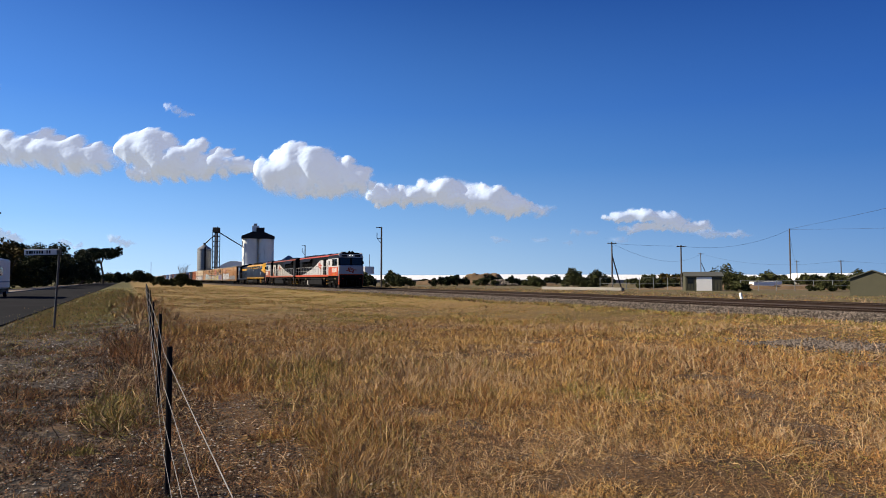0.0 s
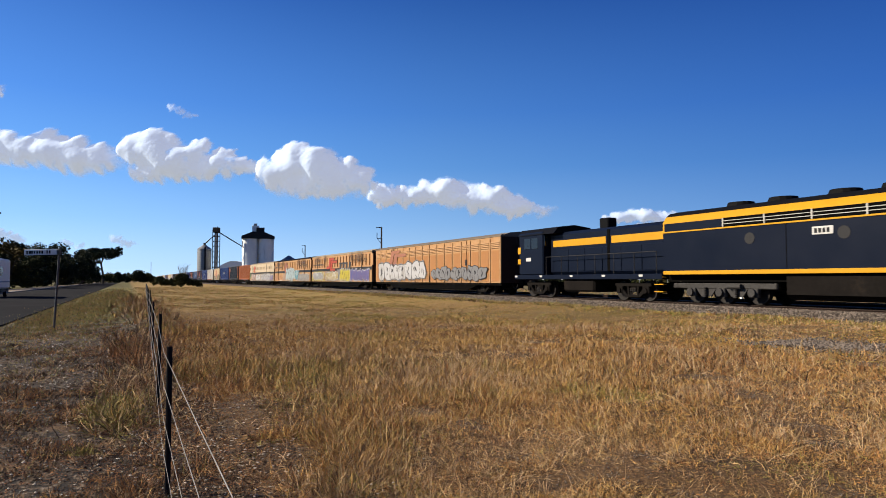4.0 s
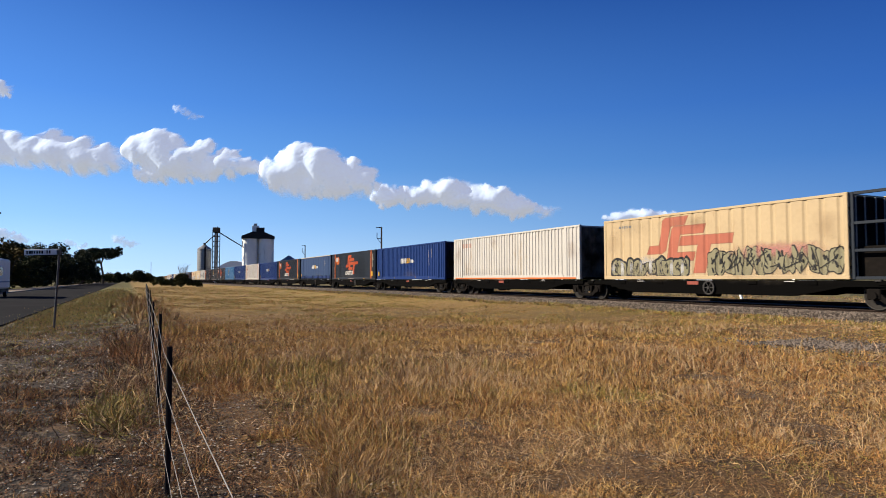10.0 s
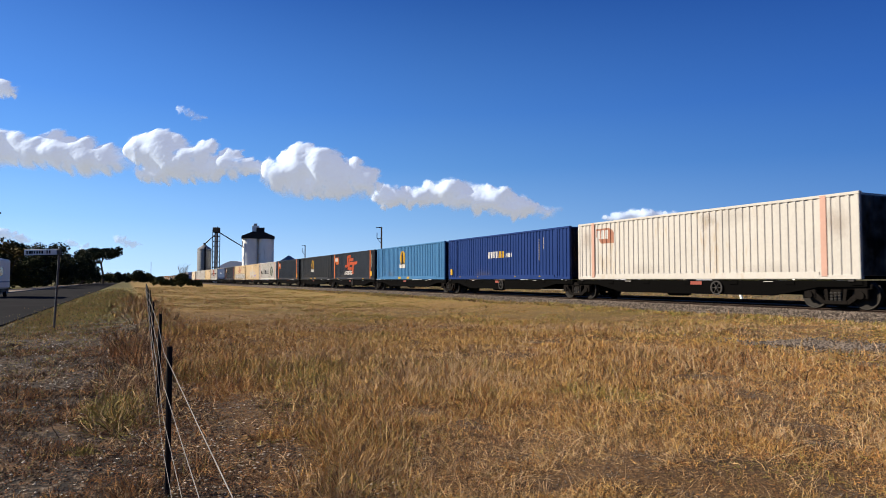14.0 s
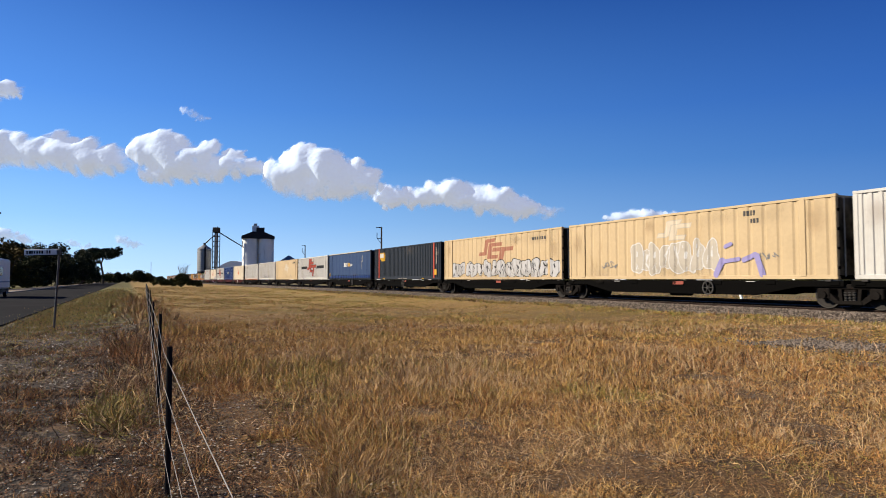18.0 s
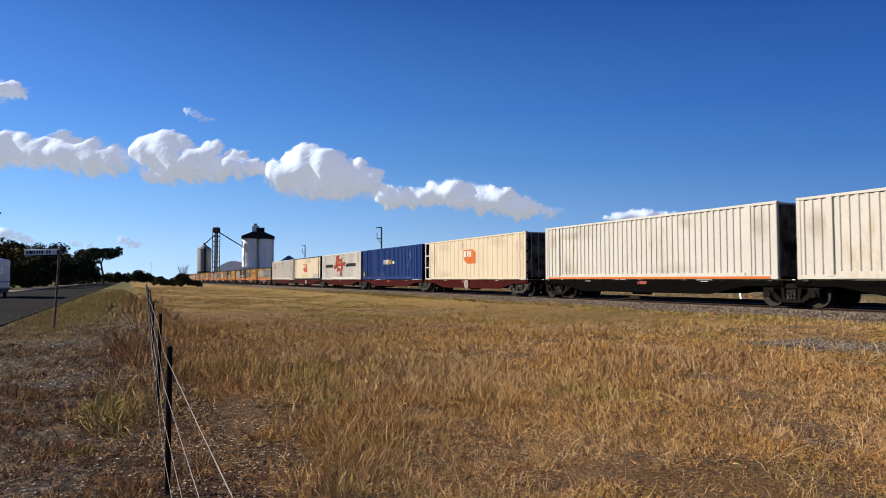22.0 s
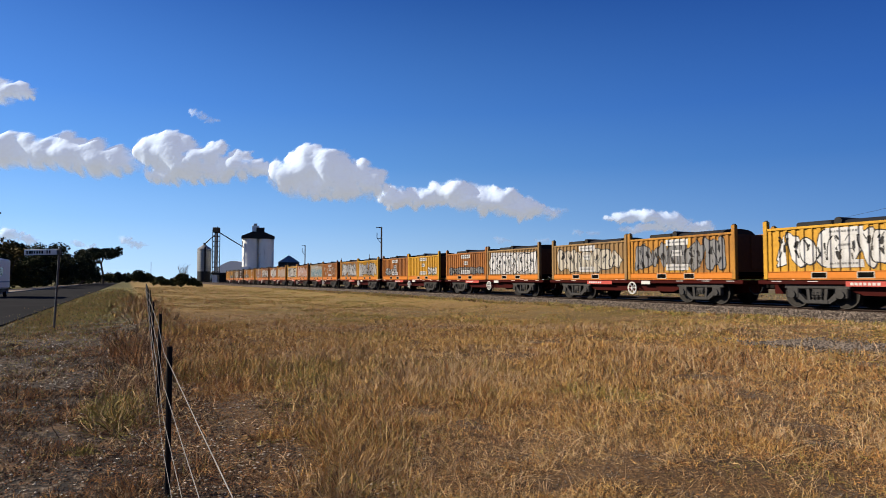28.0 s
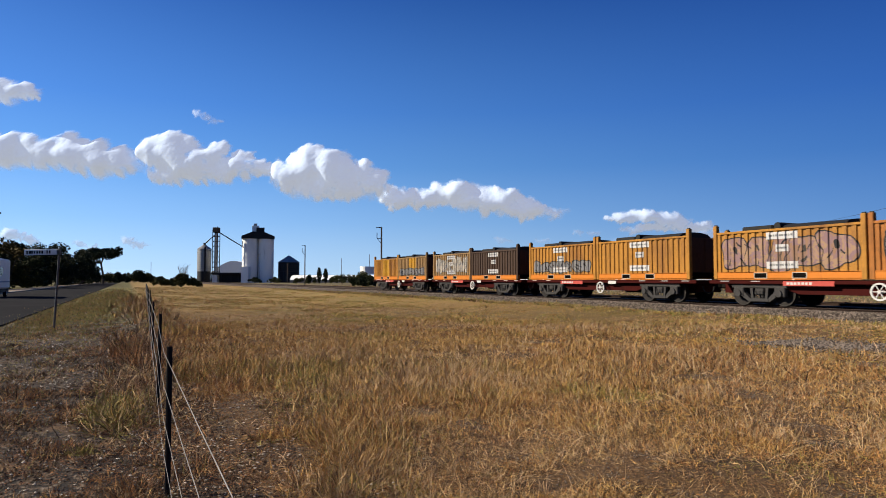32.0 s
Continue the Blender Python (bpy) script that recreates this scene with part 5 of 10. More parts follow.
# gravel and clods in the bare spots of the field
gx_, gy_, gs_ = [], [], []
for px, py, across, along in BARE_PATCHES:
    k = int(40 + 450 * across * along)
    gx_ += list(px + rng.normal(0, 0.55 * (across + along) / 2, k))
    gy_ += list(py + rng.normal(0, 0.55 * (across + along) / 2, k))
gx_, gy_ = np.array(gx_), np.array(gy_)
strewn("field_gravel", gx_, gy_, lie(gx_, gy_) + 0.004, 0.005 + 0.0006 * np.hypot(gx_, gy_), RUBBLE, "grey gravel and crumbs on bare spots in the field", "gravel", flat=0.6)
patch("verge_grass", -52, -1.6, 26, 1.0, 5200, 0.12, (0.2, 0.35, 0.2, 1.9, 0.2, 0.2), "short green and yellow grass along the road", 0.9, count=10, spread=0.14, seed=10, thin=0.75)
patch("verge_grass", -33, -2.9, 8, 0.5, 2400, 0.09, (0.2, 0.35, 0.2, 1.5, 0.2, 0.25), "short green and yellow grass along the road", 0.9, count=10, spread=0.12, seed=11, thin=0.7)
patch("trackside_grass", -45, 18.9, 22, 0.30, 1100, 0.17, (0.3, 0.3, 0.2, 1.6, 0.4, 0.3), "greenish grass at the foot of the ballast", 0.7, count=9, spread=0.12, seed=12)
patch("trackside_grass", -17, 19.15, 9, 0.28, 1100, 0.13, (0.3, 0.3, 0.3, 1.5, 0.5, 0.35), "greenish grass at the foot of the ballast", 1.1, count=9, spread=0.1, seed=32)
patch("siding_grass", -50, 31.5, 26, 1.2, 1500, 0.13, (0.2, 0.1, 0.5, 0.9, 0.7, 0.9), "dry grass beyond the siding", 1.1, count=12, spread=0.25, seed=13, thin=0.6)
patch("siding_grass", -70, 46, 40, 8, 2600, 0.22, (0.2, 0.1, 0.5, 0.8, 0.7, 1.0), "dry grass beyond the railway", 1.0, count=12, spread=0.4, seed=14, thin=0.6)
# ---- train: paints ----
def paint(name, base, rough=0.45, wear=0.25, dirt=(0.16, 0.12, 0.09), **more):
    return surface(name, base, rough, spread=more.pop("spread", 0.1), fine=6, coarse=0.6, bump=0.06, stain=dirt, stain_amount=wear, stain_scale=0.9, streak=more.pop("streak", 4), **more)


BLACK = paint("black_underframe_paint", (0.0035, 0.0033, 0.0032), 0.8, 0.15, (0.010, 0.008, 0.006), spec=0.02)
FRAME_RED = paint("red_underframe_paint", (0.055, 0.006, 0.0045), 0.6, 0.35, (0.02, 0.006, 0.004), spec=0.04)
BOGIE_DARK = surface("dusty_dark_bogie", (0.014, 0.012, 0.011), 0.85, 0.0, spread=0.4, stain=(0.04, 0.03, 0.022), stain_amount=0.25, spec=0.03)
BOGIE_GREY = surface("grey_bogie_casting", (0.07, 0.067, 0.066), 0.75, 0.0, spread=0.3, stain=(0.025, 0.02, 0.016), stain_amount=0.4, spec=0.05)
WHEEL = surface("rolling_steel_wheel", (0.02, 0.017, 0.015), 0.6, 0.3, spread=0.3)
WHEEL_TREAD = surface("bright_wheel_rim", (0.06, 0.055, 0.05), 0.55, 0.3, spread=0.1)
LOGO_RED = paint("logo_red", (0.50, 0.085, 0.05), 0.5, 0.1)
LOGO_ORANGE = paint("logo_orange_red", (0.62, 0.11, 0.03), 0.5, 0.06)
SCF_ORANGE = paint("panel_orange", (0.66, 0.17, 0.035), 0.5, 0.08)
SIGN_YELLOW = paint("sign_yellow", (0.65, 0.38, 0.03), 0.5, 0.1)
PLAIN_WHITE = paint("lettering_white", (0.72, 0.71, 0.69), 0.5, 0.12)
FADED_INK = paint("faded_dark_lettering", (0.06, 0.06, 0.065), 0.6, 0.12)
PLACARD = paint("placard_red_white", (0.34, 0.085, 0.06), 0.5, 0.15)
BAND_BLACK = paint("band_black", (0.025, 0.026, 0.03), 0.5, 0.1)
SILVER = paint("silver_spray", (0.56, 0.56, 0.57), 0.5, 0.35, (0.2, 0.17, 0.14))
CHROME_WHITE = paint("white_spray", (0.74, 0.74, 0.74), 0.5, 0.35, (0.3, 0.26, 0.2))
SPRAY_BLACK = paint("black_spray", (0.02, 0.02, 0.022), 0.5, 0.05)
SPRAY_PURPLE = paint("purple_spray", (0.17, 0.13, 0.28), 0.5, 0.1)
SPRAY_TEAL = paint("teal_spray", (0.06, 0.25, 0.33), 0.5, 0.1)
SPRAY_YELLOW = paint("yellow_spray", (0.6, 0.5, 0.06), 0.5, 0.1)
SPRAY_BLUE = paint("blue_spray", (0.08, 0.13, 0.36), 0.5, 0.1)
SPRAY_PINK = paint("pink_spray", (0.65, 0.4, 0.32), 0.5, 0.1)
SPRAY_GREY = paint("grey_spray", (0.24, 0.24, 0.25), 0.5, 0.15)
SPRAY_PALE = paint("faded_pale_spray", (0.55, 0.50, 0.42), 0.55, 0.2)

TRAIN = []


def rolling(ob, c):
    """Puts a thing on the moving train, c metres along it."""
    ob.matrix_basis = pose(c, TRACK_Y, RAIL_Z)
    TRAIN.append((ob, c))
    return ob


# ---- marks that follow a wall's relief ----
def flat(x):
    return 0.0


def marks(polys, y, depth=flat, step_x=0.35, breaks=(), lift=0.004, creep=0.0004):
    """Thin painted shapes (x, z) on the near side at y; depth(x) is how far the wall stands back there."""
    s = Shape()
    for k, poly in enumerate(polys):
        x0, x1 = min(p[0] for p in poly), max(p[0] for p in poly)
        xs = sorted({round(p[0], 5) for p in poly} | {round(b, 5) for b in breaks if x0 < b < x1} | {round(float(v), 5) for v in np.arange(x0, x1, step_x)} | {x0, x1})
        edges = list(zip(poly, [*poly[1:], poly[0]]))

        def cut(x):
            zs = []
            for (ax, az), (bx, bz) in edges:
                if (ax <= x) != (bx <= x):
                    zs.append(az + (bz - az) * (x - ax) / (bx - ax))
            return sorted(zs)

        for a, b in zip(xs, xs[1:]):
            if b - a < 1e-4:
                continue
            e = (b - a) * 0.001
            za, zb = cut(a + e), cut(b - e)
            if len(za) != len(zb):
                continue
            ya, yb = y + depth(a) - lift - creep * k, y + depth(b) - lift - creep * k
            for i in range(0, len(za) - 1, 2):
                s.add([(a, ya, za[i]), (b, yb, zb[i]), (b, yb, zb[i + 1]), (a, ya, za[i + 1])], [(0, 1, 2, 3)])
    return s


def bars(x0, x1, z0, z1, n, slant=0.12, gap=0.28, seed=0):
    """Writing as plain bars: n slanted blocks."""
    pr = random.Random(seed)
    w = (x1 - x0) / n
    out = []
    for i in range(n):
        a = x0 + i * w
        b = a + w * (1 - gap) * pr.uniform(0.8, 1.05)
        k = slant * (z1 - z0)
        out.append([(a, z0), (b, z0), (b + k, z1), (a + k, z1)])
    return out


def emblem(x0, x1, z0, z1):
    """Three interlocked slanted bands."""
    u = [[(0.0, 0.36), (0.19, 0.36), (0.24, 0.41), (0.295, 0.85), (0.47, 0.86), (0.51, 1.0), (0.24, 1.0), (0.20, 0.95), (0.155, 0.50), (0.03, 0.50)],
         [(0.255, 0.22), (0.56, 0.22), (0.585, 0.36), (0.375, 0.36), (0.415, 0.69), (0.68, 0.69), (0.70, 0.83), (0.345, 0.83), (0.31, 0.79)],
         [(0.405, 0.49), (0.625, 0.49), (0.565, 0.0), (0.69, 0.0), (0.765, 0.49), (0.98, 0.49), (1.0, 0.64), (0.43, 0.64)]]
    return [[(x0 + p * (x1 - x0), z0 + q * (z1 - z0)) for p, q in poly] for poly in u]


def capsule(p, q, r, n=5):
    """A thick rounded stroke from p to q."""
    (ax, az), (bx, bz) = p, q
    a = math.atan2(bz - az, bx - ax)
    pts = []
    for i in range(n + 1):
        t = a + math.pi / 2 + math.pi * i / n
        pts.append((ax + r * math.cos(t), az + r * math.sin(t)))
    for i in range(n + 1):
        t = a - math.pi / 2 + math.pi * i / n
        pts.append((bx + r * math.cos(t), bz + r * math.sin(t)))
    return pts


def mist_material(name, colour, dense=0.75):
    """Soot or spray drift: thin, uneven and fading out at its rim."""
    m = bpy.data.materials.new(name)
    m.use_nodes = True
    n, l = m.node_tree.nodes, m.node_tree.links
    p = n["Principled BSDF"]
    p.inputs["Base Color"].default_value = (*[0.47 * q for q in colour], 1)
    p.inputs["Roughness"].default_value = 0.8
    co = n.new("ShaderNodeTexCoord")
    away = n.new("ShaderNodeVectorMath")
    away.operation = "DISTANCE"
    flatten = n.new("ShaderNodeMapping")
    flatten.inputs["Scale"].default_value = (1, 0, 1)
    l.new(co.outputs["Generated"], flatten.inputs[0])
    l.new(flatten.outputs[0], away.inputs[0])
    away.inputs[1].default_value = (0.5, 0, 0.5)
    t = n.new("ShaderNodeTexNoise")
    t.inputs["Scale"].default_value, t.inputs["Detail"].default_value = 2.2, 5
    l.new(co.outputs["Object"], t.inputs["Vector"])
    fall = n.new("ShaderNodeMath")
    fall.operation = "MULTIPLY_ADD"
    fall.inputs[1].default_value, fall.inputs[2].default_value = -2.0, 0.45
    l.new(away.outputs["Value"], fall.inputs[0])
    total = n.new("ShaderNodeMath")
    total.operation = "ADD"
    l.new(fall.outputs[0], total.inputs[0])
    l.new(t.outputs["Fac"], total.inputs[1])
    clear = n.new("ShaderNodeMapRange")
    clear.interpolation_type = "SMOOTHSTEP"
    clear.inputs["From Min"].default_value, clear.inputs["From Max"].default_value, clear.inputs["To Max"].default_value = -0.05, 1.0, dense
    l.new(total.outputs[0], clear.inputs["Value"])
    l.new(clear.outputs[0], p.inputs["Alpha"])
    return m


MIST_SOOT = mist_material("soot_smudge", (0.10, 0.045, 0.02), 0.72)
MIST_GRIME = mist_material("grey_grime", (0.24, 0.19, 0.14), 0.13)
MIST_RUST = mist_material("rust_stain", (0.26, 0.12, 0.045), 0.2)
MISTS = {}


def smudge(parent, name, x, z, w, h, y, material):
    return part(name, Shape().add([(x - w / 2, y, z - h / 2), (x + w / 2, y, z - h / 2), (x + w / 2, y, z + h / 2), (x - w / 2, y, z + h / 2)], [(0, 1, 2, 3)]), material, parent)


def blob(x, z, a, b, pr):
    """A swollen, uneven closed outline."""
    k1, k2, f1, f2 = pr.choice((2, 3)), pr.choice((4, 5)), pr.uniform(0, 6.28), pr.uniform(0, 6.28)
    n1, n2, lean = pr.uniform(0.06, 0.2), pr.uniform(0.03, 0.10), pr.uniform(-0.2, 0.25)
    pts = []
    sharp = pr.random() < 0.12
    angles = sorted(pr.uniform(0, 6.28) for _ in range(10)) if sharp else [2 * math.pi * i / 26 for i in range(26)]
    for t in angles:
        c, q = math.cos(t), math.sin(t)
        r = (abs(c) ** 4 + abs(q) ** 4) ** (-1 / 4) * (pr.uniform(0.72, 1.12) if sharp else 1) * (1 + n1 * math.sin(k1 * t + f1) + n2 * math.sin(k2 * t + f2))
        pts.append((a * r * c + lean * b * r * q, b * r * q))
    return lambda grow: [(x + u * (1 + grow / a), z + v * (1 + grow / b)) for u, v in pts]


def tag(parent, x0, x1, z0, z1, n, fill, outline, y, depth=flat, breaks=(), seed=1, fat=0.2, halo=None, cloud_behind=None):
    """Spray painting: crowded swollen shapes with thin outlines over a drift of colour."""
    pr = random.Random(seed)
    n = int(n * 1.5 + 1)
    w, h = (x1 - x0) / n, z1 - z0
    inner, outer, glow, lines, second = [], [], [], [], []
    for i in range(n):
        x, b = x0 + (i + 0.5) * w + pr.uniform(-0.15, 0.15) * w, h * pr.uniform(0.36, 0.5)
        z = z0 + h * 0.5 + pr.uniform(-0.05, 0.05) * h
        g = blob(x, z, w * pr.uniform(0.5, 0.72), b, pr)
        inner.append(g(-0.03))
        outer.append(g(0.012))
        glow.append(g(0.07))
        for k in range(pr.choice((1, 1, 2))):
            lean = pr.uniform(-0.12, 0.12) * w
            cz = z + b * (pr.uniform(0.1, 0.4) if k == 0 else pr.uniform(-0.55, -0.25))
            second.append(capsule((x - lean, cz - b * 0.14), (x + lean, cz + b * 0.14), min(w, b) * pr.uniform(0.08, 0.14), 4))
        for k in range(pr.choice((2, 3, 4))):
            p = (x + pr.uniform(-0.3, 0.3) * w, z + pr.uniform(-0.7, 0.7) * b)
            q = (p[0] + pr.uniform(-0.25, 0.25) * w, p[1] + pr.uniform(0.15, 0.6) * b * pr.choice((-1, 1)))
            q = (q[0], min(z + 0.8 * b, max(z - 0.8 * b, q[1])))
            lines.append(capsule(p, q, pr.uniform(0.014, 0.035), 2))
    haze = cloud_behind or halo
    if haze:
        MISTS.setdefault(haze.name, mist_material("drift_of_" + haze.name, [q / 0.47 for q in haze.node_tree.nodes["Color Ramp"].color_ramp.elements[0].color[:3]], 0.9))
        for k in range(max(1, n // 3)):
            smudge(parent, "spray_drift", x0 + (x1 - x0) * (k + 0.5) / max(1, n // 3), z0 + h * pr.uniform(0.45, 0.6), (x1 - x0) / max(1, n // 3) * 1.35, h * 1.15, y - 0.005, MISTS[haze.name])
        part("spray_halo", marks(glow, y, depth, breaks=breaks, lift=0.007, creep=0.00004), outline if pr.random() < 0.3 else haze, parent)
    else:
        smudge(parent, "spray_drift", (x0 + x1) / 2, z0 + h * 0.5, (x1 - x0) * 1.1, h * 1.1, y - 0.005, MIST_GRIME)
    part("spray_outline", marks(outer, y, depth, breaks=breaks, lift=0.010, creep=0.0006), outline, parent)
    part("spray_fill", marks(inner, y, depth, breaks=breaks, lift=0.0103, creep=0.0006), fill, parent)
    part("spray_shade", marks(second, y, depth, breaks=breaks, lift=0.012 + 0.0006 * n, creep=0.00004), outline, parent)
    part("spray_line", marks(lines, y, depth, breaks=breaks, lift=0.014 + 0.0006 * n, creep=0.00004), outline, parent)
    smudge(parent, "grime", (x0 + x1) / 2, z0 + h * 0.1, (x1 - x0) * 1.2, h * 0.7, y - 0.018 - 0.0006 * n, MIST_GRIME)


def scribble(parent, x0, x1, z0, z1, n, material, y, depth=flat, breaks=(), seed=1, r=0.022):
    """Thin sprayed line work."""
    pr = random.Random(seed)
    polys = []
    w = (x1 - x0) / n
    for i in range(n):
        p = (x0 + i * w, pr.uniform(z0, z1))
        for k in range(4):
            q = (x0 + (i + pr.uniform(0.1, 1.1)) * w, pr.uniform(z0, z1))
            polys.append(capsule(p, q, r, 2))
            p = q
    part("spray_line", marks(polys, y, depth, breaks=breaks, lift=0.012, creep=0.00005), material, parent)


# ---- lettering with the built-in font ----
def lettering(text, x, z, size, y, material, parent, shear=0.0, spacing=1.0, bold=0.0):
    cu = bpy.data.curves.new("lettering", "FONT")
    cu.body, cu.size, cu.align_x, cu.shear, cu.space_character, cu.extrude, cu.offset = text, size, "CENTER", shear, spacing, 0.002, bold
    tmp = bpy.data.objects.new("lettering", cu)
    scene.collection.objects.link(tmp)
    me = bpy.data.meshes.new_from_object(tmp.evaluated_get(bpy.context.evaluated_depsgraph_get()))
    bpy.data.objects.remove(tmp)
    me.materials.clear()
    me.materials.append(material)
    return part("lettering", me, None, parent, at=pose(x, y, z, 90, 0, 0))


def grown(poly, d):
    """A polygon swollen by d on all sides."""
    area = sum(a[0] * b[1] - b[0] * a[1] for a, b in zip(poly, [*poly[1:], poly[0]]))
    sg = d if area > 0 else -d
    out = []
    for p, q, r in zip([poly[-1], *poly[:-1]], poly, [*poly[1:], poly[0]]):
        u, v = Vector((q[0] - p[0], q[1] - p[1])).normalized(), Vector((r[0] - q[0], r[1] - q[1])).normalized()
        m = Vector((u.y + v.y, -u.x - v.x))
        m = m / max(0.35, m.length_squared / 2) if m.length > 1e-6 else Vector((u.y, -u.x))
        out.append((q[0] + sg * m.x, q[1] + sg * m.y))
    return out


def put_emblem(parent, x0, x1, z0, z1, y, depth, breaks, material, edge=None, bands=3):
    """The banded emblem with a thin dark edge."""
    shapes = emblem(x0, x1, z0, z1)[:bands]
    if edge is not None:
        part("emblem_edge", marks([grown(q, 0.032) for q in shapes], y, depth, breaks=breaks, lift=0.004, creep=0.00002), edge, parent)
    return part("emblem", marks(shapes, y, depth, breaks=breaks, lift=0.0065, creep=0.00002), material, parent)


def mural(name, colours, scale=1.6, sharp=0.06):
    """Layered old spray paint: patches of several colours running into each other."""
    m = bpy.data.materials.new(name)
    m.use_nodes = True
    n, l = m.node_tree.nodes, m.node_tree.links
    p = n["Principled BSDF"]
    p.inputs["Roughness"].default_value, p.inputs["Specular IOR Level"].default_value = 0.65, 0.1
    co = n.new("ShaderNodeTexCoord")
    t = n.new("ShaderNodeTexNoise")
    t.inputs["Scale"].default_value, t.inputs["Detail"].default_value, t.inputs["Distortion"].default_value = scale, 4, 1.2
    l.new(co.outputs["Object"], t.inputs["Vector"])
    r = n.new("ShaderNodeValToRGB")
    k = len(colours)
    while len(r.color_ramp.elements) < 2 * k:
        r.color_ramp.elements.new(0.5)
    for i, c in enumerate(colours):
        lo, hi = 0.30 + 0.40 * i / k, 0.30 + 0.40 * (i + 1) / k
        for e, place in ((r.color_ramp.elements[2 * i], lo + sharp * 0.2), (r.color_ramp.elements[2 * i + 1], hi - sharp * 0.2)):
            e.position, e.color = place, (*[0.47 * q for q in c], 1)
    l.new(t.outputs["Fac"], r.inputs[0])
    l.new(r.outputs[0], p.inputs["Base Color"])
    return m


def backing(x0, x1, z0, z1, seed):
    """The lumpy outline of a painted-over stretch of wall."""
    pr = random.Random(seed)
    n = max(4, int((x1 - x0) / 0.45))
    top = []
    for i in range(n + 1):
        x = x1 + (x0 - x1) * i / n
        top.append((x, z1 - pr.uniform(0, 0.28) * (z1 - z0)))
    return [(x0, z0), (x1, z0), *top]


SPRAY_KHAKI = paint("khaki_spray", (0.30, 0.275, 0.17), 0.5, 0.15)
SPRAY_MAUVE = mural("mauve_brown_spray", [(0.34, 0.2, 0.13), (0.30, 0.19, 0.2), (0.42, 0.27, 0.17), (0.36, 0.22, 0.24)])
SPRAY_OLIVE = mural("olive_tan_spray", [(0.42, 0.33, 0.13), (0.30, 0.24, 0.10), (0.50, 0.38, 0.17), (0.24, 0.2, 0.12)])
SPRAY_GREEN = paint("green_spray", (0.05, 0.16, 0.08), 0.5, 0.1)
SPRAY_RED = paint("red_spray", (0.45, 0.09, 0.05), 0.5, 0.1)
SPRAY_SKY = paint("pale_blue_spray", (0.42, 0.52, 0.55), 0.5, 0.2)
WALL_GREYS = mural("overpainted_greys", [(0.34, 0.26, 0.2), (0.46, 0.40, 0.34), (0.22, 0.19, 0.18), (0.50, 0.42, 0.36), (0.30, 0.2, 0.16)])
WALL_PINKS = mural("overpainted_pinks", [(0.50, 0.31, 0.22), (0.40, 0.26, 0.19), (0.55, 0.40, 0.31), (0.33, 0.2, 0.14)])
WALL_YELLOWS = mural("overpainted_yellows", [(0.42, 0.27, 0.11), (0.55, 0.47, 0.10), (0.36, 0.24, 0.12), (0.28, 0.25, 0.2)])


def soot_shade_material():
    """A film, thin in places: brake dust and soot, with the end wall's shade painted in."""
    m = bpy.data.materials.new("end_soot_shade")
    m.use_nodes = True
    n, l = m.node_tree.nodes, m.node_tree.links
    p = n["Principled BSDF"]
    p.inputs["Base Color"].default_value, p.inputs["Roughness"].default_value, p.inputs["Specular IOR Level"].default_value = (0.012, 0.009, 0.007, 1), 0.95, 0.0
    co = n.new("ShaderNodeTexCoord")
    t = n.new("ShaderNodeTexNoise")
    t.inputs["Scale"].default_value, t.inputs["Detail"].default_value = 1.6, 6
    l.new(co.outputs["Object"], t.inputs["Vector"])
    r = n.new("ShaderNodeMapRange")
    r.inputs["From Min"].default_value, r.inputs["From Max"].default_value, r.inputs["To Min"].default_value, r.inputs["To Max"].default_value = 0.3, 0.65, 0.5, 0.9
    l.new(t.outputs["Fac"], r.inputs["Value"])
    l.new(r.outputs[0], p.inputs["Alpha"])
    return m


END_SOOT_SHADE = soot_shade_material()


# ---- running gear ----
def wheel_mesh():
    s = Shape()
    prof = [(-0.065, 0.10), (-0.065, 0.36), (-0.075, 0.40), (-0.075, 0.455), (0.055, 0.462), (0.06, 0.49), (0.085, 0.49), (0.085, 0.40), (0.06, 0.36), (0.05, 0.10)]
    n = 24
    s.rings([[(math.cos(2 * math.pi * i / n) * r, y, math.sin(2 * math.pi * i / n) * r) for i in range(n)] for y, r in prof])
    return s.mesh("wheel", WHEEL, True)


def tread_mesh():
    n = 24
    s = Shape()
    s.rings([[(math.cos(2 * math.pi * i / n) * r, y, math.sin(2 * math.pi * i / n) * r) for i in range(n)] for y, r in ((-0.079, 0.425), (-0.079, 0.456), (-0.06, 0.463), (-0.06, 0.425))], False)
    return s.mesh("bright_rim", WHEEL_TREAD, True)


def side_frame_mesh(material):
    s = Shape()
    s.box(-1.22, 1.22, -0.08, 0.08, 0.66, 0.84, 0.03)
    for q in (-1, 1):
        s.box(q * 0.88 - 0.22, q * 0.88 + 0.22, -0.11, 0.11, 0.34, 0.70, 0.03)
        s.prism([(q * 0.26, 0.16), (q * 0.46, 0.16), (q * 1.08, 0.58), (q * 0.84, 0.70)], "y", -0.08, 0.08)
        s.prism([(q * 0.24, 0.22), (q * 0.34, 0.22), (q * 0.40, 0.70), (q * 0.28, 0.70)], "y", -0.06, 0.06)
        s.prism([(q * 1.0, 0.62), (q * 1.22, 0.70), (q * 1.22, 0.80), (q * 1.0, 0.80)], "y", -0.05, 0.05)
        s.tube((q * 0.88, -0.17, 0.47), (q * 0.88, 0.1, 0.47), 0.13, 12)
    s.box(-0.42, 0.42, -0.10, 0.10, 0.15, 0.28, 0.02)
    return s.mesh("side_frame", material)


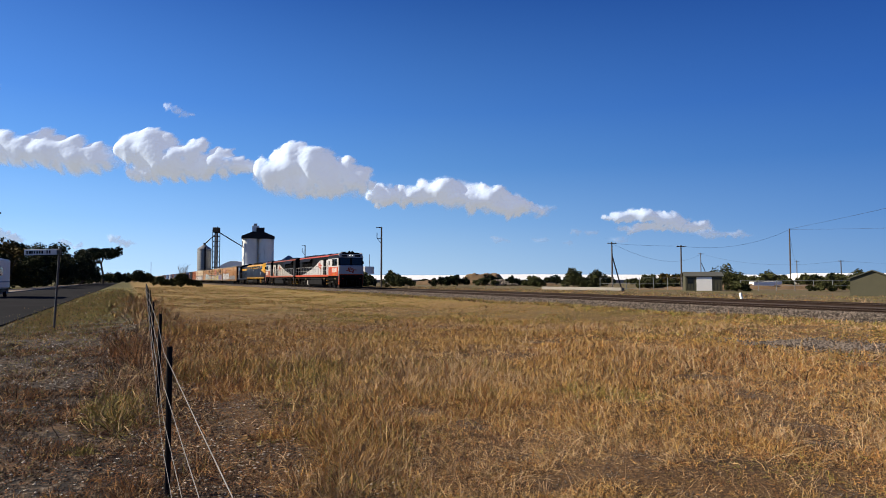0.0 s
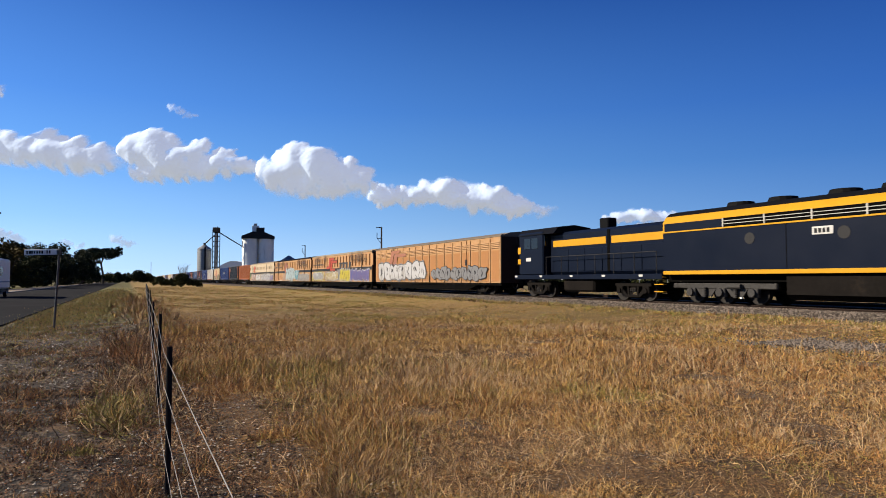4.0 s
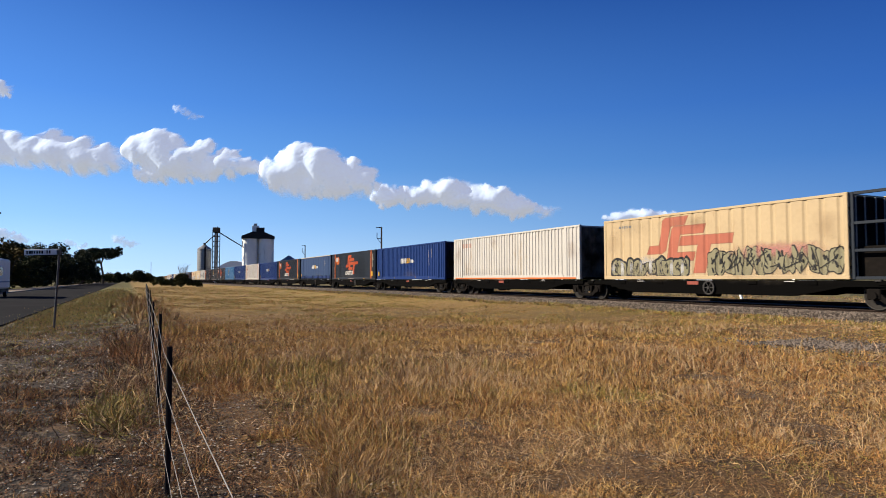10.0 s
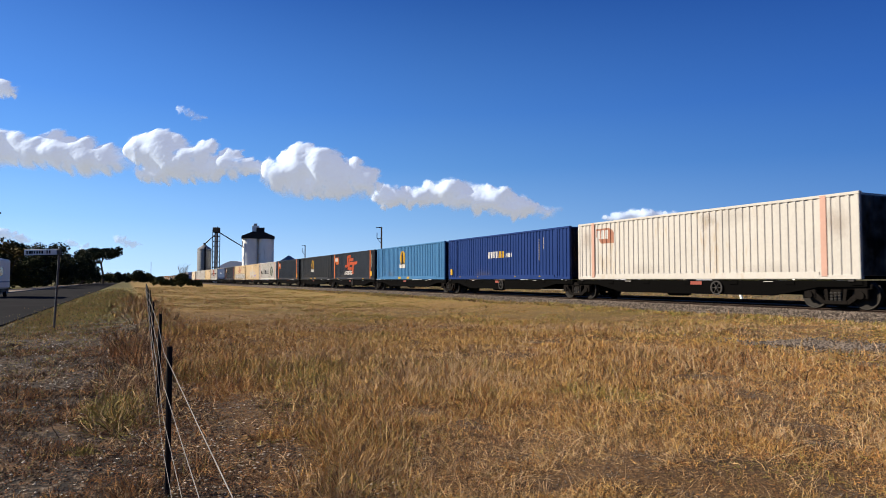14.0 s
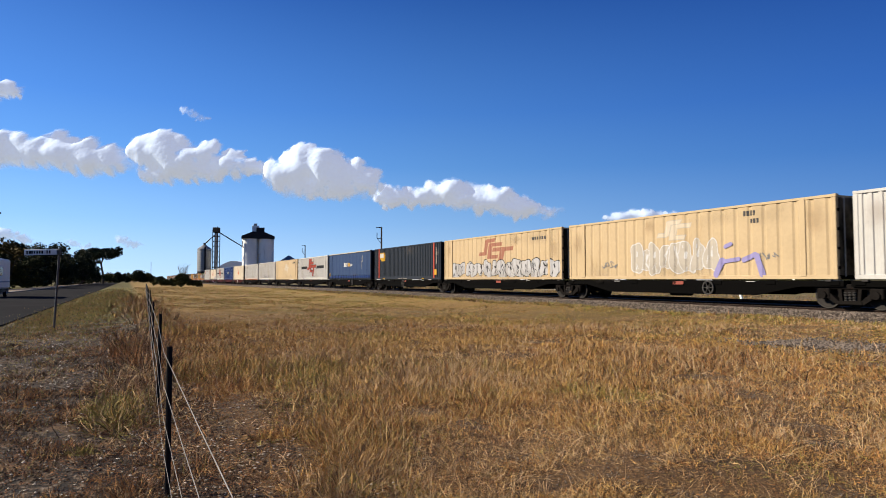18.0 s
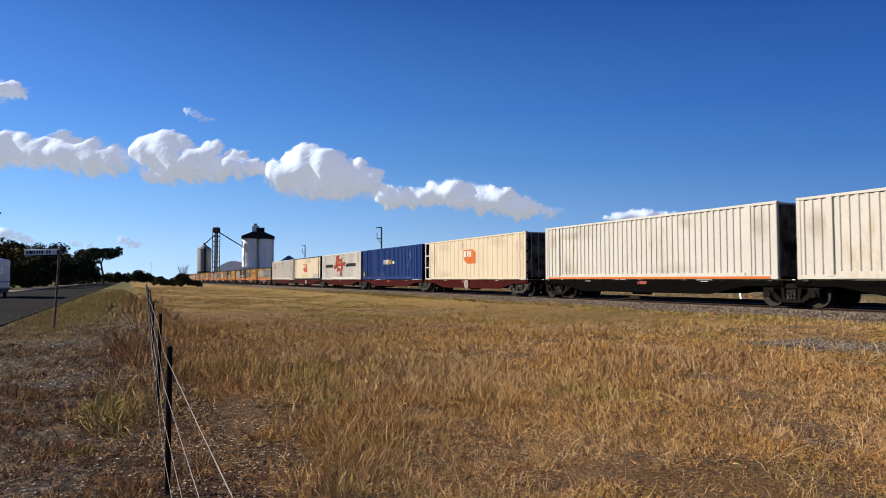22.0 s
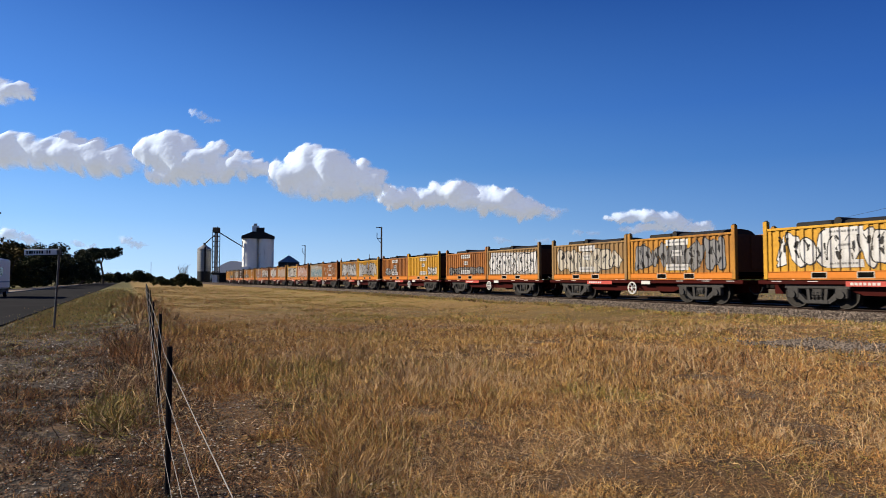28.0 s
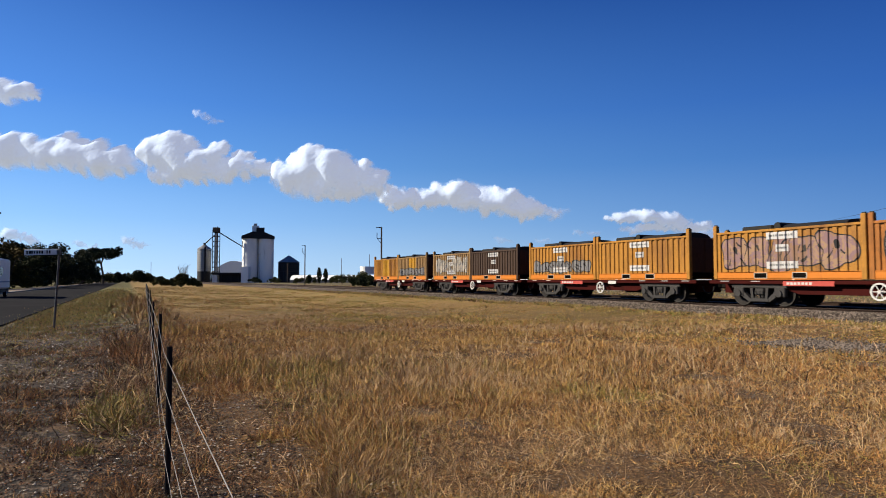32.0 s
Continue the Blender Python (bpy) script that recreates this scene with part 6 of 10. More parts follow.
def spring_mesh():
    s = Shape()
    for x in (-0.14, 0.0, 0.14):
        for k in range(6):
            s.tube((x, -0.02, 0.29 + k * 0.05), (x, -0.02, 0.315 + k * 0.05), 0.062, 8)
    return s.mesh("spring_nest", BOGIE_GREY)


def bogie(parent, x, material):
    sf = shared(("side_frame", material.name), lambda: side_frame_mesh(material))
    b = part("bogie", shared(("bolster", material.name), lambda: Shape().box(-0.2, 0.2, -1.05, 1.05, 0.42, 0.68, 0.04).box(-0.45, 0.45, -0.3, 0.3, 0.62, 0.74, 0.03).mesh("bogie", material)), None, parent, at=(x, 0, 0))
    for y in (-1.0, 1.0):
        part("side_frame", sf, None, b, at=(0, y, 0))
        part("spring_nest", shared("springs", spring_mesh), None, b, at=(0, y, 0))
    for wx in (-0.88, 0.88):
        part("axle", shared("axle", lambda: Shape().tube((0, -1.0, 0), (0, 1.0, 0), 0.075, 10).mesh("axle", WHEEL)), None, b, at=(wx, 0, 0.46))
        for y, turn in ((-0.76, 0), (0.76, 180)):
            part("wheel", shared("wheel", wheel_mesh), None, b, at=pose(wx, y, 0.46, 0, 0, turn))
    for wx in (-0.88, 0.88):
        part("bright_rim", shared("tread", tread_mesh), None, b, at=(wx, -0.765, 0.46))
    return b


def coupler(parent, x, sign):
    part("coupler", shared("coupler", lambda: Shape().box(-0.45, 0.1, -0.09, 0.09, 0.66, 0.88, 0.03).box(0.08, 0.34, -0.15, 0.15, 0.62, 0.94, 0.05).mesh("coupler", BOGIE_DARK)), None, parent, at=pose(x, 0, 0, 0, 0, 0 if sign > 0 else 180))


def brake_hose(parent, x):
    s = Shape()
    pts = [Vector((0.3 * math.cos(a), 0, 0.28 * math.sin(a))) for a in np.linspace(math.pi, 2 * math.pi, 8)]
    for a, b in zip(pts, pts[1:]):
        s.tube(a, b, 0.028, 6)
    part("brake_hose", shared("hose", lambda: s.mesh("brake_hose", RUBBER)), None, parent, at=(x, -0.55, 0.70))


def hand_wheel(parent, x, z, material, y=-1.24):
    def make():
        s = Shape()
        n = 20
        ring = [(math.cos(2 * math.pi * i / n), math.sin(2 * math.pi * i / n)) for i in range(n)]
        s.rings([[(c * r, yy, q * r) for c, q in ring] for r, yy in ((0.29, 0.02), (0.23, 0.02), (0.23, -0.02), (0.29, -0.02), (0.29, 0.02))], False)
        for k in range(6):
            a = math.pi * k / 3
            s.tube((0, 0, 0), (math.cos(a) * 0.25, 0, math.sin(a) * 0.25), 0.02, 5)
        s.tube((0, -0.04, 0), (0, 0.2, 0), 0.06, 8)
        return s.mesh("hand_brake_wheel", material)
    part("hand_brake_wheel", shared(("hand", material.name), make), None, parent, at=(x, y, z))


# ---- five-platform container wagons ----
def deck_mesh(l, material):
    s = Shape()
    for y in (-1.17, 1.02):
        s.prism([(-l / 2, 0.76), (-l / 2 + 1.6, 0.74), (-l / 2 + 3.4, 0.40), (l / 2 - 3.4, 0.40), (l / 2 - 1.6, 0.74), (l / 2, 0.76), (l / 2, 0.95), (-l / 2, 0.95)], "y", y, y + 0.15)
    s.box(-l / 2, l / 2, -0.2, 0.2, 0.5, 0.93)
    for k in range(7):
        x = -l / 2 + 0.3 + (l - 0.6) * k / 6
        s.box(x - 0.18, x + 0.18, -1.2, 1.2, 0.80, 0.955, 0.01)
    return s.mesh("platform", material)


def platform(parent, x, l, material, seed, placard=True):
    pr = random.Random(seed)
    p = part("platform", shared(("deck", round(l, 2), material.name), lambda: deck_mesh(l, material)), None, parent, at=(x, 0, 0))
    for q in (-0.72, 0.72):
        part("twist_lock", shared("lock", lambda: Shape().box(-0.1, 0.1, -1.24, -1.1, 0.92, 0.986, 0.01).mesh("twist_lock", BOGIE_GREY)), None, p, at=(q * l / 2 * 1.3, 0, 0))
    if placard:
        part("placard", shared("placard", lambda: Shape().box(-0.3, 0.3, -1.2, -1.185, 0.78, 0.92).mesh("placard", PLACARD)), None, p, at=(pr.uniform(-0.8, 0.8), 0, 0))
    for q in (-3.6, 3.9):
        part("reflector", shared("reflector", lambda: Shape().box(-0.2, 0.2, -1.185, -1.176, 0.905, 0.93).mesh("reflector", PLAIN_WHITE)), None, p, at=(q, 0, 0))
    part("brake_tank", shared("tank", lambda: Shape().tube((-0.6, -0.75, 0.45), (0.5, -0.75, 0.45), 0.16, 10).box(0.8, 1.5, -0.95, -0.6, 0.4, 0.62, 0.02).mesh("brake_tank", BOGIE_DARK)), None, p, at=(pr.uniform(-1, 1), 0, 0))
    if seed % 2 == 0:
        hand_wheel(p, pr.uniform(-0.2, 2.6), 0.66, BOGIE_GREY if material is BLACK else PLAIN_WHITE)
    return p


def five_pack(centres, material, label):
    mid = sum(centres) / 5
    t = rolling(thing("container_wagon", label, "freight wagon", group="container wagons"), mid)
    for i, c in enumerate(centres):
        platform(t, c - mid, 14.95, material, int(abs(c)))
    gear = BOGIE_DARK if material is BLACK else BOGIE_GREY
    for a, b in zip(centres, centres[1:]):
        bogie(t, (a + b) / 2 - mid, gear)
    bogie(t, centres[0] - mid + 6.35, gear)
    bogie(t, centres[-1] - mid - 6.35, gear)
    coupler(t, centres[0] - mid + 7.6, 1)
    coupler(t, centres[-1] - mid - 7.6, -1)
    brake_hose(t, centres[0] - mid + 7.7)
    return t


# ---- containers ----
def ribs(l, pitch, valley, depth):
    """The relief of a corrugated wall along x: depth at x and the places where it bends."""
    n = round(l / pitch)
    pitch = l / n
    out, slope = (1 - valley) * pitch * 0.72, (1 - valley) * pitch * 0.14
    breaks = []
    for k in range(n):
        a = -l / 2 + k * pitch
        breaks += [a, a + out, a + out + slope, a + pitch - slope]

    def at(x):
        q = (x + l / 2) % pitch
        if q <= out:
            return 0.0
        if q < out + slope:
            return depth * (q - out) / slope
        if q <= pitch - slope:
            return depth
        return depth * (pitch - q) / slope
    return at, sorted(set(breaks)) + [l / 2]


def wall_mesh(name, l, z0, z1, y, at, breaks, material, sign=-1):
    s = Shape()
    pts = sorted(set([-l / 2, *[b for b in breaks if -l / 2 < b < l / 2], l / 2]))
    ring = [(x, y - sign * at(x)) for x in pts] + [(l / 2, y - sign * 0.09), (-l / 2, y - sign * 0.09)]
    s.prism(ring, "z", z0, z1)
    return s.mesh(name, material)


FLOOR = 0.99


def container(c, material, l=14.63, h=2.896, style="ribbed", post=None, end="plain", label="", marks_fn=None, end_material=None, frame_material=None, skirt=True):
    t = rolling(thing("shipping_container", label, "shipping container", group="containers on the train"), c)
    half, w = l / 2, 1.22
    z0, z1 = FLOOR, FLOOR + h
    post = post or material
    frame_material = frame_material or material
    if style == "ribbed":
        at, br = ribs(l - 0.3, 0.32, 0.42, 0.036)
    elif style == "panel":
        at, br = ribs(l - 0.3, 0.62, 0.11, 0.034)
    else:
        at, br = ribs(l - 0.3, 1.2, 0.5, 0.012)
    key = (style, round(l, 2), round(h, 2), material.name)
    near = part("side_wall", shared((*key, "near"), lambda: wall_mesh("side_wall", l - 0.24, z0 + 0.14, z1 - 0.1, -w + 0.022, at, br, material)), None, t)
    part("side_wall", shared((*key, "far"), lambda: wall_mesh("side_wall", l - 0.24, z0 + 0.14, z1 - 0.1, w - 0.022, at, br, material, 1)), None, t)

    def top():
        s = Shape()
        for k in range(24):
            a, b = -half + 0.1 + (l - 0.2) * k / 24, -half + 0.1 + (l - 0.2) * (k + 0.6) / 24
            s.box(a, b, -w + 0.08, w - 0.08, z1 - 0.06, z1 - 0.012)
        return s.box(-half + 0.06, half - 0.06, -w + 0.06, w - 0.06, z1 - 0.1, z1 - 0.04).mesh("roof", material)
    part("roof", shared((*key, "roof"), top), None, t)
    part("floor", shared((round(l, 2), "floor"), lambda: Shape().box(-half + 0.1, half - 0.1, -w + 0.05, w - 0.05, z0 + 0.02, z0 + 0.14).mesh("floor", BLACK)), None, t)
    fm = frame_material
    for y in (-w, w - 0.09):
        part("top_rail", shared((round(l, 2), round(h, 2), fm.name, "tr"), lambda: Shape().box(-half + 0.1, half - 0.1, 0, 0.09, z1 - 0.11, z1 - 0.01, 0.012).mesh("top_rail", fm)), None, t, at=(0, y, 0))
        part("bottom_rail", shared((round(l, 2), fm.name, "br"), lambda: Shape().box(-half + 0.1, half - 0.1, 0, 0.09, z0 + 0.01, z0 + 0.16, 0.012).mesh("bottom_rail", fm)), None, t, at=(0, y, 0))
        for x in (-half, half - 0.16):
            part("corner_post", shared((round(h, 2), fm.name, "cp"), lambda: Shape().box(0, 0.16, 0, 0.12, z0 + 0.1, z1 - 0.1, 0.015).mesh("corner_post", fm)), None, t, at=(x, y if y < 0 else w - 0.12, 0))
            for z in (z0, z1 - 0.12):
                part("corner_casting", shared((fm.name, "cc"), lambda: Shape().box(-0.005, 0.173, -0.005, 0.165, 0, 0.118, 0.02).mesh("corner_casting", fm)), None, t, at=(x, y if y < 0 else w - 0.16, z))
        if l > 13:
            for x in (-6.1, 6.1):
                part("lifting_post", shared((round(h, 2), post.name, "lp"), lambda: Shape().box(-0.11, 0.11, 0, 0.07, z0 + 0.1, z1 - 0.03, 0.012).mesh("lifting_post", post)), None, t, at=(x, y + (-0.012 if y < 0 else 0.032), 0))
    if skirt:
        part("skirt", shared((round(l, 2), fm.name, "sk"), lambda: Shape().box(-half + 1.4, half - 1.4, -w - 0.008, -w + 0.04, z0 + 0.03, z0 + 0.27, 0.008).mesh("skirt", fm)), None, t)
    em = end_material or material
    for x, sg in ((half, 1), (-half, -1)):
        if end == "doors" and sg > 0:
            for q in (-1, 1):
                d = part("door", shared((round(h, 2), em.name, "door", q), lambda: Shape().box(-0.06, -0.02, min(0.01 * q, 1.12 * q), max(0.01 * q, 1.12 * q), z0 + 0.15, z1 - 0.12, 0.01).mesh("door", em)), None, t, at=(x, 0, 0))
                for yy in (0.3, 0.8):
                    part("locking_rod", shared((round(h, 2), "rod"), lambda: Shape().tube((0, 0, z0 + 0.1), (0, 0, z1 - 0.1), 0.025, 6).mesh("locking_rod", GALV)), None, d, at=(0.012, yy * q, 0))
                for k in range(4):
                    part("hinge", shared(("hinge", em.name), lambda: Shape().box(-0.03, 0.03, -0.06, 0.06, -0.05, 0.05, 0.01).mesh("hinge", BOGIE_DARK)), None, d, at=(0.0, 1.12 * q, z0 + 0.4 + 0.65 * k))
        else:
            def end_mesh():
                s = Shape()
                n = 9
                for k in range(n):
                    a = -1.1 + 2.2 * k / n
                    s.box(-0.07, -0.015, a, a + 2.2 / n * 0.55, z0 + 0.15, z1 - 0.12, 0.012)
                return s.box(-0.09, -0.05, -1.12, 1.12, z0 + 0.12, z1 - 0.1).mesh("end_wall", em)
            part("end_wall", shared((round(h, 2), em.name, "end"), end_mesh), None, t, at=pose(x, 0, 0, 0, 0, 0 if sg > 0 else 180))
    # dark film on the +x end only: shade painted over it along with soot
    part("soot_film", shared((round(l, 2), round(h, 2), "soot"), lambda: Shape().add([(half + 0.004, -1.09, z0 + 0.13), (half + 0.004, 1.09, z0 + 0.13), (half + 0.004, 1.09, z1 - 0.12), (half + 0.004, -1.09, z1 - 0.12)], [(0, 1, 2, 3)]).mesh("soot_film", END_SOOT_SHADE)), None, t)
    yy = -w + 0.022
    pr = random.Random(int(-c))
    pale = material.name in ("container_bone_white", "container_off_white", "container_cream", "container_pale_cream")
    for k in range(3 if pale else 1):
        smudge(near, "grime", pr.uniform(-half + 1.2, half - 1.2), z0 + pr.choice((0.35, 0.45, h - 0.45)), pr.uniform(2.4, 5.0), pr.uniform(0.6, 1.2), yy - 0.0185 - 0.0003 * k, MIST_GRIME)
    if pale:
        for q in (-1, 1):
            smudge(near, "rust_stain", q * (half - 0.75), z0 + h * pr.uniform(0.55, 0.8), 1.3, 1.5, yy - 0.0215, MIST_RUST)
        smudge(near, "rust_stain", pr.uniform(-3, 3), z0 + h - 0.5, 1.0, 0.9, yy - 0.0218, MIST_RUST)
        streaks = []
        for k in range(14):
            x, top = pr.uniform(-half + 0.5, half - 0.5), z0 + h - 0.12
            streaks.append([(x - 0.014, top), (x + 0.014, top), (x + 0.006, top - pr.uniform(0.2, 1.1)), (x - 0.004, top - 0.2)])
        part("rust_run", marks(streaks, yy, at, breaks=br, lift=0.002, creep=0.00003), MIST_RUST, near)
    if marks_fn:
        marks_fn(near, yy, at, br, half, z0, h)
    return t


def fx(half, a):
    return -half + 2 * half * a


def unit_marks(dark=False):
    def put(p, y, at, br, half, z0, h):
        x = lambda a: fx(half, a)
        part("lettering", marks(bars(x(0.395), x(0.487), z0 + 1.38, z0 + 1.80, 4), y, at, breaks=br), PLAIN_WHITE, p)
        part("lettering", marks(bars(x(0.49), x(0.540), z0 + 1.38, z0 + 1.80, 2, seed=2), y, at, breaks=br), SIGN_YELLOW, p)
        part("lettering", marks(bars(x(0.546), x(0.604), z0 + 1.40, z0 + 1.66, 4, 0.0), y, at, breaks=br), PLAIN_WHITE, p)
        part("serial_mark", marks([*[[(x(0.80), z0 + 1.1 + 0.14 * k), (x(0.8035), z0 + 1.1 + 0.14 * k), (x(0.8035), z0 + 1.2 + 0.14 * k), (x(0.80), z0 + 1.2 + 0.14 * k)] for k in range(9)], *[[(x(0.828), z0 + 1.75 + 0.14 * k), (x(0.832), z0 + 1.75 + 0.14 * k), (x(0.832), z0 + 1.85 + 0.14 * k), (x(0.828), z0 + 1.85 + 0.14 * k)] for k in range(5)]], y, at, breaks=br), SPRAY_PALE, p)
        part("warning_plate", marks([[(x(0.025), z0 + 0.32), (x(0.045), z0 + 0.32), (x(0.045), z0 + 0.75), (x(0.025), z0 + 0.75)]], y - 0.04), SIGN_YELLOW, p)
        part("handling_mark", marks([[(x(q), z0 + 0.16), (x(q + 0.014), z0 + 0.16), (x(q + 0.007), z0 + 0.24)] for q in (0.12, 0.3, 0.62, 0.8)], y - 0.035), SIGN_YELLOW, p)
    return put


def scf_marks(colour, logo=False, faded=False):
    def put(p, y, at, br, half, z0, h):
        x = lambda a: fx(half, a)
        part("company_patch", marks([[(x(0.095), z0 + h * 0.86), (x(0.175), z0 + h * 0.86), (x(0.19), z0 + h * 0.80), (x(0.19), z0 + h * 0.585), (x(0.122), z0 + h * 0.585), (x(0.095), z0 + h * 0.68)]], y, at, breaks=br), colour, p)
        part("lettering", marks(bars(x(0.096), x(0.162), z0 + h * 0.70, z0 + h * 0.83, 3, 0.05, 0.2), y, at, breaks=br, lift=0.009), PLAIN_WHITE, p)
        if logo:
            put_emblem(p, x(0.35), x(0.635), z0 + h * 0.20, z0 + h * 0.90, y, at, br, LOGO_ORANGE, BAND_BLACK)
            lettering("LOGISTICS", x(0.437), z0 + h * 0.185, 0.56, y - 0.012, PLAIN_WHITE, p, 0.3, 0.97, 0.018)
        part("warning_plate", marks([[(x(0.925), z0 + 0.35), (x(0.953), z0 + 0.35), (x(0.953), z0 + 0.80), (x(0.925), z0 + 0.80)]], y - 0.035), SIGN_YELLOW, p)
        part("handling_mark", marks([[(x(q), z0 + 0.05), (x(q + 0.03), z0 + 0.05), (x(q + 0.03), z0 + 0.13), (x(q), z0 + 0.13)] for q in (0.16, 0.76)], y - 0.035), SIGN_YELLOW, p)
        part("lettering", marks(bars(x(0.42), x(0.55), z0 + 0.07, z0 + 0.125, 22, 0, 0.4), y - 0.035), SPRAY_PALE, p)
        part("serial_mark", marks([[(x(0.935), z0 + 1.2), (x(0.943), z0 + 1.2), (x(0.943), z0 + 2.5), (x(0.935), z0 + 2.5)], [(x(0.96), z0 + 1.9), (x(0.968), z0 + 1.9), (x(0.968), z0 + 2.5), (x(0.96), z0 + 2.5)]], y, at, breaks=br), SPRAY_PALE, p)
    return put


def band_marks(p, y, at, br, half, z0, h):
    x = lambda a: fx(half, a)
    part("black_band", marks([[(x(0.115), z0 + h * 0.48), (x(0.315), z0 + h * 0.48), (x(0.322), z0 + h * 0.60), (x(0.115), z0 + h * 0.60)]], y, at, breaks=br), BAND_BLACK, p)
    part("black_band", marks([[(x(0.648), z0 + h * 0.48), (x(0.885), z0 + h * 0.48), (x(0.885), z0 + h * 0.60), (x(0.655), z0 + h * 0.60)]], y, at, breaks=br), BAND_BLACK, p)
    put_emblem(p, x(0.335), x(0.645), z0 + h * 0.16, z0 + h * 0.92, y, at, br, LOGO_RED, BAND_BLACK)
    scribble(p, x(0.17), x(0.24), z0 + 0.1, z0 + 0.3, 3, SPRAY_GREY, y - 0.04, seed=5)


def patch_marks(colour, a0, a1, z_0, z_1, tagged_too=None):
    def put(p, y, at, br, half, z0, h):
        x = lambda a: fx(half, a)
        w = a1 - a0
        part("company_patch", marks([[(x(a0), z0 + h * z_1), (x(a0 + w * 0.75), z0 + h * z_1), (x(a1), z0 + h * (z_1 - 0.08)), (x(a1), z0 + h * z_0), (x(a0 + w * 0.3), z0 + h * z_0), (x(a0), z0 + h * (z_0 + 0.12))]], y, at, breaks=br), colour, p)
        part("lettering", marks(bars(x(a0 + w * 0.04), x(a0 + w * 0.72), z0 + h * (z_1 - 0.18), z0 + h * (z_1 - 0.03), 3, 0.05), y, at, breaks=br, lift=0.009), PLAIN_WHITE, p)
        if tagged_too:
            tag(p, x(0.72), x(0.90), z0 + 0.15, z0 + 0.75, 4, CHROME_WHITE, SPRAY_BLUE, y, at, br, 12)
    return put


NAVY = paint("container_navy_blue", (0.016, 0.045, 0.19), 0.42, 0.10, (0.05, 0.05, 0.06), spec=0.1)
STEEL_BLUE = paint("curtain_steel_blue", (0.037, 0.07, 0.165), 0.6, 0.12, (0.1, 0.12, 0.17), spec=0.08)
LIGHT_BLUE = paint("container_light_blue", (0.06, 0.20, 0.42), 0.45, 0.15)
CHARCOAL = paint("container_charcoal", (0.034, 0.042, 0.056), 0.5, 0.12, (0.09, 0.08, 0.07), spec=0.06)
DARK_GREY = paint("container_dark_grey", (0.042, 0.046, 0.052), 0.5, 0.12, (0.1, 0.09, 0.075), spec=0.06)
ORANGE_BOX = paint("container_orange_brown", (0.40, 0.125, 0.04), 0.5, 0.15, (0.2, 0.07, 0.03))
BONE = paint("container_bone_white", (0.66, 0.635, 0.595), 0.5, 0.30, (0.52, 0.38, 0.23))
OFF_WHITE = paint("container_off_white", (0.66, 0.65, 0.62), 0.5, 0.30, (0.46, 0.35, 0.24))
CREAM = paint("container_cream", (0.63, 0.48, 0.285), 0.5, 0.25, (0.44, 0.29, 0.14))
PALE_CREAM = paint("container_pale_cream", (0.70, 0.61, 0.47), 0.5, 0.22, (0.58, 0.44, 0.27))


def cream_tagged(seed, fill, outline, a0, a1, z1=1.1, logo=True, pale=False):
    def put(p, y, at, br, half, z0, h):
        x = lambda a: fx(half, a)
        if logo:
            e0, e1, b0, b1 = (0.43, 0.63, 0.36, 0.80) if pale else (0.36, 0.66, 0.34, 0.92)
            put_emblem(p, x(e0), x(e1), z0 + h * b0, z0 + h * b1, y, at, br, PALE_CREAM if pale else LOGO_FADED, SPRAY_PALE if pale else None)
        if fill:
            tag(p, x(a0), x(a1), z0 + 0.12, z0 + z1, 9, fill, outline, y, at, br, seed)
        part("lettering", marks(bars(x(0.80), x(0.9), z0 + h * 0.80, z0 + h * 0.86, 6, 0), y, at, breaks=br), FADED_INK, p)
    return put


LOGO_FADED = paint("faded_logo_red", (0.40, 0.17, 0.11), 0.6, 0.25, (0.5, 0.35, 0.2))


def reefer_marks(p, y, at, br, half, z0, h):
    """A large faded emblem between two khaki sprayed words."""
    x = lambda a: fx(half, a)
    put_emblem(p, x(0.245), x(0.63), z0 + h * 0.10, z0 + h * 0.93, y, at, br, LOGO_PALE_RED, LOGO_FADED)
    smudge(p, "spray_drift", x(0.78), z0 + 1.1, 5.2, 0.8, y - 0.006, MIST_PINK)
    tag(p, x(0.05), x(0.45), z0 + 0.08, z0 + 0.98, 6, SPRAY_KHAKI, SPRAY_BLACK, y, at, br, 63, halo=CHROME_WHITE)
    tag(p, x(0.53), x(0.985), z0 + 0.08, z0 + 1.25, 8, SPRAY_KHAKI, SPRAY_BLACK, y, at, br, 64)
    scribble(p, x(0.55), x(0.97), z0 + 0.3, z0 + 1.25, 8, SPRAY_BLACK, y - 0.02, at, br, 65, 0.016)
    part("lettering", marks(bars(x(0.09), x(0.16), z0 + h * 0.84, z0 + h * 0.88, 5, 0), y, at, breaks=br), SPRAY_GREY, p)


